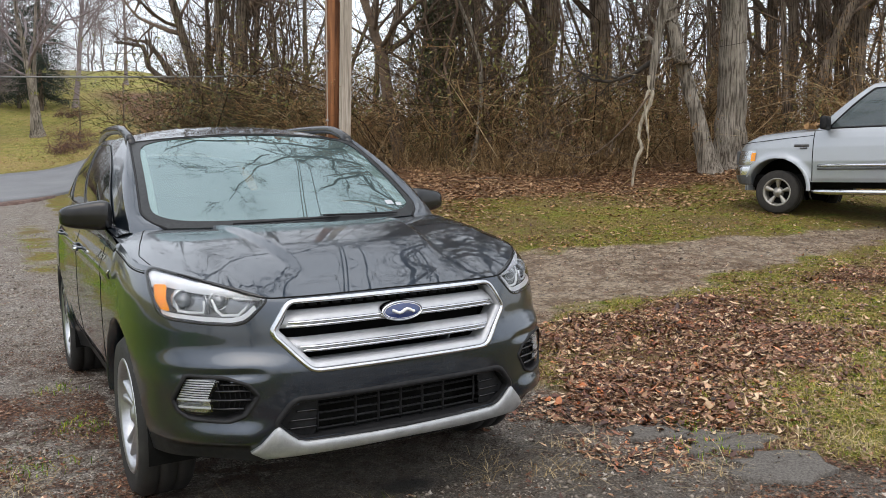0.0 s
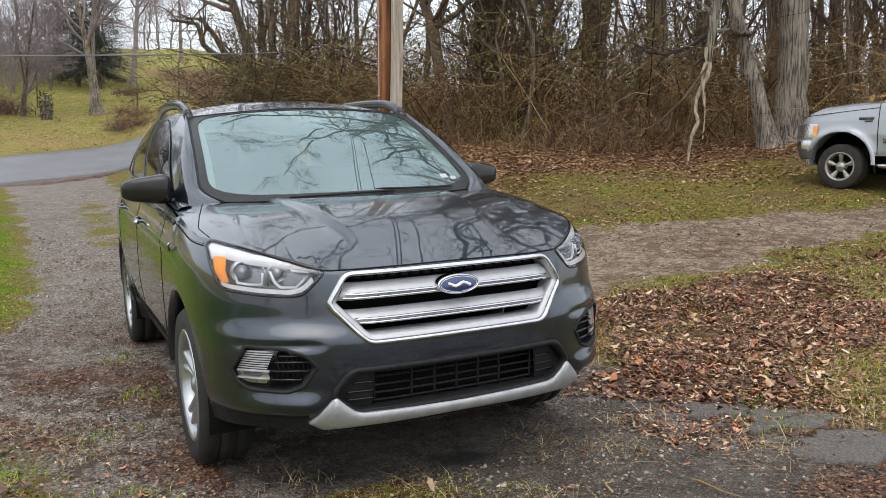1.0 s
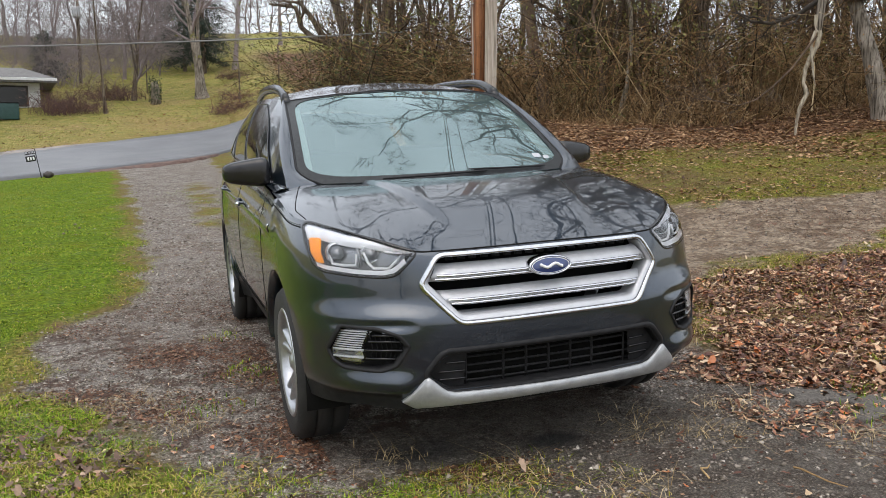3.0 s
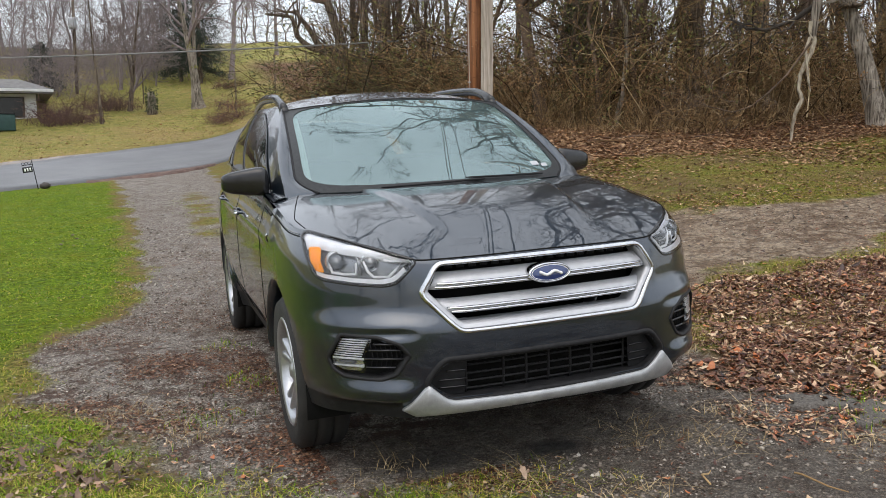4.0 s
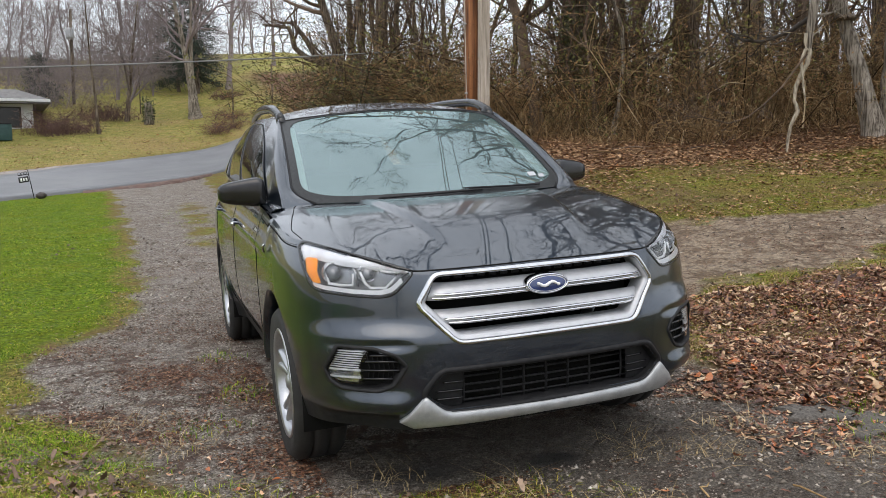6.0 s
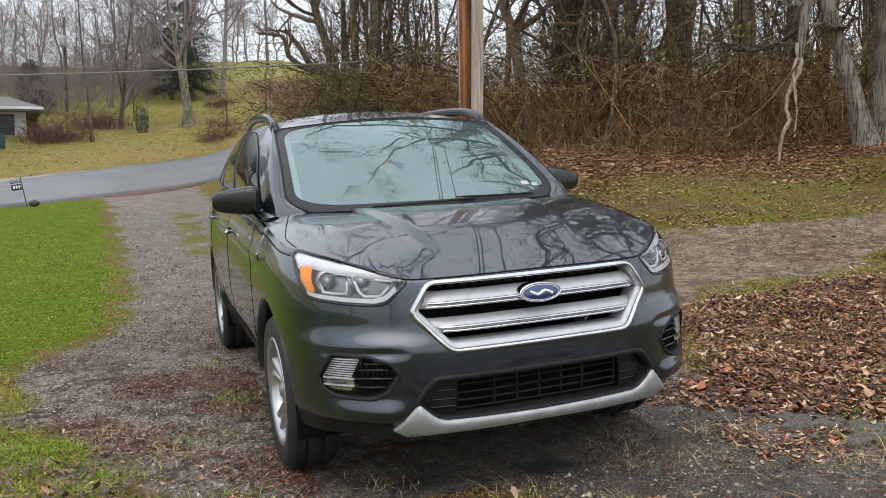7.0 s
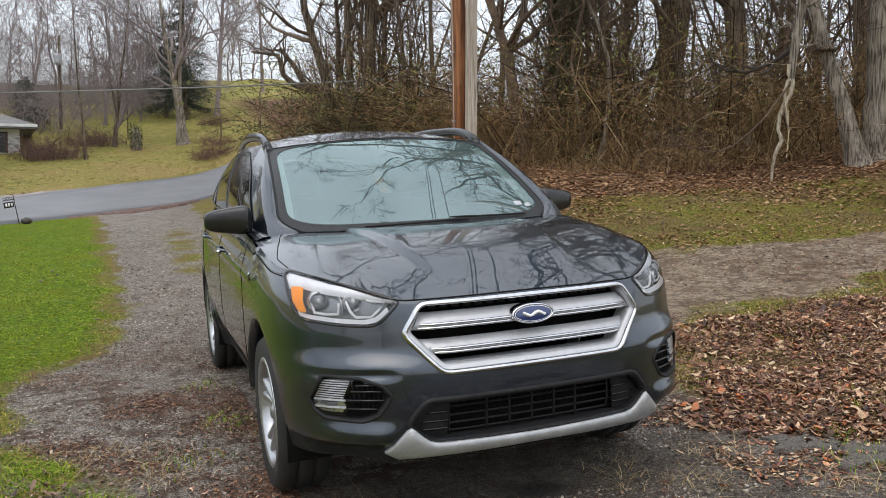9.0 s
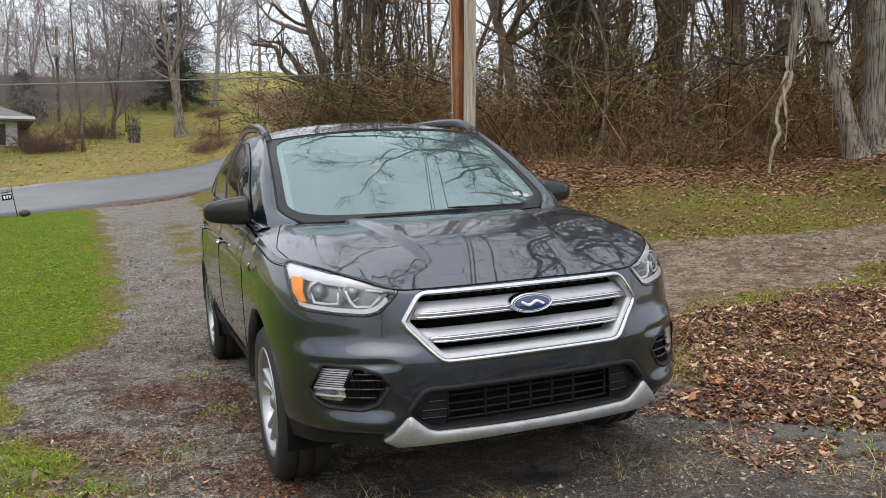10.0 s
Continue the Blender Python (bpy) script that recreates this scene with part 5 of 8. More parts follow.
BARK_PALE = furrowed("pale_furrowed_bark", (0.105, 0.089, 0.074), (0.40, 0.36, 0.31), 34)
BARK = furrowed("grey_brown_bark", (0.050, 0.039, 0.030), (0.26, 0.212, 0.172), 32)
LIMB_BARK = plain("dark_wet_limb_bark", (0.020, 0.016, 0.013), (0.075, 0.062, 0.050), 9, 0.9, 0, 0.5, 60)
BARK_BARE = plain("bare_bleached_wood", (0.12, 0.095, 0.065), (0.52, 0.46, 0.35), 14, 0.75, 0, 0.9, 50, 0, (1, 1, 0.25))
TWIG = plain("brown_twig_bark", (0.052, 0.035, 0.024), (0.160, 0.112, 0.078), 5, 0.9, 0, 0.2, None, 0, None, 0.5)
BRUSH = island_ramp("mixed_brown_brush_stems", [(0.0, (0.030, 0.020, 0.011)), (0.30, (0.115, 0.073, 0.036)), (0.60, (0.240, 0.155, 0.076)), (0.86, (0.41, 0.285, 0.145)), (1.0, (0.56, 0.45, 0.29))], 0.9, 0.1)
DARK_BRUSH = island_ramp("dark_brown_brush_stems", [(0.0, (0.016, 0.011, 0.007)), (0.40, (0.045, 0.030, 0.018)), (0.75, (0.105, 0.070, 0.038)), (1.0, (0.24, 0.17, 0.10))], 0.9, 0.1)
SHRUB_RED = plain("purple_brown_shrub_stems", (0.060, 0.030, 0.028), (0.15, 0.085, 0.075), 3, 0.9, 0, 0.2, None, 0, None, 0.4)
DRY_LEAF = plain("dry_hanging_leaves", (0.15, 0.078, 0.032), (0.40, 0.235, 0.10), 2.5, 0.8, 0, 0.1, None, 0, None, 0.5)
IVY_LEAF = plain("ivy_leaves", (0.016, 0.024, 0.008), (0.085, 0.105, 0.034), 2.5, 0.6, 0, 0.1)
OLIVE_LEAF = plain("olive_privet_leaves", (0.055, 0.060, 0.016), (0.25, 0.235, 0.065), 2.0, 0.7, 0, 0.1)
NEEDLES = plain("dark_spruce_needles", (0.008, 0.016, 0.010), (0.035, 0.055, 0.034), 3.0, 0.75, 0, 0.1)
# paler purple-grey than near bark: distance haze put into the colour
FAR_TWIG = plain("haze_toned_far_twigs", (0.125, 0.100, 0.100), (0.27, 0.225, 0.225), 1.0, 0.9, 0, 0, None, 0, None, 0.4)
SIDES = (8, 5, 4, 3)


def grow(rng, out, p, d, length, r, level, kids, wobble=0.16, lift=0.10):
    """A limb with its own limbs, as tubes."""
    n = (7, 5, 3, 2)[level]
    pts, dd = [np.array(p, float)], np.array(d, float)
    for _ in range(n):
        dd = dd + rng.normal(0, wobble, 3) + np.array([0, 0, lift])
        dd /= np.linalg.norm(dd)
        pts.append(pts[-1] + dd * length / n)
    pts = np.array(pts)
    rad = r * np.linspace(1, 0.30 if level < 2 else 0.35, n + 1)
    out.append(tube_arrays(pts, rad, SIDES[level]))
    spread(rng, out, pts, rad, length, level, kids, 0.25, wobble, lift)


TWIG_R = [0.0055]


def spread(rng, out, pts, rad, length, level, kids, start, wobble=0.16, lift=0.10, ratio=(0.35, 0.62)):
    if level >= len(kids):
        return
    for _ in range(kids[level]):
        k = rng.uniform(start, 0.98) * (len(pts) - 1)
        i = min(int(k), len(pts) - 2)
        q = pts[i] + (pts[i + 1] - pts[i]) * (k - i)
        t = pts[i + 1] - pts[i]
        t = t / (np.linalg.norm(t) + 1e-9)
        side = np.cross(t, rng.normal(0, 1, 3))
        side /= np.linalg.norm(side) + 1e-9
        a = rng.uniform(0.6, 1.15)
        rr = rad[i] * rng.uniform(0.40, 0.62)
        grow(rng, out, q, t * math.cos(a) + side * math.sin(a), length * rng.uniform(*ratio), max(rr, TWIG_R[0]), level + 1, kids, wobble + 0.03, lift)


def leaf_quads(rng, centres, size, flat=0.0):
    """Small leaves: a folded quad at each centre."""
    n = len(centres)
    a = rng.normal(0, 1, (n, 3))
    a[:, 2] *= 1 - flat
    a /= np.linalg.norm(a, axis=1)[:, None]
    b = np.cross(a, rng.normal(0, 1, (n, 3)))
    b /= np.linalg.norm(b, axis=1)[:, None]
    s = (size * rng.uniform(0.6, 1.3, n))[:, None]
    v = np.stack([centres - a * s * 0.5, centres + b * s * 0.28, centres + a * s * 0.5, centres - b * s * 0.28], 1).reshape(-1, 3)
    return v, np.arange(4 * n).reshape(-1, 4)


def bare_tree(name, seed, path, radii, kids, crown, start=0.35, label="", bark=None, mat=None, lift=0.10, base=None, category="tree", group=""):
    """A tree: a tapered trunk through the given places and a crown of bare limbs."""
    rng = np.random.default_rng(seed)
    path, radii = np.array(path, float), np.array(radii, float)
    k = np.linspace(0, len(path) - 1, 4 * (len(path) - 1) + 1)
    i = np.arange(len(path))
    pts = np.stack([np.interp(k, i, path[:, c]) for c in range(3)], 1)
    rad = np.interp(k, i, radii)
    pts[1:-1] += rng.normal(0, 0.05, (len(k) - 2, 3)) * rad[1:-1, None]
    rad = rad * (1 + rng.normal(0, 0.02, len(k))) * (1 + (0.55 if radii[0] > 0.13 else 0.35) * np.exp(-np.maximum(pts[:, 2] - pts[0, 2], 0) / 0.40))
    org = pts[0].copy()
    if base is not None:
        org[2] = base
    tree = thing(name, label, category, Matrix.Translation(org), group)
    sides = 14 if radii[0] > 0.15 else 8
    v, f = tube_arrays(pts - org, rad, sides)
    piece("trunk", np_mesh("trunk", v, f), bark or BARK, tree)
    out = []
    spread(rng, out, pts - org, rad, crown, 0, kids, start, 0.15, lift, (0.45, 1.0))
    if out:
        tubes = merge(out)
        piece("crown", np_mesh("crown", *tubes), mat or TWIG, tree)
    return tree


def template_tree(seed, height, r, kids, start, crown, name="woodland_tree", label="", lean=0.6, bark=None, mat=None, group="trees of the wood"):
    rng = np.random.default_rng(seed + 900)
    n = 7
    path = [(0, 0, -0.2)]
    d = rng.normal(0, lean, 2)
    for i in range(1, n + 1):
        k = i / n
        path.append((d[0] * k + rng.normal(0, 0.10), d[1] * k + rng.normal(0, 0.10), height * k))
    return bare_tree(name, seed, path, r * np.linspace(1, 0.22, n + 1), kids, crown, start, label, bark, mat, 0.12, 0.0, group=group)


TRUNKS = {
    "big": [(11.92, 9.24, 1.7, 0.320), (11.93, 9.23, 2.64, 0.288), (11.92, 9.23, 3.99, 0.266), (11.91, 9.25, 5.1, 0.244), (11.88, 9.28, 7.3, 0.211)],
    "lean": [(11.26, 9.06, 1.30, 0.175), (11.00, 9.33, 2.93, 0.139), (10.81, 9.53, 3.80, 0.128), (10.67, 9.66, 4.60, 0.117), (10.55, 9.78, 5.69, 0.111), (10.36, 9.95, 7.87, 0.089)],
    "snag": [(9.39, 9.29, 1.32, 0.014), (9.41, 9.27, 1.59, 0.023), (9.44, 9.25, 1.83, 0.029), (9.52, 9.18, 2.08, 0.036), (9.47, 9.22, 2.26, 0.029), (9.49, 9.21, 2.5, 0.035), (9.54, 9.16, 2.7, 0.038), (9.61, 9.1, 2.89, 0.04), (9.64, 9.07, 3.09, 0.043), (9.59, 9.11, 3.27, 0.046), (9.6, 9.1, 3.41, 0.052)],
    "snagtop": [(9.62, 9.09, 3.15, 0.055), (9.64, 9.07, 3.56, 0.071), (9.68, 9.03, 3.98, 0.08), (9.72, 8.99, 4.39, 0.083), (9.76, 8.95, 4.8, 0.086)],
    "stub": [(9.55, 9.08, 3.14, 0.029), (9.5, 9.12, 2.94, 0.025), (9.52, 9.1, 2.67, 0.022), (9.55, 9.08, 2.39, 0.017), (9.58, 9.05, 2.2, 0.006)],
    "arm": [(9.47, 8.96, 3.04, 0.02), (9.19, 9.21, 2.5, 0.016), (8.97, 9.4, 2.2, 0.014), (8.76, 9.59, 1.97, 0.012), (8.52, 9.78, 1.88, 0.01), (8.2, 10.03, 1.99, 0.008), (7.98, 10.19, 2.14, 0.004)],
    "arm2": [(9.82, 9.32, 3.71, 0.048), (9.58, 9.54, 3.49, 0.04), (9.24, 9.83, 3.35, 0.032), (8.98, 10.04, 3.4, 0.024), (8.77, 10.22, 3.58, 0.012)],
    "fork": [(7.47, 15.09, 1.71, 0.202), (7.29, 15.18, 2.51, 0.181), (7.12, 15.26, 3.43, 0.173), (7, 15.31, 4.35, 0.166), (6.8, 15.41, 5, 0.126), (6.6, 15.5, 5.64, 0.112), (6.31, 15.62, 6.79, 0.092)],
    "fork2": [(7, 15.31, 4.35, 0.106), (7.16, 15.24, 4.75, 0.093), (7.33, 15.16, 5.41, 0.086), (7.45, 15.1, 6.45, 0.073), (7.67, 14.99, 7.87, 0.053)],
    "ivy": [(8.64, 15.61, 1.71, 0.24), (8.65, 15.6, 3.84, 0.224), (8.67, 15.59, 5.9, 0.209), (8.67, 15.59, 8.61, 0.179)],
    "pale": [(8.41, 13.66, 1.69, 0.058), (8.58, 13.56, 2.48, 0.051), (8.64, 13.52, 3.38, 0.045), (8.61, 13.54, 4.13, 0.045), (8.45, 13.64, 4.76, 0.038), (8.21, 13.78, 5.39, 0.032)],
    "t7": [(7.97, 18.17, 1.92, 0.123), (8.09, 18.12, 3.29, 0.115), (8.15, 18.09, 4.51, 0.099), (8.09, 18.12, 6.01, 0.084)],
    "t8": [(10.15, 15.88, 1.78, 0.192), (10.08, 15.92, 4.26, 0.191), (9.89, 16.04, 7.55, 0.16)],
    "t9": [(13.77, 18.27, 2.06, 0.278), (13.78, 18.26, 4.8, 0.276), (13.8, 18.24, 7, 0.257), (13.75, 18.28, 10.33, 0.22)],
    "t10": [(12.62, 14.1, 1.73, 0.335), (12.6, 14.11, 4.39, 0.325), (12.5, 14.2, 6.09, 0.309), (12.35, 14.32, 8.89, 0.271)],
    "t11": [(14.99, 10.25, 2.58, 0.104), (14.89, 10.37, 4.13, 0.097), (14.82, 10.47, 5.67, 0.084), (14.74, 10.56, 7.2, 0.071)],
    "t12": [(15.2, 9.99, 2.32, 0.181), (15.28, 9.88, 3.21, 0.174), (15.49, 9.59, 4.59, 0.153), (15.72, 9.28, 5.55, 0.138), (15.99, 8.89, 6.72, 0.111)],
    "t13": [(16.57, 9.81, 3.15, 0.239), (16.61, 9.75, 4.71, 0.224), (16.68, 9.65, 5.99, 0.209), (16.74, 9.56, 8.01, 0.181)],
    "t14": [(4.58, 23.51, 2.63, 0.261), (4.52, 23.52, 4.69, 0.233), (4.16, 23.6, 5.85, 0.214), (3.9, 23.65, 6.84, 0.188), (3.65, 23.7, 8.65, 0.152)],
    "t15": [(5.02, 22.37, 2.51, 0.186), (4.97, 22.38, 4.93, 0.184), (4.94, 22.39, 6.73, 0.175), (4.88, 22.41, 9.16, 0.149)],
    "t16": [(5.53, 22.24, 2.53, 0.238), (5.56, 22.23, 4.95, 0.236), (5.69, 22.19, 6.78, 0.218), (5.85, 22.14, 9.25, 0.184)],
    "t17": [(6.36, 20.94, 2.59, 0.099), (6.28, 20.97, 4.53, 0.098), (6.19, 20.99, 5.98, 0.081), (5.98, 21.06, 7.08, 0.073)],
    "limbA": [(4.3, 22.55, 4.23, 0.1), (3.68, 22.68, 4.4, 0.091), (3.38, 22.74, 4.92, 0.074), (2.96, 22.81, 5.46, 0.049)],
    "limbB": [(3.91, 22.63, 4.21, 0.083), (3.37, 22.74, 4.38, 0.074), (3.02, 22.8, 4.69, 0.065), (2.92, 22.82, 5.25, 0.049), (2.13, 22.94, 5.33, 0.032)],
    "treel": [(1.29, 42.11, 3.54, 0.354), (1.13, 42.12, 5.17, 0.271), (0.82, 42.13, 7.28, 0.202), (0.5, 42.15, 9.1, 0.16), (0.27, 42.16, 11.42, 0.119)],
    "treel2": [(1.2, 42.11, 4.64, 0.217), (1.19, 42.11, 6.78, 0.203), (1.26, 42.11, 8.91, 0.175), (1.42, 42.1, 11.57, 0.134)],
    "tree2": [(3.74, 49.93, 5.4, 0.26), (3.94, 49.92, 7.91, 0.211), (4.13, 49.9, 10.48, 0.194), (4.37, 49.87, 13.68, 0.145)],
    "tree3": [(8.4, 62.45, 8.92, 0.165), (8.4, 62.45, 11.36, 0.144), (8.33, 62.46, 14.58, 0.123), (8.31, 62.46, 17.78, 0.102)],
    "small": [(-3.2, 38.66, 2.63, 0.103), (-3.27, 38.66, 4.35, 0.077), (-3.4, 38.66, 5.86, 0.063), (-3.46, 38.65, 7.85, 0.051)],
    "twin": [(-2.03, 42.2, 3.36, 0.197), (-1.85, 42.2, 4.65, 0.168), (-1.66, 42.2, 6.32, 0.112), (-1.42, 42.2, 7.98, 0.07)],
    "pole": [(5.09, 13.53, 1.29, 0.153), (5.06, 13.54, 3.73, 0.157), (5.04, 13.55, 5.1, 0.156), (5, 13.56, 8.78, 0.137)],
    "greypole": [(5.16, 13.18, 1.29, 0.098), (5.17, 13.17, 3.69, 0.097), (5.19, 13.16, 5.04, 0.097), (5.22, 13.15, 8.68, 0.084)],
    "farpole": [(-4.84, 49.09, 3.53, 0.079), (-4.77, 49.09, 7.29, 0.079), (-4.77, 49.1, 9.46, 0.063)],
}


for key, low, high in (("treel", 0.80, 0.50), ("treel2", 0.50, 0.30), ("twin", 0.60, 0.6), ("tree2", 0.62, 0.5), ("small", 0.72, 0.6), ("fork", 0.75, 0.8), ("tree3", 0.8, 0.6)):
    n_ = len(TRUNKS[key]) - 1
    TRUNKS[key] = [(x, y, z, r * (low + (high - low) * i / n_)) for i, (x, y, z, r) in enumerate(TRUNKS[key])]
for key in TRUNKS:
    if key[0] == "t" and key[1:].isdigit():
        TRUNKS[key] = [(x, y, z, r * (0.60 if key in ("t14", "t15") else 0.78)) for x, y, z, r in TRUNKS[key]]


def traced(key, name, seed, kids, crown, start, label, extend=7.0, bark=None, mat=None, sink=True):
    rows = TRUNKS[key]
    path, rad = [r[:3] for r in rows], [r[3] for r in rows]
    g = gz(path[0][0], path[0][1])
    if sink:
        path[0] = (path[0][0], path[0][1], g - 0.12)
    if extend:
        a, b = np.array(path[-2]), np.array(path[-1])
        d = (b - a) / np.linalg.norm(b - a)
        path += [tuple(b + d * extend * 0.5), tuple(b + (d + np.array([0, 0, 0.4])) * extend)]
        rad += [rad[-1] * 0.65, rad[-1] * 0.2]
    t = bare_tree(name, seed, path, rad, kids, crown, start, label, bark, mat, base=g if sink else path[0][2])
    return t


big_tree = traced("big", "tree", 11, [12, 6, 4], 4.5, 0.45, "tall tree with a thick furrowed grey trunk at the wood's edge", 10, BARK_PALE)
lean_tree = traced("lean", "tree", 12, [10, 6, 4], 4.0, 0.5, "leaning grey tree with a bracket fungus on its trunk", 8, BARK_PALE)
snag = traced("snag", "dead_tree", 14, [2], 0.4, 0.3, "slender dead tree stripped to bleached bare wood low down", 0, BARK_BARE, BARK_BARE)
for key, mat, ext in (("snagtop", BARK_PALE, 6.0), ("stub", BARK_BARE, 0), ("arm", TWIG, 0), ("arm2", LIMB_BARK, 0)):
    row_ = np.array(TRUNKS[key])
    p_, r_ = row_[:, :3], row_[:, 3]
    if ext:
        p_, r_ = np.vstack([p_, p_[-1] + np.array([0.1, 0.05, ext])]), np.append(r_, r_[-1] * 0.5)
    k_ = np.linspace(0, len(p_) - 1, 3 * (len(p_) - 1) + 1)
    p_ = np.stack([np.interp(k_, np.arange(len(p_)), p_[:, c]) for c in range(3)], 1) - np.array(snag.location)
    r_ = np.interp(k_, np.arange(len(r_)), r_)
    out_ = [tube_arrays(p_, r_, 9)]
    if key != "stub":
        spread(np.random.default_rng(len(key) + 3), out_, p_, r_, 1.6, 0, [9, 4, 3], 0.15, 0.2, 0.02)
    piece({"snagtop": "trunk", "stub": "broken_stub"}.get(key, "limb"), np_mesh("limb", *merge(out_)), mat, snag)
fork = traced("fork", "tree", 15, [12, 6, 5], 4.0, 0.3, "dark forked tree at the wood's edge", 6, TWIG)
stem2 = TRUNKS["fork2"]
o_ = np.array(TRUNKS["fork"][0][:3])
o_[2] = gz(o_[0], o_[1])
v_, f_ = tube_arrays(np.array([r[:3] for r in stem2]) - o_, [r[3] for r in stem2], 8)
piece("second_stem", np_mesh("second_stem", v_, f_), BARK, fork)
ivy = traced("ivy", "tree", 16, [12, 6, 4], 3.5, 0.45, "tree trunk wrapped in dark ivy", 8)
traced("pale", "tree", 17, [5, 4], 1.4, 0.5, "thin pale crooked tree in the undergrowth", 3, BARK_PALE)
for i, (key, ext) in enumerate((("t7", 7), ("t8", 9), ("t9", 9), ("t10", 10), ("t11", 6), ("t12", 6), ("t13", 9), ("t14", 6), ("t15", 8), ("t16", 8), ("t17", 5))):
    traced(key, "tree", 30 + i, [14, 6, 5] if key != "t12" else [10, 6, 4], 4.0, 0.3, "bare brown winter tree in the wood", ext)
for i, key in enumerate(("limbA", "limbB")):
    traced(key, "dead_limb", 50 + i, [5, 3], 1.2, 0.3, "crooked dead limb reaching out of the thicket", 0, BARK, TWIG, False)
TWIG_R[0] = 0.013
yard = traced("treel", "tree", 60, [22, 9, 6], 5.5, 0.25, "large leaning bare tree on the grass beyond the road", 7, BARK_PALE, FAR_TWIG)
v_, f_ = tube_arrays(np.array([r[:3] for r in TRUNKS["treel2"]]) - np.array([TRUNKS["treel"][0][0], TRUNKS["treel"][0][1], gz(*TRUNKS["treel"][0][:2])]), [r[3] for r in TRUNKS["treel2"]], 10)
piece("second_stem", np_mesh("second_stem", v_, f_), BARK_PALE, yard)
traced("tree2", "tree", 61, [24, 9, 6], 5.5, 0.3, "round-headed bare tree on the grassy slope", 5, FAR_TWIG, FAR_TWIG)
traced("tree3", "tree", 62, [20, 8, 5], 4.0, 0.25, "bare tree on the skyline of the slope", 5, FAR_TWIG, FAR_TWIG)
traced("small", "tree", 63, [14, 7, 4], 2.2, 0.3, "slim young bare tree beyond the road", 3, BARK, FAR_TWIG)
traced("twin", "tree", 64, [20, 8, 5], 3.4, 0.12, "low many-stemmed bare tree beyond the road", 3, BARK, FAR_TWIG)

TWIG_R[0] = 0.0055
# long limbs of the big tree that reach over the track and the parked car
def limb(tree, seed, path, radii, kids, crown, mat):
    """A limb through the given places with its own twigs, as one part of its tree."""
    rng = np.random.default_rng(seed)
    path = np.array(path, float) - np.array(tree.location)
    k = np.linspace(0, len(path) - 1, 3 * (len(path) - 1) + 1)
    pts = np.stack([np.interp(k, np.arange(len(path)), path[:, c]) for c in range(3)], 1)
    pts[1:-1] += rng.normal(0, 0.05, (len(k) - 2, 3))
    rad = np.interp(k, np.arange(len(path)), radii)
    out = [tube_arrays(pts, rad, 7)]
    spread(rng, out, pts, rad, crown, 0, kids, 0.2, 0.2, 0.0, (0.4, 1.0))
    piece("limb", np_mesh("limb", *merge(out)), mat, tree)


OVERHANG = [
    ([(11.9, 9.25, 5.6), (8.6, 9.8, 6.6), (6.2, 8.9, 7.1), (4.7, 8.0, 7.0), (3.3, 7.1, 7.0), (2.6, 6.6, 7.0), (1.9, 7.5, 7.1)], [0.16, 0.13, 0.11, 0.09, 0.075, 0.05, 0.02], [10, 6, 5], 1.5),
    ([(11.9, 9.25, 6.4), (8.8, 11.2, 7.2), (5.8, 10.2, 7.0), (4.4, 9.0, 7.0), (2.4, 8.1, 7.0), (1.0, 7.9, 7.1), (-0.6, 7.3, 7.1)], [0.14, 0.11, 0.09, 0.07, 0.05, 0.035, 0.015], [12, 7, 5], 1.7),
    ([(2.65, 6.62, 7.0), (1.9, 5.8, 7.1), (1.3, 5.1, 7.0), (0.6, 4.2, 7.0), (0.15, 3.6, 7.1), (-0.3, 3.0, 7.0)], [0.045, 0.035, 0.028, 0.022, 0.016, 0.008], [12, 7, 5], 1.4),
    ([(2.0, 6.6, 7.0), (1.3, 5.8, 7.05), (0.9, 5.1, 7.0), (0.1, 5.2, 7.0), (-0.5, 5.4, 7.1)], [0.035, 0.028, 0.022, 0.016, 0.008], [12, 7, 5], 1.3),
    ([(11.9, 9.25, 5.2), (9.2, 7.4, 6.2), (6.9, 5.9, 6.8), (5.5, 5.7, 7.0), (5.5, 7.0, 7.0), (4.7, 6.3, 7.0), (3.8, 4.8, 7.1), (3.0, 4.0, 7.2)], [0.16, 0.13, 0.11, 0.09, 0.08, 0.065, 0.045, 0.02], [11, 6, 5], 1.4),
    ([(4.7, 8.0, 7.0), (4.1, 6.4, 7.05), (4.4, 5.4, 7.1), (4.0, 4.0, 7.2)], [0.06, 0.05, 0.03, 0.012], [8, 5, 3], 1.2),
]
for i, (path_, rad_, kids_, crown_) in enumerate(OVERHANG):
    limb(big_tree, 70 + i, path_, rad_, kids_, crown_, LIMB_BARK)

# ivy on its trunk
rng = np.random.default_rng(5)
zz = rng.uniform(0.0, 7.5, 12000)
ang = rng.uniform(0, 2 * np.pi, 12000)
rr = 0.22 + np.abs(rng.normal(0, 0.24, 12000)) * (1 + 0.5 * np.sin(zz * 2.1)) * (1 + 1.1 * (np.sin(ang * 2 + zz * 3) > 0.6))
piece("ivy_leaves", np_mesh("ivy_leaves", *leaf_quads(rng, np.stack([rr * np.cos(ang), rr * np.sin(ang), zz], 1), 0.09)), IVY_LEAF, ivy, "dark green ivy")
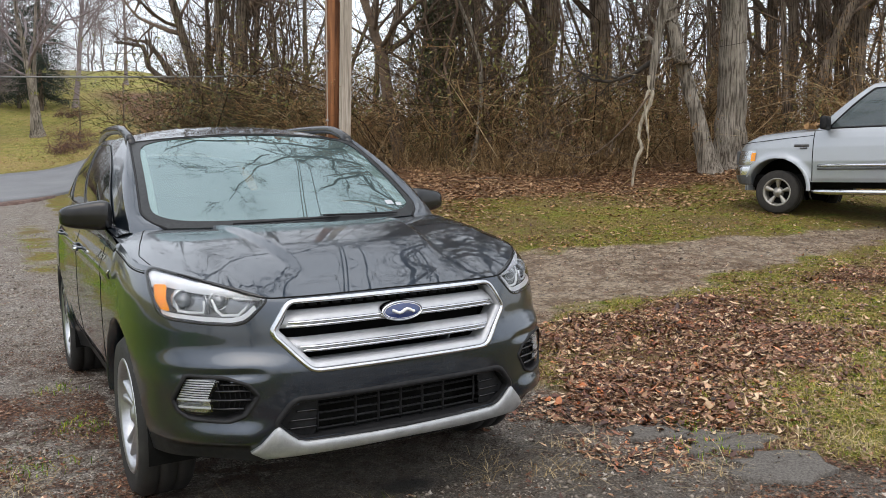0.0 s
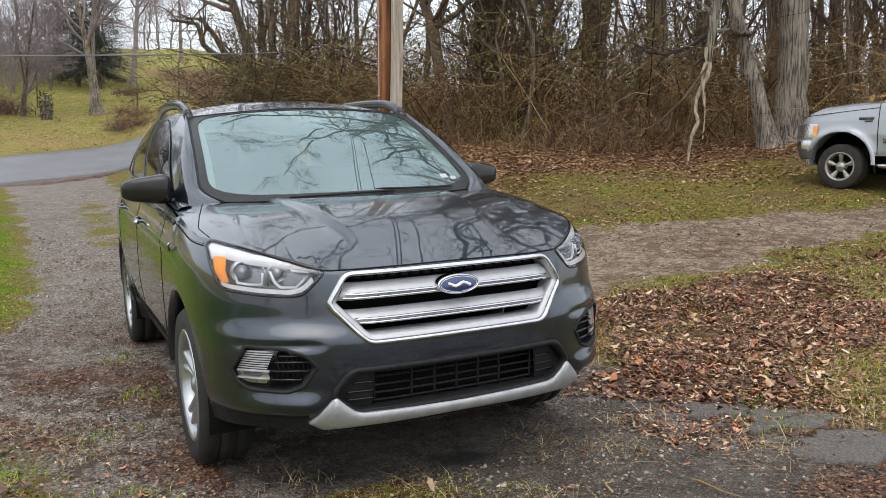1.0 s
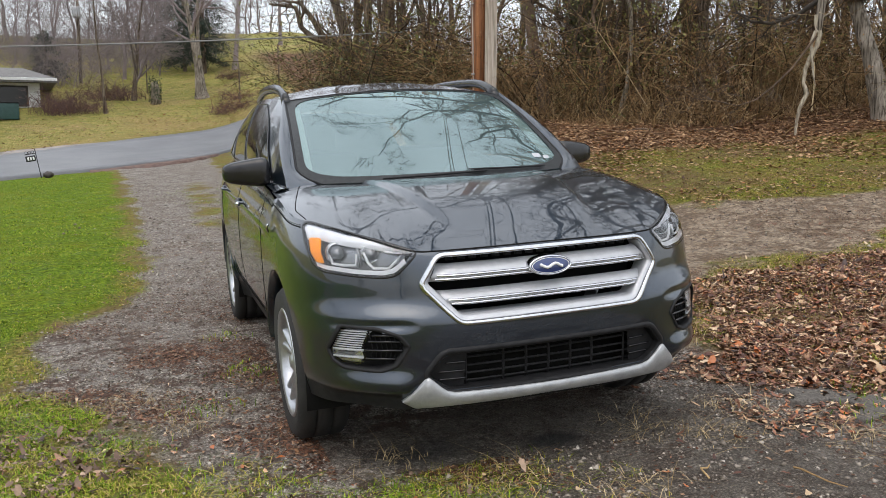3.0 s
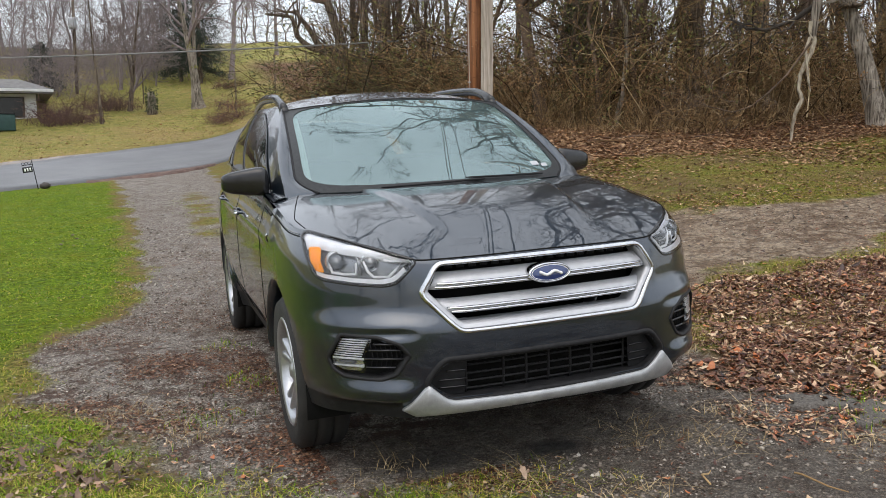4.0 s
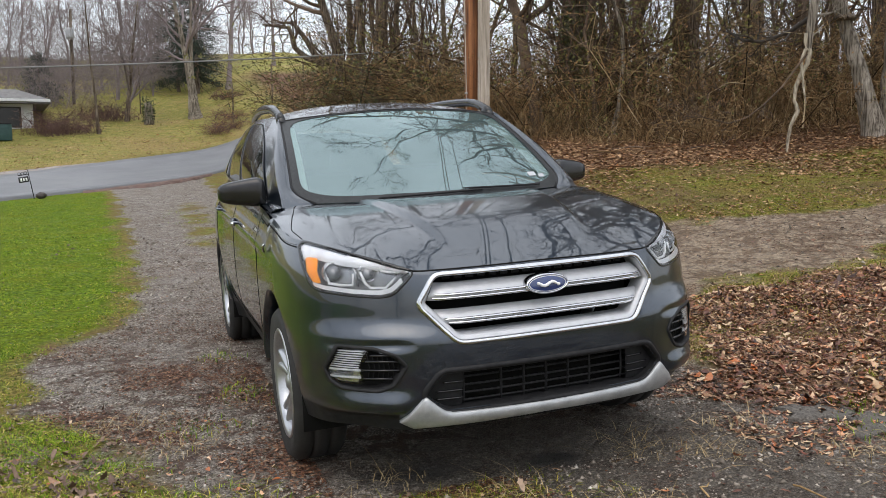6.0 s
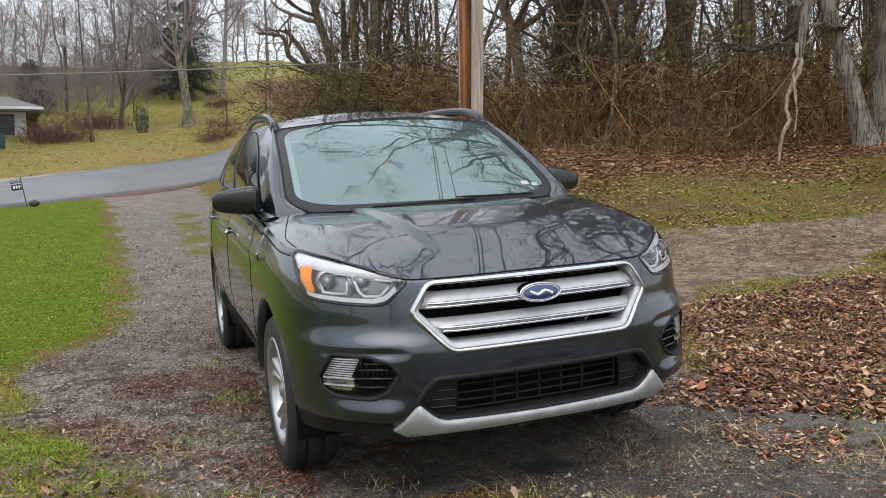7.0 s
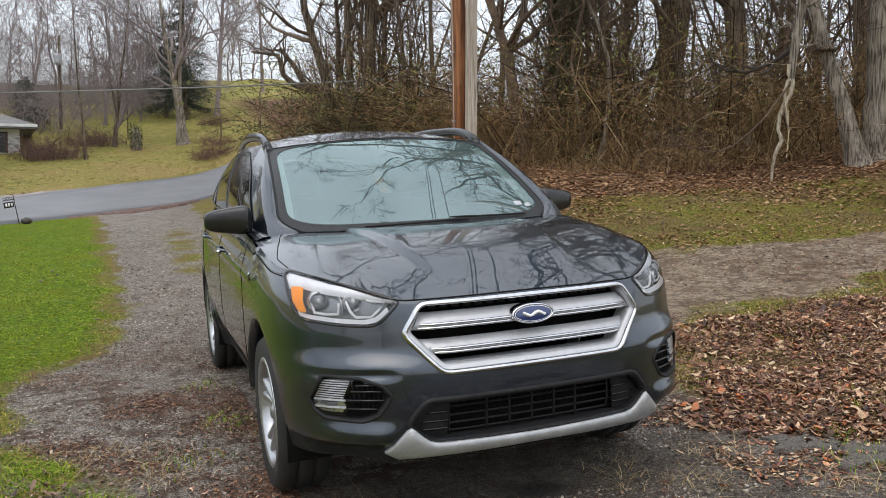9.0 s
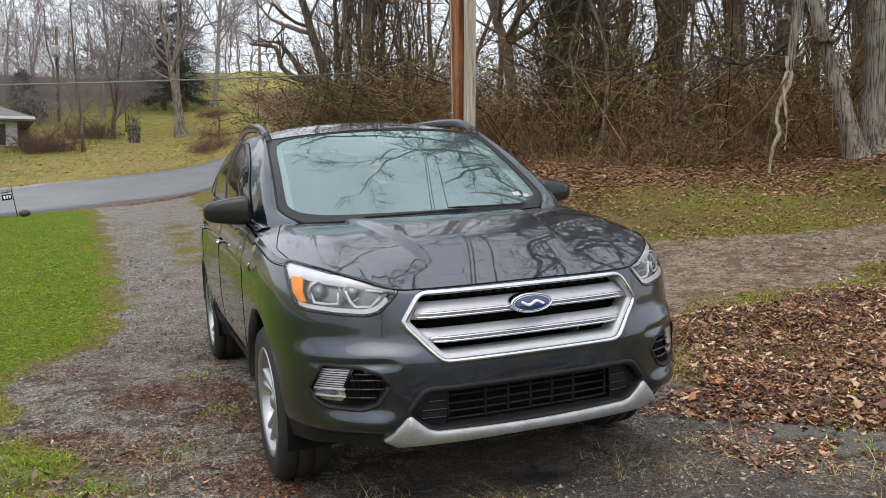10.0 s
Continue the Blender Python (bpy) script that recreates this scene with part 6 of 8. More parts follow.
# bracket fungus
bx, by, bz = TRUNKS["lean"][2][:3]
pts = lathe_bm([(0.001, 0.05), (0.12, 0.045), (0.2, 0.01), (0.19, -0.03), (0.001, -0.05)], 20)
pts = np.stack([pts[..., 1], pts[..., 2], pts[..., 0]], -1) + np.array([bx - 0.08, by - 0.12, bz - 0.02]) - np.array([TRUNKS["lean"][0][0], TRUNKS["lean"][0][1], gz(*TRUNKS["lean"][0][:2])])
grid_piece("bracket_fungus", pts, BARK, lean_tree, "brown bracket fungus", True)

WOOD_LABEL = "tall bare brown winter tree of the wood"
kinds = [template_tree(100 + i, h, r, [14, 6, 4], s, c, "tree", WOOD_LABEL) for i, (h, r, s, c) in enumerate(((17, 0.12, 0.12, 4.6), (19, 0.15, 0.15, 5.2), (15, 0.09, 0.10, 4.0), (18, 0.125, 0.16, 4.2), (14, 0.075, 0.10, 3.6)))]
slim = [template_tree(140 + i, h, r, [12, 5, 3], 0.12, 1.9, "sapling", "thin bare sapling in the undergrowth", 0.9, TWIG, TWIG, "saplings of the wood") for i, (h, r) in enumerate(((7.5, 0.045), (6.0, 0.035), (9.0, 0.06), (5.0, 0.03)))]
EYE = np.array([-1.46, -2.8])


def polar(az, d):
    return EYE[0] + d * math.sin(radians(az)), EYE[1] + d * math.cos(radians(az))


def wood_edge(az):
    return float(np.interp(az, [11, 15, 22, 30, 40, 48, 56, 66], [27, 25, 21.5, 18.8, 19.0, 21.2, 20.6, 19]))


def scatter(rng, things, spots, smin, smax, sink=0.05):
    """Places the things and copies of them, each thing itself at the first spot of its turn."""
    for i, (x, y) in enumerate(spots):
        src = things[i % len(things)]
        s = rng.uniform(smin, smax)
        m = pose(x, y, gz(x, y) - sink, rng.normal(0, 1.5), rng.normal(0, 1.5), rng.uniform(0, 360)) @ Matrix.Diagonal((s, s, s * rng.uniform(0.9, 1.1), 1))
        if i < len(things):
            src.matrix_basis = m
        else:
            o = copy_thing(src, Matrix())
            o.matrix_basis = m


rng = np.random.default_rng(21)
spots = []
for i in range(62):
    az = rng.uniform(13, 66)
    if 22.6 < az < 27.4:
        az += 6.0
    spots.append(polar(az, wood_edge(az) + 1.5 + 26 * rng.uniform(0, 1) ** 1.3))
scatter(rng, kinds, spots, 0.8, 1.15)
spots = []
for i in range(100):
    az = rng.uniform(12.5, 66)
    if 22.6 < az < 27.4:
        az += 6.0
    spots.append(polar(az, wood_edge(az) + 0.5 + 9 * rng.uniform(0, 1)))
scatter(rng, slim, spots, 0.7, 1.2)
TWIG_R[0] = 0.012
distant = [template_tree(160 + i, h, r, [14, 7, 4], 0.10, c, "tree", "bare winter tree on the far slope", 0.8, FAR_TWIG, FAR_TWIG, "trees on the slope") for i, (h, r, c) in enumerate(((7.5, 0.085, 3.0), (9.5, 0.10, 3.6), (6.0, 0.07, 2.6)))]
TWIG_R[0] = 0.0055
# the far slope and skyline, and unseen trees added behind the viewer
spots = []
for i in range(48):
    az = rng.uniform(-15, 1.5)
    spots.append(polar(az, rng.uniform(60, 92)))
spots += [polar(rng.uniform(1.5, 14), rng.uniform(84, 98)) for _ in range(16)]
spots += [(-10.5, 50), (-6.5, 54), (-3.5, 55), (-2.6, 50.5), (-0.6, 52)]
for az in (95, 118, 140, 165, 195, 222, 250, 280):
    spots.append(polar(az, rng.uniform(16, 26)))
scatter(np.random.default_rng(22), distant, spots, 0.7, 1.1)


def thicket(seed, name, stems, wide, deep, tall, leaves, leaf_mat, mat, label, group, leaf=0.05, twigs=3):
    """A tangle of arching stems with side twigs and a few leaves left on."""
    rng = np.random.default_rng(seed)
    out, tips = [], []
    for _ in range(stems):
        x, y = rng.normal(0, wide / 2.2), rng.normal(0, deep / 2.2)
        h = tall * rng.uniform(0.35, 1.0)
        d = np.array([rng.normal(0, 0.48), rng.normal(0, 0.48), 1.0])
        p, pts = np.array([x, y, -0.05]), []
        pts.append(p)
        for k in range(4):
            d = d + np.array([rng.normal(0, 0.38), rng.normal(0, 0.38), -0.16 * k])
            d /= np.linalg.norm(d)
            p = p + d * h / 4
            pts.append(p)
        r = rng.uniform(0.003, 0.008) if rng.uniform() > 0.14 else rng.uniform(0.011, 0.022)
        out.append(tube_arrays(np.array(pts), r * np.array([1, 0.85, 0.65, 0.45, 0.25]), 3))
        for _ in range(twigs):
            k = rng.integers(1, 4)
            q = pts[k] + (pts[k + 1] - pts[k]) * rng.uniform(0, 1)
            dd = rng.normal(0, 1, 3)
            dd[2] = abs(dd[2]) * 0.6
            dd /= np.linalg.norm(dd)
            e = q + dd * h * rng.uniform(0.12, 0.30)
            out.append(tube_arrays(np.array([q, (q + e) / 2 + rng.normal(0, 0.03, 3), e]), r * np.array([0.5, 0.4, 0.2]), 3))
            tips += [e, (q + e) / 2]
    ob = thing(name, label, "bush", None, group)
    tagged(piece("stem_tangle", np_mesh("stem_tangle", *merge(out)), mat, ob), kind="stuff")
    if leaves:
        tips = np.array(tips)
        c = tips[rng.integers(0, len(tips), leaves)] + rng.normal(0, 0.05, (leaves, 3))
        tagged(piece("foliage", np_mesh("foliage", *leaf_quads(rng, c, leaf)), leaf_mat, ob), kind="stuff")
    return ob


brush = [thicket(200 + i, "thicket", 70, 2.0, 1.3, t, lv, lm, BRUSH, "tangled brown leafless thicket at the wood's edge", "thickets", 0.05, 5) for i, (t, lv, lm) in enumerate(((3.6, 1300, DRY_LEAF), (2.8, 1200, DRY_LEAF), (4.6, 1300, OLIVE_LEAF), (2.2, 1000, DRY_LEAF), (5.4, 1500, DRY_LEAF)))]
rng = np.random.default_rng(31)
spots = []
for i in range(88):
    az = 13 + 53 * (i + rng.uniform(0, 1)) / 88
    spots.append(polar(az, wood_edge(az) - 0.3 + (i % 3) * 1.9 + rng.uniform(0, 1.2) + 0.8 * (43 < az < 50)))
scatter(rng, brush, spots, 0.50, 1.30)
stalks = [thicket(250 + i, "dry_stalk_patch", 70, 1.8, 0.8, 1.25, 60, DRY_LEAF, BRUSH, "dry brown weed stalks before the thicket", "dry stalk patches", 0.05, 1) for i in range(2)]
spots = []
for i in range(22):
    az = 21 + 34 * (i + rng.uniform(0, 1)) / 22
    spots.append(polar(az, wood_edge(az) - 0.9 + rng.uniform(-0.2, 0.5)))
scatter(rng, stalks, spots, 0.6, 1.15)
# leafy thicket where the wood meets the road
privet = [thicket(220 + i, "thicket", 85, 2.2, 1.8, 4.2, 1200, IVY_LEAF, DARK_BRUSH, "dense olive-leaved thicket by the end of the wood", "leafy thickets", 0.07) for i in range(2)]
scatter(rng, privet, [polar(a, d) for a, d in ((13.6, 26.5), (14.4, 25), (15.6, 24.5), (17.6, 24), (13.2, 29), (16.5, 27), (20, 23))], 0.85, 1.15)
leggy = [thicket(225 + i, "thicket", 80, 2.6, 2.0, 7.0, 1200, OLIVE_LEAF, DARK_BRUSH, "tall sparse olive-leaved thicket by the end of the wood", "leafy thickets", 0.09, 4) for i in range(2)]
scatter(rng, leggy, [polar(a, d) for a, d in ((14.9, 28.0), (13.8, 28.5), (14.6, 27), (15.8, 26.5), (17.4, 26), (19.0, 25), (13.4, 31), (21, 24), (28.5, 20.5), (30.5, 20.2), (34, 20.5), (38.5, 20.8))], 0.75, 1.1)
scatter(rng, [copy_thing(o_, Matrix()) for o_ in slim], [polar(rng.uniform(12.6, 20), rng.uniform(24.5, 31)) for _ in range(13)], 0.9, 1.5)
# scrub on the slope beyond the road, its purple-grey haze put into the colour
TWIG_R[0] = 0.012
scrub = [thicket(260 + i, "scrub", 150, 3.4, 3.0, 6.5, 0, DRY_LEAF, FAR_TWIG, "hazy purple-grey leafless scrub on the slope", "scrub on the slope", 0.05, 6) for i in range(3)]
spots = [polar(rng.uniform(-15, 0.5), rng.uniform(50, 72)) for _ in range(22)] + [polar(rng.uniform(0.5, 4.0), rng.uniform(56, 68)) for _ in range(6)]
scatter(rng, scrub, spots, 0.6, 1.1)
TWIG_R[0] = 0.0055
# shrubs beyond the road
shrubs = [thicket(230 + i, "shrub", 150, 1.8, 1.4, 1.7, 200, DRY_LEAF, SHRUB_RED, "purple-brown leafless shrub beside the white house", "shrubs by the house", 0.05) for i in range(2)]
scatter(rng, shrubs, [(-5.0, 38.8), (-3.4, 42.8), (-2.9, 43.2), (-4.6, 39.6), (-4.9, 39.3), (-4.4, 39.0), (-3.1, 42.6)], 0.85, 1.1)
dead = [thicket(240, "dry_clump", 200, 1.3, 1.0, 1.25, 700, DRY_LEAF, SHRUB_RED, "dry tan clump of dead stalks on the grass", "dry clumps", 0.06)]
scatter(rng, dead, [(1.95, 36.6), (2.5, 37.2), (3.4, 46.2), (2.9, 39.5)], 0.75, 1.0)


def spruce(seed, height, wide, label, low=0.10):
    rng = np.random.default_rng(seed)
    t = thing("spruce", label, "tree")
    v, f = tube_arrays(np.array([(0, 0, -0.2), (0.05, 0, height * 0.5), (0, 0, height)]), [height * 0.018, height * 0.011, 0.02], 8)
    piece("trunk", np_mesh("trunk", v, f), BARK, t)
    c = []
    for k in range(int(height * 16)):
        z = height * (low + (0.98 - low) * rng.uniform(0, 1))
        reach = wide * (1 - z / height) ** 0.8 * rng.uniform(0.75, 1.1) + 0.15
        a = rng.uniform(0, 2 * np.pi)
        m = max(20, int(reach * 150))
        s = rng.uniform(0.1, 1, m)
        off = rng.normal(0, 0.10, (m, 3)) * (0.4 + s[:, None] * 0.8)
        c.append(np.stack([np.cos(a) * s * reach, np.sin(a) * s * reach, z - 0.30 * reach * s ** 1.6 + 0 * s], 1) + off - np.array([0, 0, 0.08]))
    c = np.concatenate(c)
    piece("crown", np_mesh("crown", *leaf_quads(rng, c, 0.085)), NEEDLES, t)
    return t


for i, (x, y, h, w) in enumerate(((2.0, 51.2, 9.5, 2.3), (-6.6, 49.0, 3.0, 1.9), (-9.7, 34.6, 15.0, 3.6), (1.0, 53.5, 7.0, 1.8))):
    s_ = spruce(300 + i, h, w, "dark green spruce beyond the road", 0.34 if i == 2 else 0.10)
    s_.matrix_basis = pose(x, y, gz(x, y))

# ------------------------------------------------------------------ the silver pickup by the wood
PK = pose(9.56, 6.70, 0.93, 0, 0, 197)
pickup = thing("pickup_truck", "old silver pickup truck parked on the grass by the wood", "pickup truck", PK)
PK_GLASS = glass("green_tinted_glass", (0.45, 0.52, 0.52), 0.35, (0.16, 0.20, 0.21), 1.6)
PK_TRIM = plain("grey_bumper_plastic", (0.05, 0.05, 0.052), (0.10, 0.10, 0.104), 12, 0.6, 0, 0.1)
NP = 4.0


def pk_top(y):
    return np.interp(y, [0.0, 0.1, 0.4, 0.9, 1.45, 1.6, 3.3, 5.7], [1.02, 1.07, 1.14, 1.19, 1.235, 1.25, 1.27, 1.27])


def pk_w(z, y):
    w = np.interp(z, [0.45, 0.55, 0.8, 1.0, 1.12, 1.2, 1.27], [0.93, 0.965, 0.985, 0.975, 0.955, 0.93, 0.90])
    flare = 0.035 * np.exp(-((np.hypot(y - 0.85, z - 0.40) - 0.46) / 0.05) ** 2)
    return w + flare


def pk_front(z):
    return np.interp(z, [0.4, 0.62, 0.7, 0.9, 1.02, 1.1], [0.10, 0.03, 0.07, 0.10, 0.13, 0.2])


def pk_skin(sign):
    a = np.linspace(0, np.pi / 2, 40)
    ys = np.linspace(1.0, 5.6, 170)[1:]
    nv = 48
    e = 2 / NP
    P = np.zeros((len(a) + len(ys), nv, 3))
    for i in range(len(P)):
        yg = 0.1 + 0.9 * (1 - np.cos(a[i]) ** e) if i < len(a) else ys[i - len(a)]
        z = 0.50 + (pk_top(yg) - 0.50) * np.linspace(0, 1, nv)
        if i < len(a):
            y0 = pk_front(z)
            P[i] = np.stack([pk_w(z, yg) * np.sin(a[i]) ** e, y0 + (1.0 - y0) * (1 - np.cos(a[i]) ** e), z], 1)
        else:
            P[i] = np.stack([pk_w(z, yg), np.full(nv, yg), z], 1)
    for cy in (0.85, 4.45):
        dy, dz = P[..., 1] - cy, P[..., 2] - 0.40
        r = np.hypot(dy, dz)
        k = np.where((np.abs(r - 0.45) < 0.016) & (P[..., 0] > 0.7), 0.45 / np.maximum(r, 1e-6), 1)
        P[..., 1], P[..., 2] = cy + dy * k, 0.40 + dz * k
    f = grid_faces(*P.shape[:2])
    c = P.reshape(-1, 3)[f].mean(1)
    gone = np.zeros(len(f), bool)
    for cy in (0.85, 4.45):
        gone |= (np.hypot(c[:, 1] - cy, c[:, 2] - 0.40) < 0.45) & (c[:, 0] > 0.6)
    flat = P.reshape(-1, 3) * np.array([sign, 1, 1])
    if sign < 0:
        f = f[:, ::-1]
    for name, keep in (("front_fender", c[:, 1] < 1.36), ("door", (c[:, 1] >= 1.36) & (c[:, 1] < 2.75)), ("rear_cab_side", (c[:, 1] >= 2.75) & (c[:, 1] < 3.35)), ("bed_side", c[:, 1] >= 3.35)):
        used, idx = np.unique(f[keep & ~gone], return_inverse=True)
        piece(name, np_mesh(name, flat[used], idx.reshape(-1, 4)), SILVER_PAINT, pickup)
    for cy in (0.85, 4.45):
        th = np.linspace(-0.05, np.pi + 0.05, 48)
        rows = []
        for d, o in ((0.05, 0.0), (0.035, 0.022), (0.0, 0.026), (-0.006, 0.01), (0.0, -0.25)):
            yy, zz = cy + (0.45 + d) * np.cos(th), 0.40 + (0.45 + d) * np.sin(th)
            rows.append(np.stack([sign * (np.interp(yy, [0.35, 0.7, 1, 5], [0.90, 0.965, 0.985, 0.985]) - 0.03 * smooth(0.8, 1.0, zz) + o), yy, zz], 1))
        grid_piece("wheel_arch_flare", np.array(rows).transpose(1, 0, 2), SILVER_PAINT, pickup)
        grid_piece("wheel_housing", np.array([np.stack([np.full(48, sign * xx), cy + 0.46 * np.cos(th), 0.40 + 0.46 * np.sin(th)], 1) for xx in (0.95, 0.35)]).transpose(1, 0, 2), DARK_VOID, pickup)
        grid_piece("wheel_well_back", np.array([np.stack([np.full(48, sign * 0.36), cy + r_ * np.cos(th), 0.40 + r_ * np.sin(th)], 1) for r_ in (0.47, 0.24, 0.01)]).transpose(1, 0, 2), DARK_VOID, pickup)
        wheel_parts(pickup, sign * 0.83, cy, 0.352, sign, 0.322, 0.24, 0.195, TYRE_WORN, ALLOY_DULL, 5, False)
    for ys_ in (1.36, 2.75, 3.35):
        zz = np.linspace(0.52, float(pk_top(ys_)), 16)
        tube("door_gap", np.stack([sign * (pk_w(zz, ys_) + 0.001), np.full(16, ys_), zz], 1), 0.006, DARK_VOID, pickup, 5)
    tube("hood_gap", [(sign * (float(pk_w(float(pk_top(y)) - 0.06, y)) + 0.001), y, float(pk_top(y)) - 0.06) for y in np.linspace(0.30, 1.36, 16)], 0.005, DARK_VOID, pickup, 5)
    tube("side_moulding", [(sign * (float(pk_w(0.735, y)) + 0.006), y, 0.735) for y in np.linspace(1.44, 3.3, 14)], 0.022, CHROME, pickup, 6)
    tube("moulding_line", [(sign * (float(pk_w(0.70, y)) + 0.004), y, 0.69) for y in np.linspace(1.44, 3.3, 14)], 0.016, PK_TRIM, pickup, 6)
    tube("running_board", [(sign * 0.93, 1.33, 0.38), (sign * 1.0, 1.44, 0.365), (sign * 1.02, 1.6, 0.36), (sign * 1.02, 3.2, 0.36)], [0.03, 0.05, 0.055, 0.055], CHROME, pickup, 10, squash=0.7)
    tube("door_handle", [(sign * 1.0, 2.55, 1.06), (sign * 1.012, 2.60, 1.06), (sign * 1.0, 2.68, 1.06)], 0.026, CHROME, pickup, 8)
    # lamp and bumper corner
    ah = np.linspace(0.62, 1.28, 12)
    rows = []
    for z in np.linspace(0.76, 0.97, 6):
        y0 = float(pk_front(z))
        rows.append([(sign * (float(pk_w(z, 0.2)) * math.sin(q) ** e + 0.004), y0 + (1 - y0) * (1 - math.cos(q) ** e) - 0.006, z) for q in ah])
    lamp = grid_piece("headlamp", np.array(rows), LAMP_SILVER, pickup)
    rows = []
    for z in np.linspace(0.81, 0.935, 6):
        y0 = float(pk_front(z))
        rows.append([(sign * (float(pk_w(z, 0.2)) * math.sin(q) ** e + 0.012), y0 + (1 - y0) * (1 - math.cos(q) ** e) - 0.006, z) for q in np.linspace(1.20, 1.30, 8)])
    grid_piece("amber_lens", np.array(rows), AMBER, lamp, "amber corner lens")
    # badge bars on the fender
    for k, (w_, z_) in enumerate(((0.20, 1.025), (0.10, 0.985))):
        yy = np.linspace(1.10, 1.10 + w_, 5) + (0.08 if k else 0)
        tube("fender_badge", np.stack([sign * (pk_w(np.full(5, z_), yy) + 0.004), yy, np.full(5, z_)], 1), 0.02 if k == 0 else 0.014, PK_TRIM, pickup, 5)
    # cab side
    def side(k, t):
        lo = np.array([0.90, 1.38 + 1.99 * k, float(pk_top(1.6)) - 0.005])
        hi = np.array([0.70, 2.06 + 1.20 * k, 1.885 - 0.02 * (2 * k - 0.8) ** 2])
        p = lo * (1 - t) + hi * t
        return (p + np.array([0.03, 0, 0.03]) * math.sin(math.pi * t)) * np.array([sign, 1, 1])
    grid_piece("cab_side", np.array([[side(k, t) for t in np.linspace(0, 1, 12)] for k in np.linspace(0, 1, 30)]), SILVER_PAINT, pickup)
    for nm, k0, k1 in (("door_pane", 0.07, 0.64), ("rear_pane", 0.70, 0.94)):
        g = np.array([[side(k0 + (0.03 * t if nm == "door_pane" else 0) + (k1 - k0 - 0.03 * t) * q, t) + np.array([sign * 0.006, 0, 0]) for q in np.linspace(0, 1, 16)] for t in np.linspace(0.03, 0.86, 10)])
        p_ = grid_piece(nm, g, PK_GLASS, pickup, "", False, (sign, 0, 0))
        tube("pane_seal", np.concatenate([g[0], g[:, -1], g[-1][::-1], g[::-1, 0]]), 0.012, BLACK_PLASTIC, p_, 5)
    # dark sheet stands in for the unlit cab behind the panes
    grid_piece("dark_cabin_sheet", np.array([[side(k, t) + np.array([sign * 0.003, 0, 0]) for k in np.linspace(0.07, 0.94, 20)] for t in np.linspace(0.03, 0.86, 8)]), FABRIC, pickup)
    bm = box_bm(0.20, 0.10, 0.19, (sign * 1.07, 1.55, 1.33), 0.04, 3)
    mir = part("door_mirror", bm, BLACK_PLASTIC, pickup, "black door mirror")
    tube("mirror_arm", [(sign * 0.90, 1.54, 1.26), (sign * 0.99, 1.55, 1.28), (sign * 1.05, 1.55, 1.30)], 0.035, BLACK_PLASTIC, mir, 6)


pk_skin(1)
pk_skin(-1)
# bumper
rows = []
for z, o in ((0.46, 0.06), (0.48, 0.0), (0.60, -0.03), (0.605, -0.05), (0.70, -0.06), (0.735, -0.03), (0.74, 0.05)):
    rows.append([(0.975 * math.copysign(abs(math.sin(q)) ** 0.5, q), 0.12 + 0.60 * (1 - math.cos(q) ** 0.5) + o * math.cos(q) ** 0.3, z) for q in np.linspace(-1.40, 1.40, 41)])
rows = np.array(rows)
grid_piece("front_bumper", rows[:3], PK_TRIM, pickup, "dark lower bumper")
grid_piece("bumper_bar", rows[3:], CHROME, pickup, "chrome bumper bar")
part("grille_panel", box_bm(1.25, 0.06, 0.22, (0, 0.10, 0.87), 0.02), PK_TRIM, pickup)
# bonnet
bn = np.zeros((31, 24, 3))
for i, s in enumerate(np.linspace(-1, 1, 31)):
    for j, q in enumerate(np.linspace(0, 1, 24)):
        y = 0.16 + 0.5 * abs(s) ** 6 * (1 - q) + (1.38 - 0.16 - 0.5 * abs(s) ** 6 * (1 - q) * q) * q
        bn[i, j] = (0.90 * s * (0.93 + 0.07 * q), y, float(pk_top(y)) - 0.012 + 0.13 * (1 - abs(s) ** 2.6) * smooth(0.0, 0.35, q + 0.12))
grid_piece("bonnet", bn, SILVER_PAINT, pickup)
ws = np.array([[((0.88 - 0.17 * q) * s, 1.34 + 0.72 * q + 0.10 * s * s * (1 - q) - 0.1 * (1 - q), 1.28 + 0.59 * q + 0.03 * (1 - s * s)) for q in np.linspace(0, 1, 12)] for s in np.linspace(-1, 1, 21)])
grid_piece("windscreen", ws, PK_GLASS, pickup, "", False, (0, -1, 1))
rf = np.array([[(0.71 * s, 2.04 + 1.24 * q, 1.872 + 0.045 * (1 - s * s) + 0.02 * math.sin(math.pi * q)) for q in np.linspace(0, 1, 12)] for s in np.linspace(-1, 1, 21)])
grid_piece("cab_roof", rf, SILVER_PAINT, pickup)
part("cab_back", box_bm(1.5, 0.05, 0.62, (0, 3.33, 1.54), 0.02), SILVER_PAINT, pickup)
part("bed_floor", box_bm(1.75, 2.2, 0.06, (0, 4.5, 0.80), 0.01), PK_TRIM, pickup)
part("tailgate", box_bm(1.8, 0.06, 0.72, (0, 5.6, 0.90), 0.02), SILVER_PAINT, pickup)
part("underbody", box_bm(1.5, 5.0, 0.2, (0, 2.9, 0.52), 0.03), DARK_VOID, pickup)
rng = np.random.default_rng(77)
c = np.stack([rng.uniform(0.2, 0.85, 90), 1.26 + rng.normal(0, 0.07, 90), 1.30 + np.abs(rng.normal(0, 0.025, 90))], 1)
tagged(piece("leaf_drift", np_mesh("leaf_drift", *leaf_quads(rng, c, 0.10)), DRY_LEAF, pickup, "dry leaves caught below the windscreen"), kind="stuff")

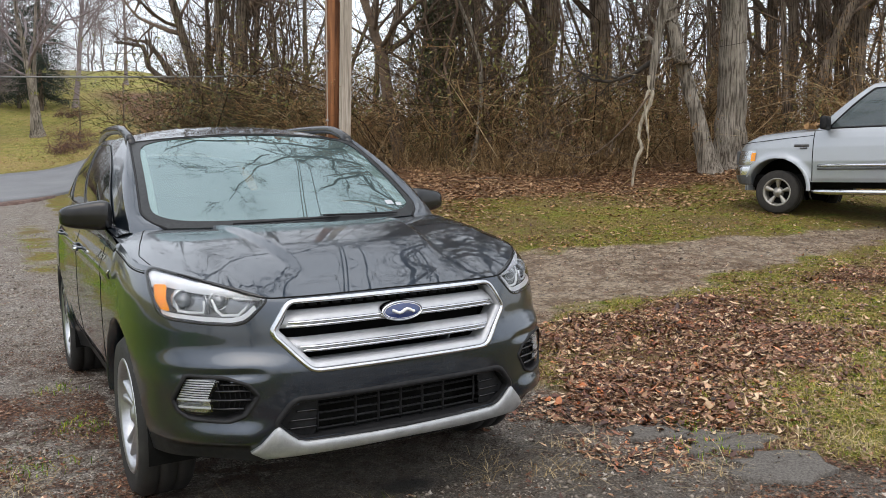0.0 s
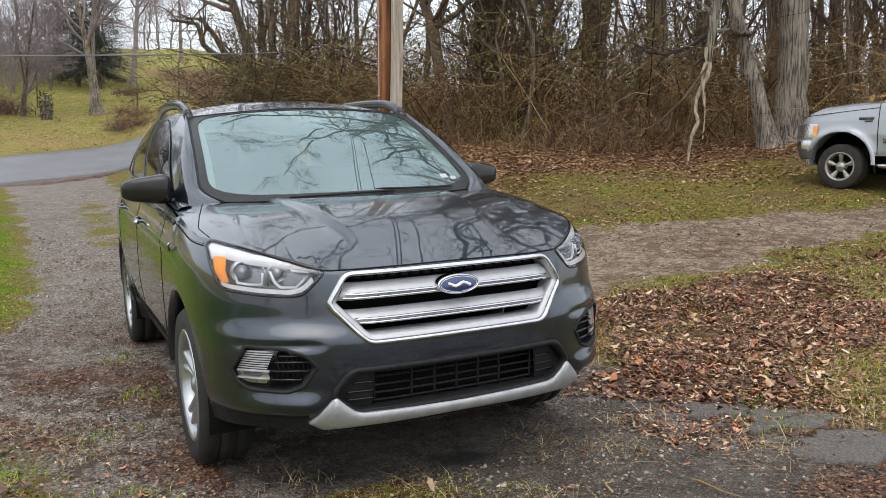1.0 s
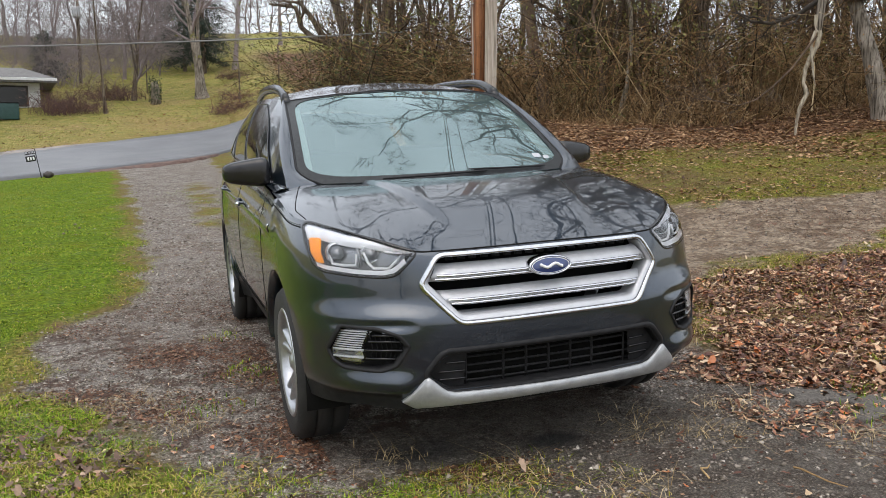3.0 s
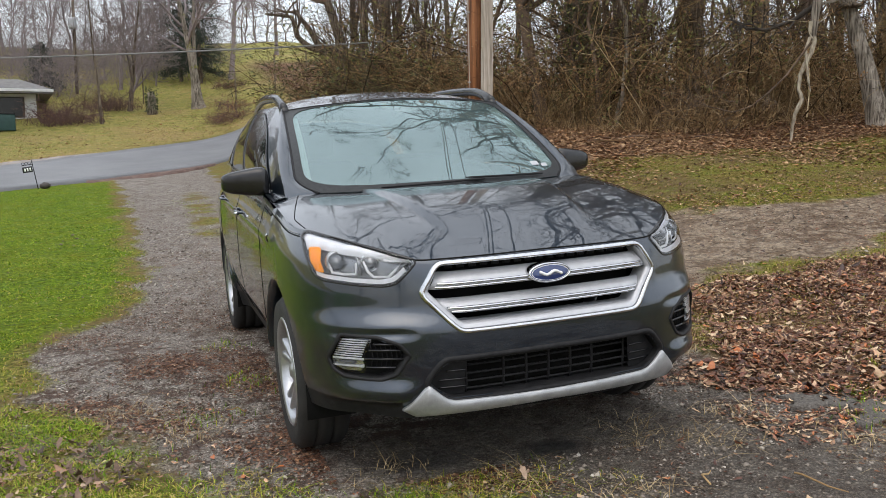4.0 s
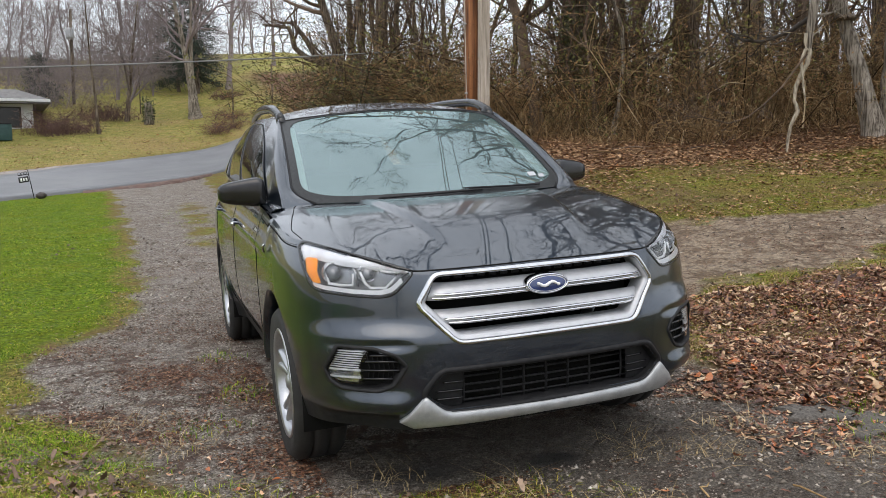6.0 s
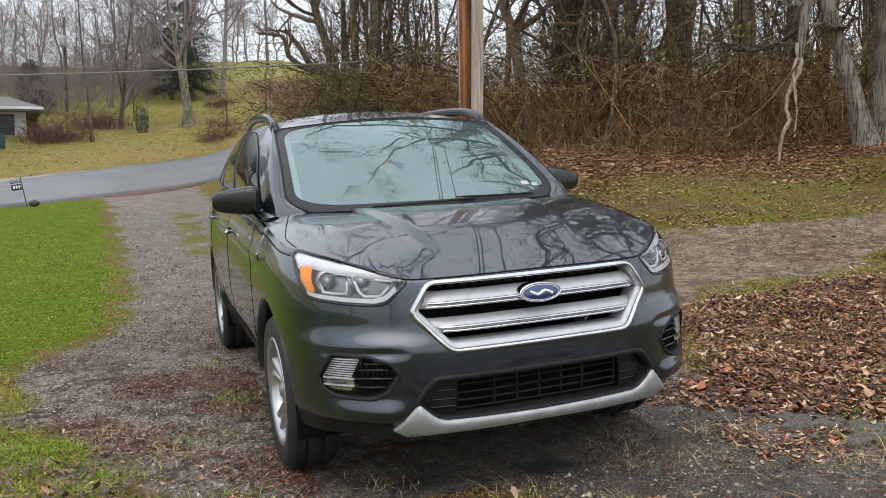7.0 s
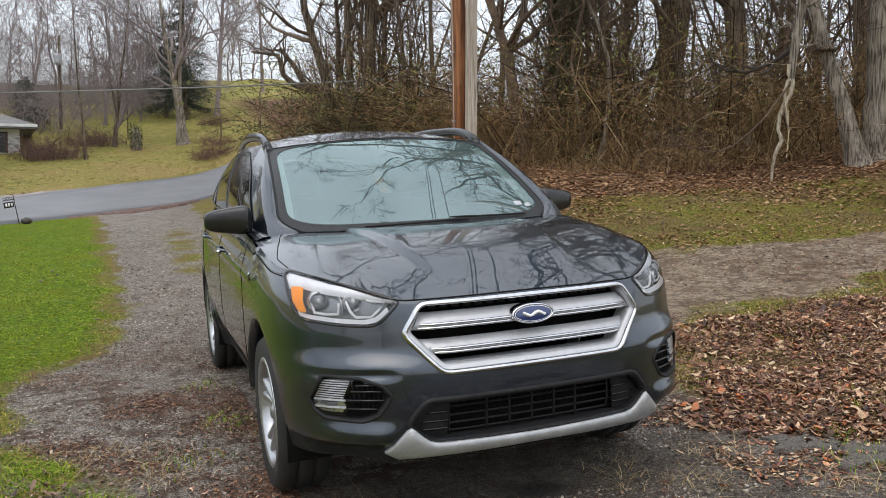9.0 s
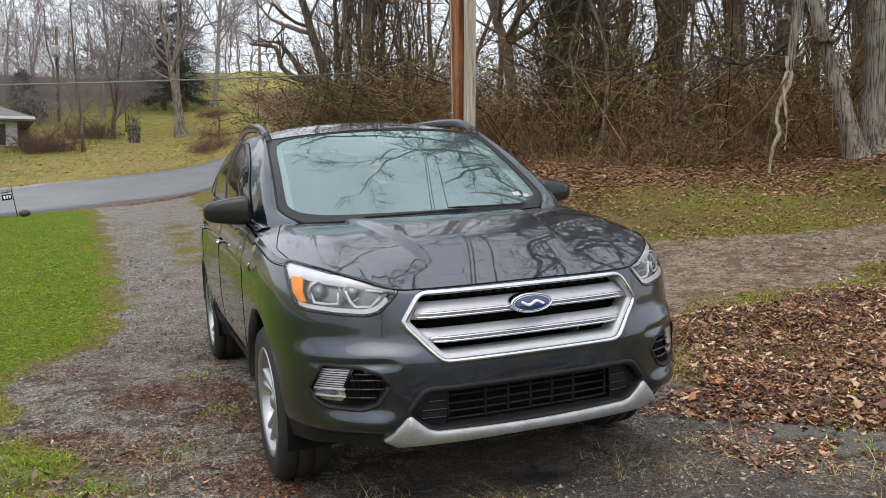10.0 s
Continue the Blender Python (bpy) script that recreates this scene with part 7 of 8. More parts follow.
# ------------------------------------------------------------------ poles, cables, sign, house
POLE_BROWN = plain("red_brown_treated_pole", (0.060, 0.022, 0.010), (0.33, 0.135, 0.052), 14, 0.8, 0, 0.8, 40, 0, (1, 1, 0.05))
POLE_GREY = plain("weathered_grey_timber", (0.20, 0.165, 0.13), (0.52, 0.46, 0.39), 16, 0.85, 0, 0.5, 50, 0, (1, 1, 0.06))
CABLE = plain("weathered_cable", (0.13, 0.13, 0.125), (0.21, 0.21, 0.205), 3, 0.6, 0, 0)
IRON = plain("black_iron", (0.010, 0.010, 0.010), (0.025, 0.025, 0.025), 20, 0.5, 0.3, 0.05)
ZINC = plain("dull_zinc", (0.30, 0.31, 0.32), (0.42, 0.43, 0.44), 8, 0.45, 0.7, 0.05)
WHITE_WALL = plain("white_painted_siding", (0.62, 0.63, 0.63), (0.76, 0.77, 0.77), 2, 0.7, 0, 0.1)
ROOFING = plain("grey_roof_shingle", (0.10, 0.098, 0.095), (0.20, 0.195, 0.19), 5, 0.9, 0, 0.4, 40)
BRICK_DARK = plain("dark_trim_paint", (0.03, 0.025, 0.022), (0.06, 0.05, 0.045), 6, 0.7, 0, 0.1)
TEAL_BIN = plain("teal_bin_paint", (0.012, 0.045, 0.042), (0.025, 0.07, 0.065), 5, 0.5, 0, 0.1)

gp = gz(5.09, 13.53)
pole = thing("utility_pole", "red-brown treated timber utility pole with a pale conduit", "pole", Matrix.Translation((5.09, 13.53, gp)))
tube("shaft", [(0, 0, -0.3), (-0.03, 0.01, 2.3), (-0.05, 0.02, 3.7), (-0.09, 0.03, 9.4)], [0.165, 0.158, 0.155, 0.13], POLE_BROWN, pole, 20)
tube("conduit", [(-0.155, -0.045, -0.1), (-0.185, -0.035, 2.3), (-0.205, -0.025, 3.7), (-0.235, -0.005, 7.5)], 0.014, POLE_GREY, pole, 6, "pale cable conduit")
for z in (1.2, 2.6, 4.1, 5.6):
    part("conduit_clip", box_bm(0.07, 0.03, 0.03, (-0.175 - 0.008 * z, -0.06, z), 0.004, 1), ZINC, pole)
part("cross_arm", box_bm(2.2, 0.10, 0.12, (-0.09, -0.16, 9.0), 0.01), POLE_GREY, pole)
gq = gz(5.16, 13.18)
pole2 = thing("timber_post", "weathered pale grey squared timber post beside the pole", "pole", Matrix.Translation((5.16, 13.18, gq)))
bm = box_bm(0.19, 0.19, 9.0, (0, 0, 4.2), 0.012, 2)
for v in bm.verts:
    v.co.x += 0.0085 * v.co.z
part("shaft", bm, POLE_GREY, pole2, "", False)


def sag(a, b, dip, n=24):
    a, b = Vector(a), Vector(b)
    return [a.lerp(b, k) - Vector((0, 0, dip * 4 * k * (1 - k))) for k in np.linspace(0, 1, n)]


def cable(a, b, dip, r, label):
    c_ = tube("cable", sag(a, b, dip), r, CABLE, None, 6)
    return tagged(c_, label, "cable")


da = Vector((2.74, 21.84, 4.23)) - Vector((-5.05, 26.99, 4.36))
cable(Vector((-5.05, 26.99, 4.40)) - da * 2.0 + Vector((0, 0, 0.35)), Vector((2.74, 21.84, 4.24)) + da * 0.34 + Vector((0, 0, 0.1)), 0.28, 0.023, "thick grey overhead cable strung along the road")
cable((-16, 50, 9.0), (-4.8, 49.1, 8.2), 0.3, 0.012, "thin overhead wire beyond the road")
cable((-4.8, 49.1, 8.2), (12, 44, 9.0), 0.4, 0.012, "thin overhead wire beyond the road")
cable((-4.8, 49.1, 7.5), (12, 44, 7.4), 0.4, 0.012, "thin overhead wire beyond the road")
for dx, dz in ((0.0, 0.0), (0.16, 0.05), (0.85, 0.10)):
    cable((5.0 + dx * 0.3, 13.4, 9.0 + dz), (-0.9 + dx, -6.5, 5.6 + dz), 0.25, 0.016, "dark service cable strung from the pole over the car")
g_ = gz(-4.84, 49.09)
fp = thing("utility_pole", "thin grey utility pole with a transformer can beyond the road", "pole", Matrix.Translation((-4.84, 49.09, g_)))
tube("shaft", [(0, 0, -0.2), (0.03, 0, 2.5), (0.06, 0, 5.2)], [0.10, 0.09, 0.08], BARK, fp, 10)
part("transformer_can", box_bm(0.42, 0.42, 0.62, (0.0, -0.25, 3.85), 0.1, 3), ZINC, fp, "pale grey transformer can")

# yard sign
sign = thing("yard_sign", "small black iron yard sign with a leaning post", "sign", pose(-4.10, 21.2, gz(-4.10, 21.2), 0, -9, 12) @ Matrix.Diagonal((0.74, 0.74, 0.74, 1)))
tube("post", [(0, 0, -0.1), (0, 0, 0.5), (0, 0, 1.02)], 0.016, IRON, sign, 6)
tube("arm", [(0.02, 0, 0.86), (-0.16, 0, 0.86), (-0.36, 0, 0.86)], 0.012, IRON, sign, 6)
part("plate", box_bm(0.32, 0.014, 0.20, (-0.19, 0, 0.70), 0.004, 1), IRON, sign)
for k in range(3):
    part("plate_bar", box_bm(0.055, 0.008, 0.11, (-0.27 + k * 0.085, -0.011, 0.70), 0.002, 1), WHITE_ENAMEL, sign)
for k in range(3):
    a = np.linspace(0, 2 * np.pi, 14)
    tube("scroll", np.stack([-0.09 - 0.10 * k + 0.045 * np.cos(a), 0 * a, 0.915 + 0.045 * np.sin(a)], 1), 0.008, IRON, sign, 5)
bm = bmesh.new()
bmesh.ops.create_icosphere(bm, subdivisions=3, radius=1)
for v in bm.verts:
    v.co = Vector((v.co.x * 0.13, v.co.y * 0.11, v.co.z * 0.09)) * (1 + 0.25 * noise.noise(v.co * 2.1))
rock = part("stone", bm, BRICK_DARK, None, "")
rock.matrix_basis = pose(-3.93, 21.2, gz(-3.93, 21.2) + 0.06)
tagged(rock, "dark rounded stone at the foot of the yard sign", "stone")

# white house
hx, hy, hz = -6.1, 41.0, 2.0
house = thing("house", "low white house with a grey shingle roof beyond the road", "house", pose(hx, hy, hz, 0, 0, 8))
part("wall", box_bm(10.0, 7.0, 2.6, (-5.0, 3.5, 1.0), 0.01, 1), WHITE_WALL, house, "", False)
bm = bmesh.new()
vs = [bm.verts.new(p) for p in ((0.7, -0.8, 2.05), (0.7, 7.8, 2.05), (-11, 7.8, 2.05), (-11, -0.8, 2.05), (0.7, -0.8, 2.25), (0.7, 7.8, 2.25), (-11, 7.8, 2.25), (-11, -0.8, 2.25), (-0.6, 3.5, 3.0), (-9.8, 3.5, 3.0))]
for q in ((0, 3, 2, 1), (0, 1, 5, 4), (2, 3, 7, 6), (0, 4, 7, 3), (1, 2, 6, 5), (4, 5, 8), (6, 7, 9), (4, 8, 9, 7), (5, 6, 9, 8)):
    bm.faces.new([vs[i] for i in q])
part("roof", bm, ROOFING, house, "", False)
part("fascia", box_bm(11.74, 0.05, 0.12, (-5.15, -0.82, 2.19), 0.006, 1), WHITE_WALL, house, "", False)
for x in (-1.25, -3.2, -6.0):
    w_ = part("window", box_bm(1.5, 0.06, 0.95, (x, -0.03, 1.45), 0.008, 1), BRICK_DARK, house, "", False)
    part("pane", box_bm(1.35, 0.02, 0.82, (x, -0.065, 1.45), 0.004, 1), BLACK_GLOSS, w_, "", False)
bn_ = thing("waste_bin", "dark teal waste container by the house", "bin", pose(-7.1, 37.7, gz(-7.1, 37.7), 0, 0, 10) @ Matrix.Diagonal((0.62, 0.62, 0.72, 1)))
part("body", box_bm(1.5, 0.9, 0.95, (0, 0, 0.48), 0.03, 2), TEAL_BIN, bn_)
part("lid", box_bm(1.56, 0.96, 0.08, (0, 0, 1.0), 0.03, 2), BLACK_PLASTIC, bn_)
# ivy-grown stump
st_ = thing("stump", "short ivy-grown grey stump on the grass beyond the road", "stump", pose(-0.99, 41.0, gz(-0.99, 41.0)))
tube("trunk", [(0, 0, -0.1), (0.02, 0.02, 0.4), (0.0, 0.0, 0.8), (-0.05, 0, 1.05)], [0.26, 0.21, 0.20, 0.14], BARK_PALE, st_, 12)
rng = np.random.default_rng(8)
a, z = rng.uniform(0, 6.28, 420), rng.uniform(0.1, 1.35, 420)
r = 0.22 + np.abs(rng.normal(0, 0.07, 420))
piece("ivy_leaves", np_mesh("ivy_leaves", *leaf_quads(rng, np.stack([r * np.cos(a), r * np.sin(a), z], 1), 0.10)), IVY_LEAF, st_, "dark ivy")
# thin posts on the grass
for x, y, h in ((2.75, 38.2, 1.9), (-1.35, 44.5, 3.2), (4.4, 36.8, 2.4), (6.1, 38, 2.2)):
    tagged(tube("thin_post", [(x, y, gz(x, y) - 0.1), (x + 0.01, y, gz(x, y) + h * 0.5), (x, y, gz(x, y) + h)], 0.035, BARK, None, 6), "thin dark post standing on the grass", "post", "posts on the grass")

# ------------------------------------------------------------------ what lies and grows on the ground
LEAF = island_ramp("fallen_oak_leaf", [(0.0, (0.022, 0.010, 0.007)), (0.22, (0.085, 0.030, 0.018)), (0.42, (0.185, 0.080, 0.040)), (0.54, (0.30, 0.168, 0.088)), (0.62, (0.145, 0.036, 0.018)), (0.76, (0.43, 0.29, 0.165)), (0.86, (0.62, 0.47, 0.31)), (0.93, (0.42, 0.125, 0.032)), (1.0, (0.045, 0.018, 0.012))], 0.42, 0.5)
DULL_LEAF = island_ramp("dull_verge_leaf", [(0.0, (0.045, 0.028, 0.020)), (0.4, (0.115, 0.072, 0.050)), (0.75, (0.20, 0.135, 0.095)), (0.93, (0.34, 0.24, 0.165)), (1.0, (0.26, 0.085, 0.035))], 0.6, 0.3)
WOOD_LEAF = island_ramp("woodland_leaf_litter", [(0.0, (0.10, 0.052, 0.028)), (0.3, (0.23, 0.127, 0.064)), (0.6, (0.36, 0.212, 0.110)), (0.85, (0.50, 0.34, 0.195)), (1.0, (0.33, 0.13, 0.045))], 0.75, 0.25)
GRASS = island_ramp("lawn_grass", [(0.0, (0.030, 0.058, 0.005)), (0.35, (0.112, 0.205, 0.012)), (0.70, (0.225, 0.345, 0.020)), (0.90, (0.38, 0.39, 0.050)), (1.0, (0.42, 0.34, 0.11))], 0.6, 0.06)
ROUGH_GRASS = island_ramp("rough_winter_grass", [(0.0, (0.055, 0.085, 0.006)), (0.32, (0.15, 0.215, 0.012)), (0.55, (0.29, 0.28, 0.036)), (0.78, (0.43, 0.335, 0.095)), (1.0, (0.54, 0.41, 0.18))], 0.65, 0.06)
MEADOW = island_ramp("meadow_grass", [(0.0, (0.17, 0.19, 0.035)), (0.35, (0.28, 0.30, 0.065)), (0.6, (0.42, 0.37, 0.13)), (1.0, (0.55, 0.45, 0.22))], 0.8, 0.05)
STRAW = island_ramp("dry_straw", [(0.0, (0.20, 0.14, 0.065)), (0.5, (0.36, 0.27, 0.14)), (1.0, (0.50, 0.40, 0.24))], 0.7, 0.3)
STONE = island_ramp("drive_stone", [(0.0, (0.075, 0.060, 0.048)), (0.45, (0.19, 0.16, 0.13)), (0.8, (0.30, 0.26, 0.215)), (0.97, (0.42, 0.375, 0.32)), (1.0, (0.58, 0.53, 0.47))], 0.7, 0.25)
CRUMB = island_ramp("leaf_crumb", [(0.0, (0.035, 0.016, 0.010)), (0.5, (0.105, 0.045, 0.025)), (0.85, (0.20, 0.100, 0.055)), (1.0, (0.32, 0.20, 0.12))], 0.7, 0.3)
SLAB = plain("old_asphalt", (0.040, 0.035, 0.030), (0.150, 0.135, 0.118), 90, 0.95, 0, 0.8, 150)


def clear_of_cars(x, y):
    c1 = (np.abs(x) < 0.80) & (y > 0.25) & (y < 4.4)
    dx, dy = x - 9.53, y - 6.72
    u, v = dx * -0.956 + dy * -0.292, dx * 0.292 + dy * -0.956
    c2 = (np.abs(u) < 0.75) & (v > 0.3) & (v < 5.4)
    return ~(c1 | c2)


def sample(rng, n, x0, x1, y0, y1, weight):
    """n places in a rectangle, as dense as weight(x, y) says."""
    xs, ys, got = [], [], 0
    while got < n:
        x, y = rng.uniform(x0, x1, 4 * n), rng.uniform(y0, y1, 4 * n)
        k = (rng.uniform(0, 1, 4 * n) < weight(x, y)) & clear_of_cars(x, y)
        xs.append(x[k])
        ys.append(y[k])
        got += int(k.sum())
    return np.concatenate(xs)[:n], np.concatenate(ys)[:n]


def nearness(x, y, d0):
    return np.clip(d0 / np.hypot(x + 1.46, y + 2.8), 0, 1) ** 2


LOBE_T = np.linspace(0, 2 * np.pi, 14, endpoint=False)
LOBE_R = np.array([1.0, 0.74, 0.70, 0.46, 0.58, 0.40, 0.52, 0.70, 0.52, 0.40, 0.58, 0.46, 0.70, 0.74])


def leaf_arrays(rng, x, y, z, size, tilt=0.16):
    """Lobed, curled leaves: 15 vertices and 14 triangles each."""
    n = len(x)
    bx = np.concatenate([[0], LOBE_R * np.cos(LOBE_T)])
    by = np.concatenate([[0], LOBE_R * np.sin(LOBE_T)])
    jit = 1 + rng.normal(0, 0.12, (n, 15))
    px_, py_ = bx[None] * jit * size[:, None] * 0.5, by[None] * jit * size[:, None] * 0.5 * rng.uniform(0.45, 1.0, (n, 1))
    curl, fold = rng.normal(0.25, 0.42, (n, 1)), rng.normal(0.18, 0.42, (n, 1))
    pz_ = (curl * (px_ / size[:, None]) ** 2 * 2 + fold * np.abs(py_ / size[:, None])) * size[:, None] * 0.8
    ax, ay, az = rng.normal(0, tilt, (n, 1)), rng.normal(0, tilt, (n, 1)), rng.uniform(0, 6.283, (n, 1))
    zz = pz_ + px_ * np.tan(ay) + py_ * np.tan(ax)
    zz = zz - zz.min(1, keepdims=True) * 0.8
    wx, wy = px_ * np.cos(az) - py_ * np.sin(az), px_ * np.sin(az) + py_ * np.cos(az)
    v = np.stack([wx + x[:, None], wy + y[:, None], zz + z[:, None]], -1)
    k = np.arange(14)
    tri = np.stack([np.zeros(14, int), 1 + k, 1 + (k + 1) % 14], 1)
    f = (np.arange(n)[:, None, None] * 15 + tri[None]).reshape(-1, 3)
    return v.reshape(-1, 3), f


def flat_quads(rng, x, y, z, size):
    """Flat leaves lying on the ground, each a slightly bent quad."""
    n = len(x)
    a = rng.uniform(0, 6.283, n)
    s = size * rng.uniform(0.6, 1.3, n)
    u, w = np.stack([np.cos(a), np.sin(a)], 1), np.stack([-np.sin(a), np.cos(a)], 1)
    c = np.stack([x, y], 1)
    v = []
    for k, (du, dw) in enumerate(((-0.5, 0), (0, -0.3), (0.5, 0), (0, 0.3))):
        v.append(np.column_stack([c + u * (s * du)[:, None] + w * (s * dw)[:, None], z + np.abs(rng.normal(0, 0.16, n)) * s]))
    return np.stack(v, 1).reshape(-1, 3), np.arange(4 * n).reshape(-1, 4)


def stuff(name, vf, mat, label, category):
    ob = piece(name, np_mesh(name, *vf), mat, None)
    return tagged(ob, label, category, kind="stuff")


rng = np.random.default_rng(41)


def w_litter(x, y):
    d, la, li, w = masks(x, y)
    return np.clip(li ** 0.8 * 1.1 - 0.06 - 0.6 * smooth(0.1, 0.6, wob(x, y, 2.6, 6.0)) - 0.5 * smooth(0.1, 0.6, wob(x, y, 7.0, 2.0)), 0, 1) * (y < 6)


lx, ly_ = sample(rng, 38000, 1.0, 9.5, -1.6, 5.0, lambda x, y: w_litter(x, y) * nearness(x, y, 6.5))
lz = GROUND(lx, ly_) + rng.uniform(0, 0.03, len(lx)) * masks(lx, ly_)[2]
size = np.clip(rng.lognormal(-3.58, 0.48, len(lx)), 0.012, 0.10)
near = np.argsort(np.hypot(lx + 1.46, ly_ + 2.8) + rng.uniform(0, 1.2, len(lx)))
stuff("leaf_litter", leaf_arrays(rng, lx[near[260:]], ly_[near[260:]], lz[near[260:]], size[near[260:]]), LEAF, "wet red-brown fallen oak leaves lying in a drift", "leaves")
shapes = []
for k in range(12):
    one = np.zeros(1)
    shapes.append(np_mesh("leaf", *leaf_arrays(rng, one, one, one, np.array([0.09]), 0.25)))
    shapes[-1].materials.append(LEAF)
for i in near[:260]:
    o = piece("leaf", shapes[int(i) % 12], None, ground)
    s = float(min(size[i], 0.06) / 0.09)
    o.matrix_basis = pose(float(lx[i]), float(ly_[i]), float(lz[i]), rng.normal(0, 8), rng.normal(0, 8), rng.uniform(0, 360)) @ Matrix.Diagonal((s, s, s, 1))


def w_sparse(x, y):
    d, la, li, w = masks(x, y)
    return (0.10 + 0.5 * (x < -1.1) * (1 - smooth(1.6, 2.6, y)) + 1.0 * smooth(1.3, 2.6, x) * (1 - d) + 0.6 * smooth(5.5, 8.0, y) * (x > 2.5)) * (1 - 0.85 * la * (x < 0)) * (0.35 + 0.65 * (wob(x, y, 1.3, 8.0) > -0.1))


sx, sy = sample(rng, 24000, -5.5, 13.0, -1.6, 11.0, lambda x, y: w_sparse(x, y) * nearness(x, y, 8.0) ** 0.5)
stuff("scattered_leaves", leaf_arrays(rng, sx, sy, GROUND(sx, sy) + 0.012, rng.uniform(0.03, 0.075, len(sx)) * np.where(sx < 0.5, 0.6, 0.9)), LEAF, "single brown leaves strewn over grass and gravel", "leaves")
fx, fy = sample(rng, 62000, 3.0, 22.0, 4.8, 19.0, lambda x, y: np.clip(masks(x, y)[3] + 0.55 * smooth(4.6, 7.5, y) * np.clip(0.55 + 0.8 * wob(x, y, 1.1, 9.0) + 0.5 * wob(x, y, 3.7, 2.0), 0.1, 1), 0, 1) * nearness(x, y, 14))
stuff("woodland_leaves", flat_quads(rng, fx, fy, GROUND(fx, fy) + 0.012, 0.068), WOOD_LEAF, "brown leaf litter on the bank before the wood", "leaves")


def blades(rng, x, y, height, width, bend=0.5):
    """Grass: each blade a bent strip of two triangles and a tip."""
    n = len(x)
    a, b = rng.uniform(0, 6.283, n), rng.normal(0, bend, n)
    z = GROUND(x, y) - 0.004
    h, w = height, width
    dx, dy = np.cos(a), np.sin(a)
    tx, ty = -dy * w / 2, dx * w / 2
    lean = np.abs(b) * h
    p0 = np.stack([x - tx, y - ty, z], 1)
    p1 = np.stack([x + tx, y + ty, z], 1)
    mx, my, mz = x + dx * lean * 0.35, y + dy * lean * 0.35, z + h * 0.6
    p2 = np.stack([mx + tx * 0.8, my + ty * 0.8, mz], 1)
    p3 = np.stack([mx - tx * 0.8, my - ty * 0.8, mz], 1)
    p4 = np.stack([x + dx * lean, y + dy * lean, z + h * (1 - 0.25 * np.minimum(np.abs(b), 1.5))], 1)
    v = np.stack([p0, p1, p2, p3, p4], 1).reshape(-1, 3)
    i = np.arange(n) * 5
    f = np.concatenate([np.stack([i, i + 1, i + 2], 1), np.stack([i, i + 2, i + 3], 1), np.stack([i + 3, i + 2, i + 4], 1)])
    return v, f


def w_lawn(x, y):
    d, la, li, w = masks(x, y)
    return np.clip(la * 1.3 - 0.1, 0, 1) * (1 - 0.75 * (1 - smooth(1.6, 2.6, y)) * (wob(x, y, 6.0, 2.9) > -0.3)) * nearness(x, y, 6.0) * np.clip(0.55 + 0.7 * wob(x, y, 5.0, 3.3) + 0.5 * wob(x, y, 13.0, 1.3), 0.06, 1)


gx_, gy_ = sample(rng, 155000, -9.0, -1.0, -0.8, 20.5, w_lawn)
far_ = np.hypot(gx_ + 1.46, gy_ + 2.8)
stuff("lawn_grass", blades(rng, gx_, gy_, rng.uniform(0.008, 0.026, len(gx_)) * (1 + 0.3 * wob(gx_, gy_, 3.0)), np.clip(0.0008 * far_, 0.0028, 0.011), 2.2), GRASS, "short bright green wet lawn grass", "grass")


def w_rough(x, y):
    d, la, li, w = masks(x, y)
    patch = np.clip(0.55 + 0.9 * wob(x, y, 2.1, 4.4) + 0.4 * wob(x, y, 6.3, 1.1), 0.05, 1)
    return np.clip(1 - 1.25 * d - 0.75 * li - w, 0.0, 1) * np.where(x < 0, 0.35, 1.0) * np.where(x > 1.5, 0.35 + 0.65 * patch, patch) * nearness(x, y, 6.5) * ((x > 0.9) | (y < 2.5) | (la < 0.6))


gx_, gy_ = sample(rng, 125000, -4.5, 15.0, -1.2, 10.5, w_rough)
far_ = np.hypot(gx_ + 1.46, gy_ + 2.8)
stuff("rough_grass", blades(rng, gx_, gy_, rng.uniform(0.008, 0.036, len(gx_)) * np.clip(6.5 / far_, 0.35, 1), np.clip(0.0009 * far_, 0.003, 0.010), 2.2), ROUGH_GRASS, "thin olive and straw-coloured winter grass", "grass")
# ragged grass between the viewer and the drive, with clumps of brown leaves in it
def verge_share(x, y):
    edge = np.interp(x, [-3.2, -2.3, -1.8, -1.5, -1.2, -0.8, -0.4, 0.2], [2.4, 2.25, 1.75, 1.0, 0.62, 0.34, 0.16, -0.05])
    return smooth(-0.16, 0.14, edge - y + 0.16 * wob(x, y, 5.0, 1.4) + 0.08 * wob(x, y, 13.0, 2.4))


def w_verge(x, y):
    return verge_share(x, y) * np.clip(0.55 + 0.75 * wob(x, y, 4.1, 3.7) + 0.45 * wob(x, y, 11.0, 0.3), 0.04, 1) * (1 - 0.45 * smooth(-1.2, 0.0, x))


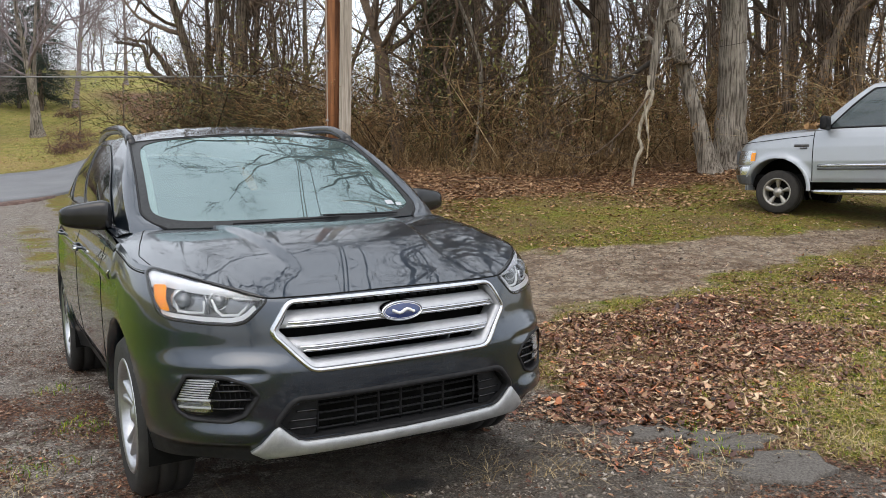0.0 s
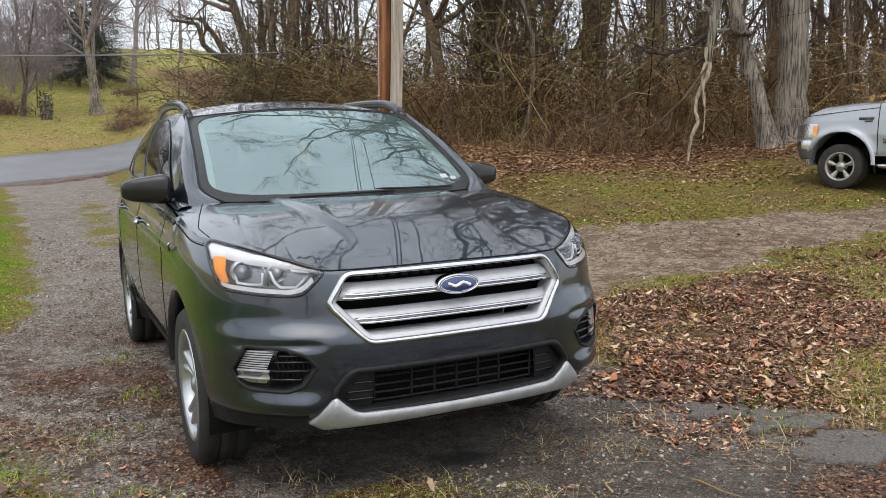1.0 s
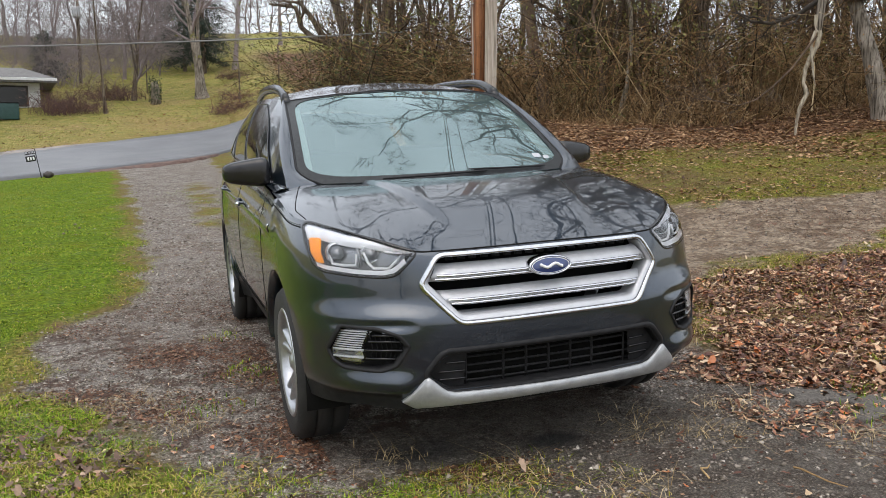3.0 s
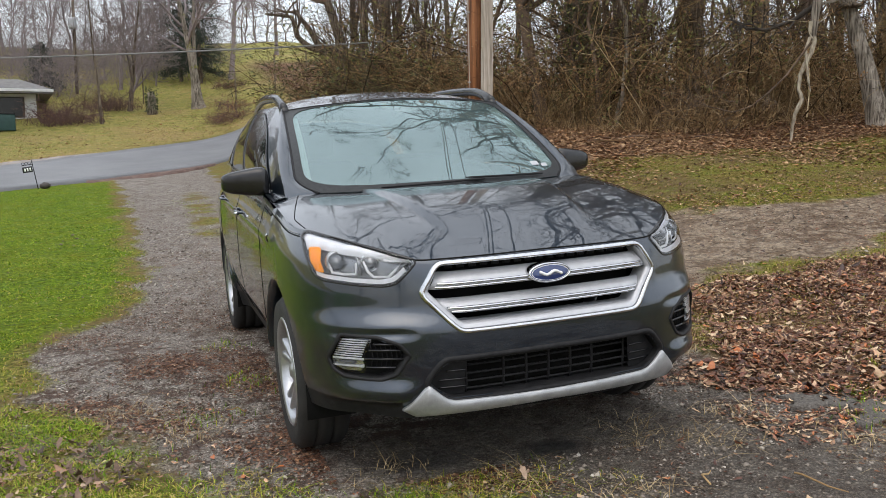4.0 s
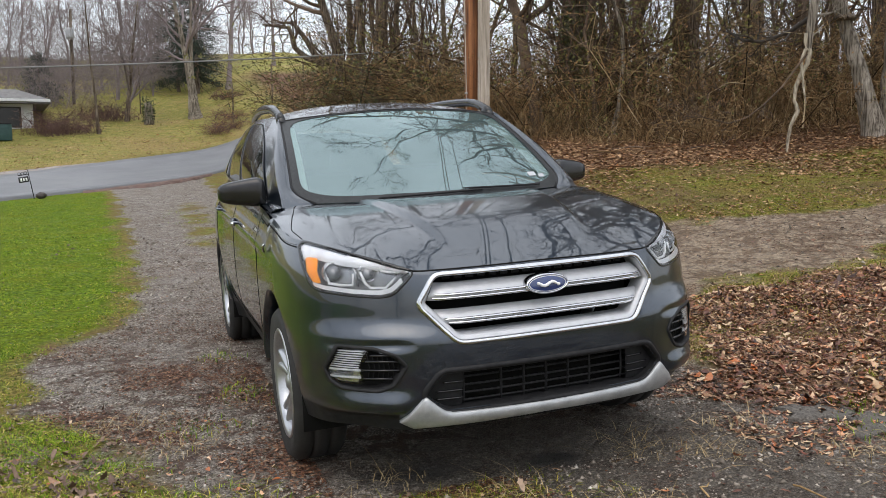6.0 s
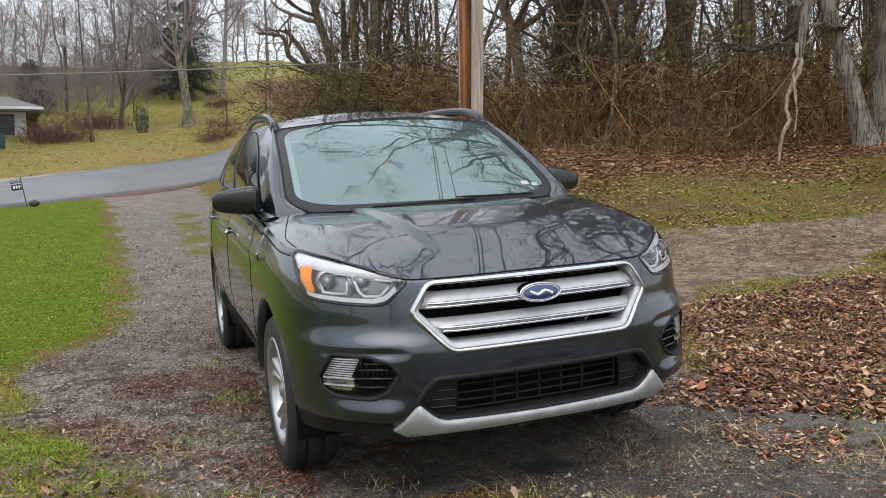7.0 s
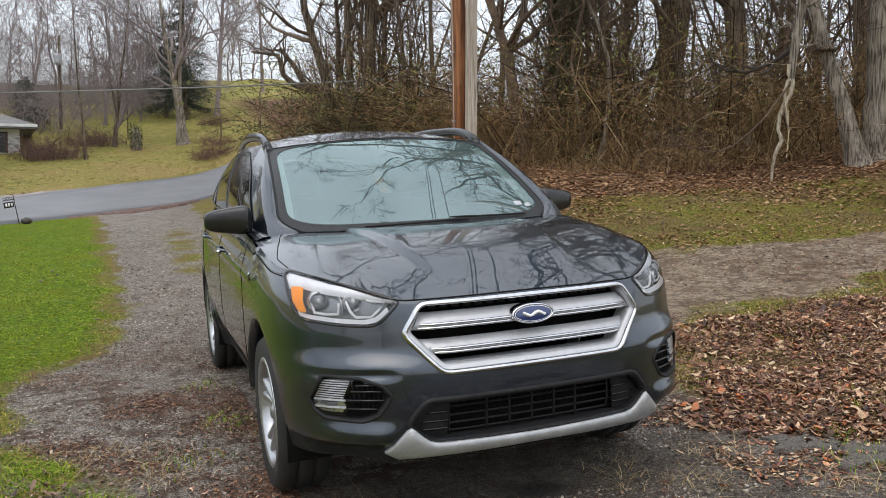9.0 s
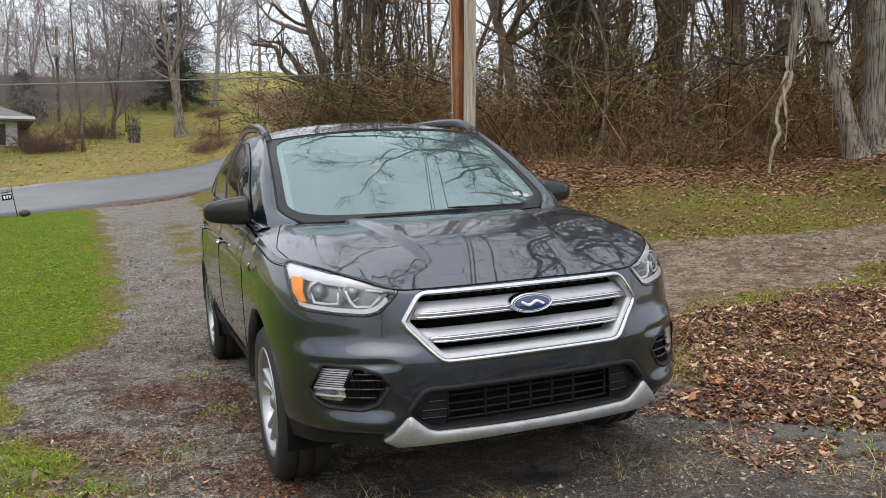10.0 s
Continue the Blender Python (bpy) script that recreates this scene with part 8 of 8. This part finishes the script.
gx_, gy_ = sample(rng, 52000, -3.3, 0.3, -0.9, 2.6, w_verge)
green_ = (wob(gx_, gy_, 2.7, 5.5) + 0.5 * wob(gx_, gy_, 8.0, 0.8) + rng.normal(0, 0.35, len(gx_))) > 0.12
for nm_, keep_, mat_, lab_ in (("verge_grass", green_, GRASS, "ragged fresh green grass beside the drive"), ("faded_verge_grass", ~green_, ROUGH_GRASS, "ragged olive and straw-coloured grass beside the drive")):
    x_, y_ = gx_[keep_], gy_[keep_]
    stuff(nm_, blades(rng, x_, y_, rng.uniform(0.008, 0.034, len(x_)), rng.uniform(0.002, 0.0045, len(x_)), 2.6), mat_, lab_, "grass")
vx_, vy_ = sample(rng, 4200, -3.3, 0.2, -0.9, 2.4, lambda x, y: (0.25 + verge_share(x, y)) * np.clip(-0.25 + 1.3 * wob(x, y, 3.3, 9.1) + 0.6 * wob(x, y, 9.0, 4.2), 0.02, 1))
stuff("verge_leaves", leaf_arrays(rng, vx_, vy_, GROUND(vx_, vy_) + rng.uniform(0.008, 0.03, len(vx_)), np.clip(rng.lognormal(-3.75, 0.45, len(vx_)), 0.012, 0.07), 0.35), DULL_LEAF, "dull brown curled leaves caught in the verge", "leaves")
# grass and fallen leaves beyond the road
def w_far(x, y):
    return (y > road_far(x) + 0.6) * (masks(x, y)[3] < 0.3) * (0.45 + 0.55 * (wob(x, y, 0.9, 2.0) > -0.1))


gx_, gy_ = sample(rng, 45000, -14.0, 9.0, 25.0, 56.0, w_far)
stuff("meadow_grass", blades(rng, gx_, gy_, rng.uniform(0.01, 0.03, len(gx_)), np.full(len(gx_), 0.03), 2.4), MEADOW, "tufty green and straw-coloured grass beyond the road", "grass")
fx, fy = sample(rng, 3800, -14.0, 9.0, 25.0, 54.0, lambda x, y: w_far(x, y) * (0.12 + np.exp(-np.maximum(y - road_far(x), 0) / 3.5)))
stuff("meadow_leaves", flat_quads(rng, fx, fy, GROUND(fx, fy) + 0.05, 0.11), WOOD_LEAF, "brown leaves strewn over the grass beyond the road", "leaves")
# straw lying in the grass
gx_, gy_ = sample(rng, 9000, 1.2, 9.0, -1.2, 4.5, lambda x, y: np.clip(1 - 1.2 * masks(x, y)[0] - 0.6 * masks(x, y)[2], 0, 1) * nearness(x, y, 5.0))
stuff("fallen_straw", blades(rng, gx_, gy_, rng.uniform(0.03, 0.08, len(gx_)), np.full(len(gx_), 0.003), 3.0), STRAW, "dry pale straw lying flat in the winter grass", "straw")
# sprigs of green in the drive
sx, sy = [], []
for cx, cy, r, n in ((-0.98, 2.05, 0.10, 110), (-1.02, 3.0, 0.07, 60), (1.62, -0.02, 0.10, 150), (1.72, 0.24, 0.06, 60), (2.3, 0.75, 0.14, 160), (-1.25, 1.5, 0.10, 80), (1.85, 2.3, 0.16, 120), (-0.5, 12.5, 0.25, 160), (-0.6, 14.5, 0.3, 160)):
    sx.append(rng.normal(cx, r, n))
    sy.append(rng.normal(cy, r, n))
sx, sy = np.concatenate(sx), np.concatenate(sy)
stuff("drive_sprigs", blades(rng, sx, sy, rng.uniform(0.02, 0.05, len(sx)), np.full(len(sx), 0.005), 1.0), GRASS, "small green sprigs growing through the drive", "grass")

# tufts of dry straw
TUFTS = ((0.55, 0.28, 0.22, 90), (0.80, 0.10, 0.18, 70), (1.05, 0.30, 0.20, 80), (1.30, -0.25, 0.24, 110), (1.85, -0.15, 0.2, 90), (1.55, 1.35, 0.16, 60), (-0.15, 0.05, 0.2, 70), (0.15, -0.25, 0.2, 80), (2.2, -0.4, 0.2, 90), (-1.55, 1.75, 0.22, 90), (-1.35, 1.25, 0.2, 70), (1.75, 1.75, 0.2, 60), (2.4, 2.3, 0.3, 90), (-0.55, 0.35, 0.2, 60))
for cx, cy, r, n in TUFTS:
    x, y = rng.normal(cx, r * 0.45, n), rng.normal(cy, r * 0.45, n)
    me = np_mesh("dry_tuft", *blades(rng, x, y, rng.uniform(0.015, 0.07, n), np.full(n, 0.0032), 3.0))
    me.transform(Matrix.Translation((-cx, -cy, -gz(cx, cy))))
    o = tagged(piece("dry_tuft", me, STRAW, None), "low tuft of dry straw-coloured grass on the drive", "grass tuft", "dry tufts on the drive", "stuff")
    o.matrix_basis = pose(cx, cy, gz(cx, cy))


def stones(rng, x, y, size):
    """Rough six-cornered stones."""
    n = len(x)
    o = np.array([(1, 0, 0), (-1, 0, 0), (0, 1, 0), (0, -1, 0), (0, 0, 1), (0, 0, -1)], float)
    v = o[None] * rng.uniform(0.6, 1.25, (n, 6, 1)) * size[:, None, None] * np.array([1, 1, 0.6]) + rng.normal(0, 0.22, (n, 6, 3)) * size[:, None, None]
    a = rng.uniform(0, 6.283, (n, 1))
    v = np.stack([v[..., 0] * np.cos(a) - v[..., 1] * np.sin(a), v[..., 0] * np.sin(a) + v[..., 1] * np.cos(a), v[..., 2]], -1)
    v += np.stack([x, y, GROUND(x, y) + size * 0.15], 1)[:, None]
    t = np.array([(0, 2, 4), (2, 1, 4), (1, 3, 4), (3, 0, 4), (2, 0, 5), (1, 2, 5), (3, 1, 5), (0, 3, 5)])
    return v.reshape(-1, 3), (np.arange(n)[:, None, None] * 6 + t[None]).reshape(-1, 3)


def w_drive(x, y):
    d, la, li, w = masks(x, y)
    return np.clip(d - 0.5 * damp(x, y), 0.02, 1) * (1 - 0.85 * smooth(1.4, 2.4, x)) * nearness(x, y, 5.5) * (0.35 + 0.65 * (wob(x, y, 2.9, 7.7) > -0.2))


px2, py2 = sample(rng, 44000, -2.8, 10.0, -1.4, 19.0, w_drive)
far_ = np.hypot(px2 + 1.46, py2 + 2.8)
stuff("drive_gravel", stones(rng, px2, py2, np.clip(rng.lognormal(-5.1, 0.45, len(px2)), 0.003, 0.02) * np.clip(far_ / 7, 0.9, 1.5)), STONE, "loose grey grit and small stones on the drive", "gravel")
cx_, cy_ = sample(rng, 70000, -2.8, 9.0, -1.4, 14.0, lambda x, y: np.clip(masks(x, y)[0] + 0.3 * masks(x, y)[2] + 1.6 * (x > 0.9) * (y < 0.9) * (x < 2.2), 0, 1.6) * nearness(x, y, 5.5) * np.clip(0.3 + 1.4 * wob(x, y, 1.9, 2.7) + 0.5 * wob(x, y, 6.0, 5.0), 0.02, 1) * (1 - 0.8 * smooth(2.6, 4.5, y)))
stuff("leaf_crumbs", flat_quads(rng, cx_, cy_, GROUND(cx_, cy_) + 0.005, 0.019), CRUMB, "soaked brown leaf crumbs in the hollows of the drive", "leaf crumbs")

# broken plates of old asphalt at the edge of the drive
for i, (cx, cy, r) in enumerate(((1.58, 0.30, 0.19), (1.72, -0.02, 0.20), (1.62, -0.36, 0.22))):
    rg = np.random.default_rng(500 + i)
    a = np.linspace(0, 2 * np.pi, 18, endpoint=False)
    rr = r * (1 + rg.normal(0, 0.22, 18))
    rim = np.stack([rr * np.cos(a) * 1.25, rr * np.sin(a) * 0.8], 1)
    rows = []
    for q, dz in ((1.0, -0.03), (1.0, 0.000), (0.94, 0.005), (0.6, 0.006), (0.3, 0.004), (0.02, 0.005)):
        p = rim * q
        g = ground_z(p[:, 0] + cx, p[:, 1] + cy) - gz(cx, cy)
        rows.append(np.column_stack([p, g + dz + 0.008 + 0.003 * rg.normal(0, 1, 18)]))
    o = grid_piece("asphalt_slab", np.array(rows).transpose(1, 0, 2), SLAB, None, "", True)
    o.matrix_basis = pose(cx, cy, gz(cx, cy) + 0.004)
    tagged(o, "broken flat plate of old dark asphalt", "asphalt slab", "broken asphalt plates")
# sticks
for i in range(26):
    if i < 12:
        x, y, ln = rng.uniform(-1.9, 2.4), rng.uniform(-0.4, 2.6), rng.uniform(0.08, 0.22)
        if abs(x) < 0.95 and y > 0.2:
            y = -0.3
    else:
        x, y, ln = rng.uniform(4, 13), rng.uniform(8.6, 12.0), rng.uniform(0.4, 1.6)
    a = rng.uniform(0, 6.28)
    p = np.array([[x + math.cos(a) * ln * k, y + math.sin(a) * ln * k + 0.04 * math.sin(5 * k), 0] for k in (0, 0.35, 0.7, 1)])
    p[:, 2] = GROUND(p[:, 0], p[:, 1]) + 0.014 + 0.02 * ln * np.array([0, 1, 0.4, 1.5])
    tagged(tube("stick", p, [0.003 + 0.008 * ln, 0.003 + 0.007 * ln, 0.003 + 0.003 * ln, 0.002], BRUSH if i % 3 else TWIG, None, 5), "thin dry stick lying on the ground", "stick", "fallen sticks")
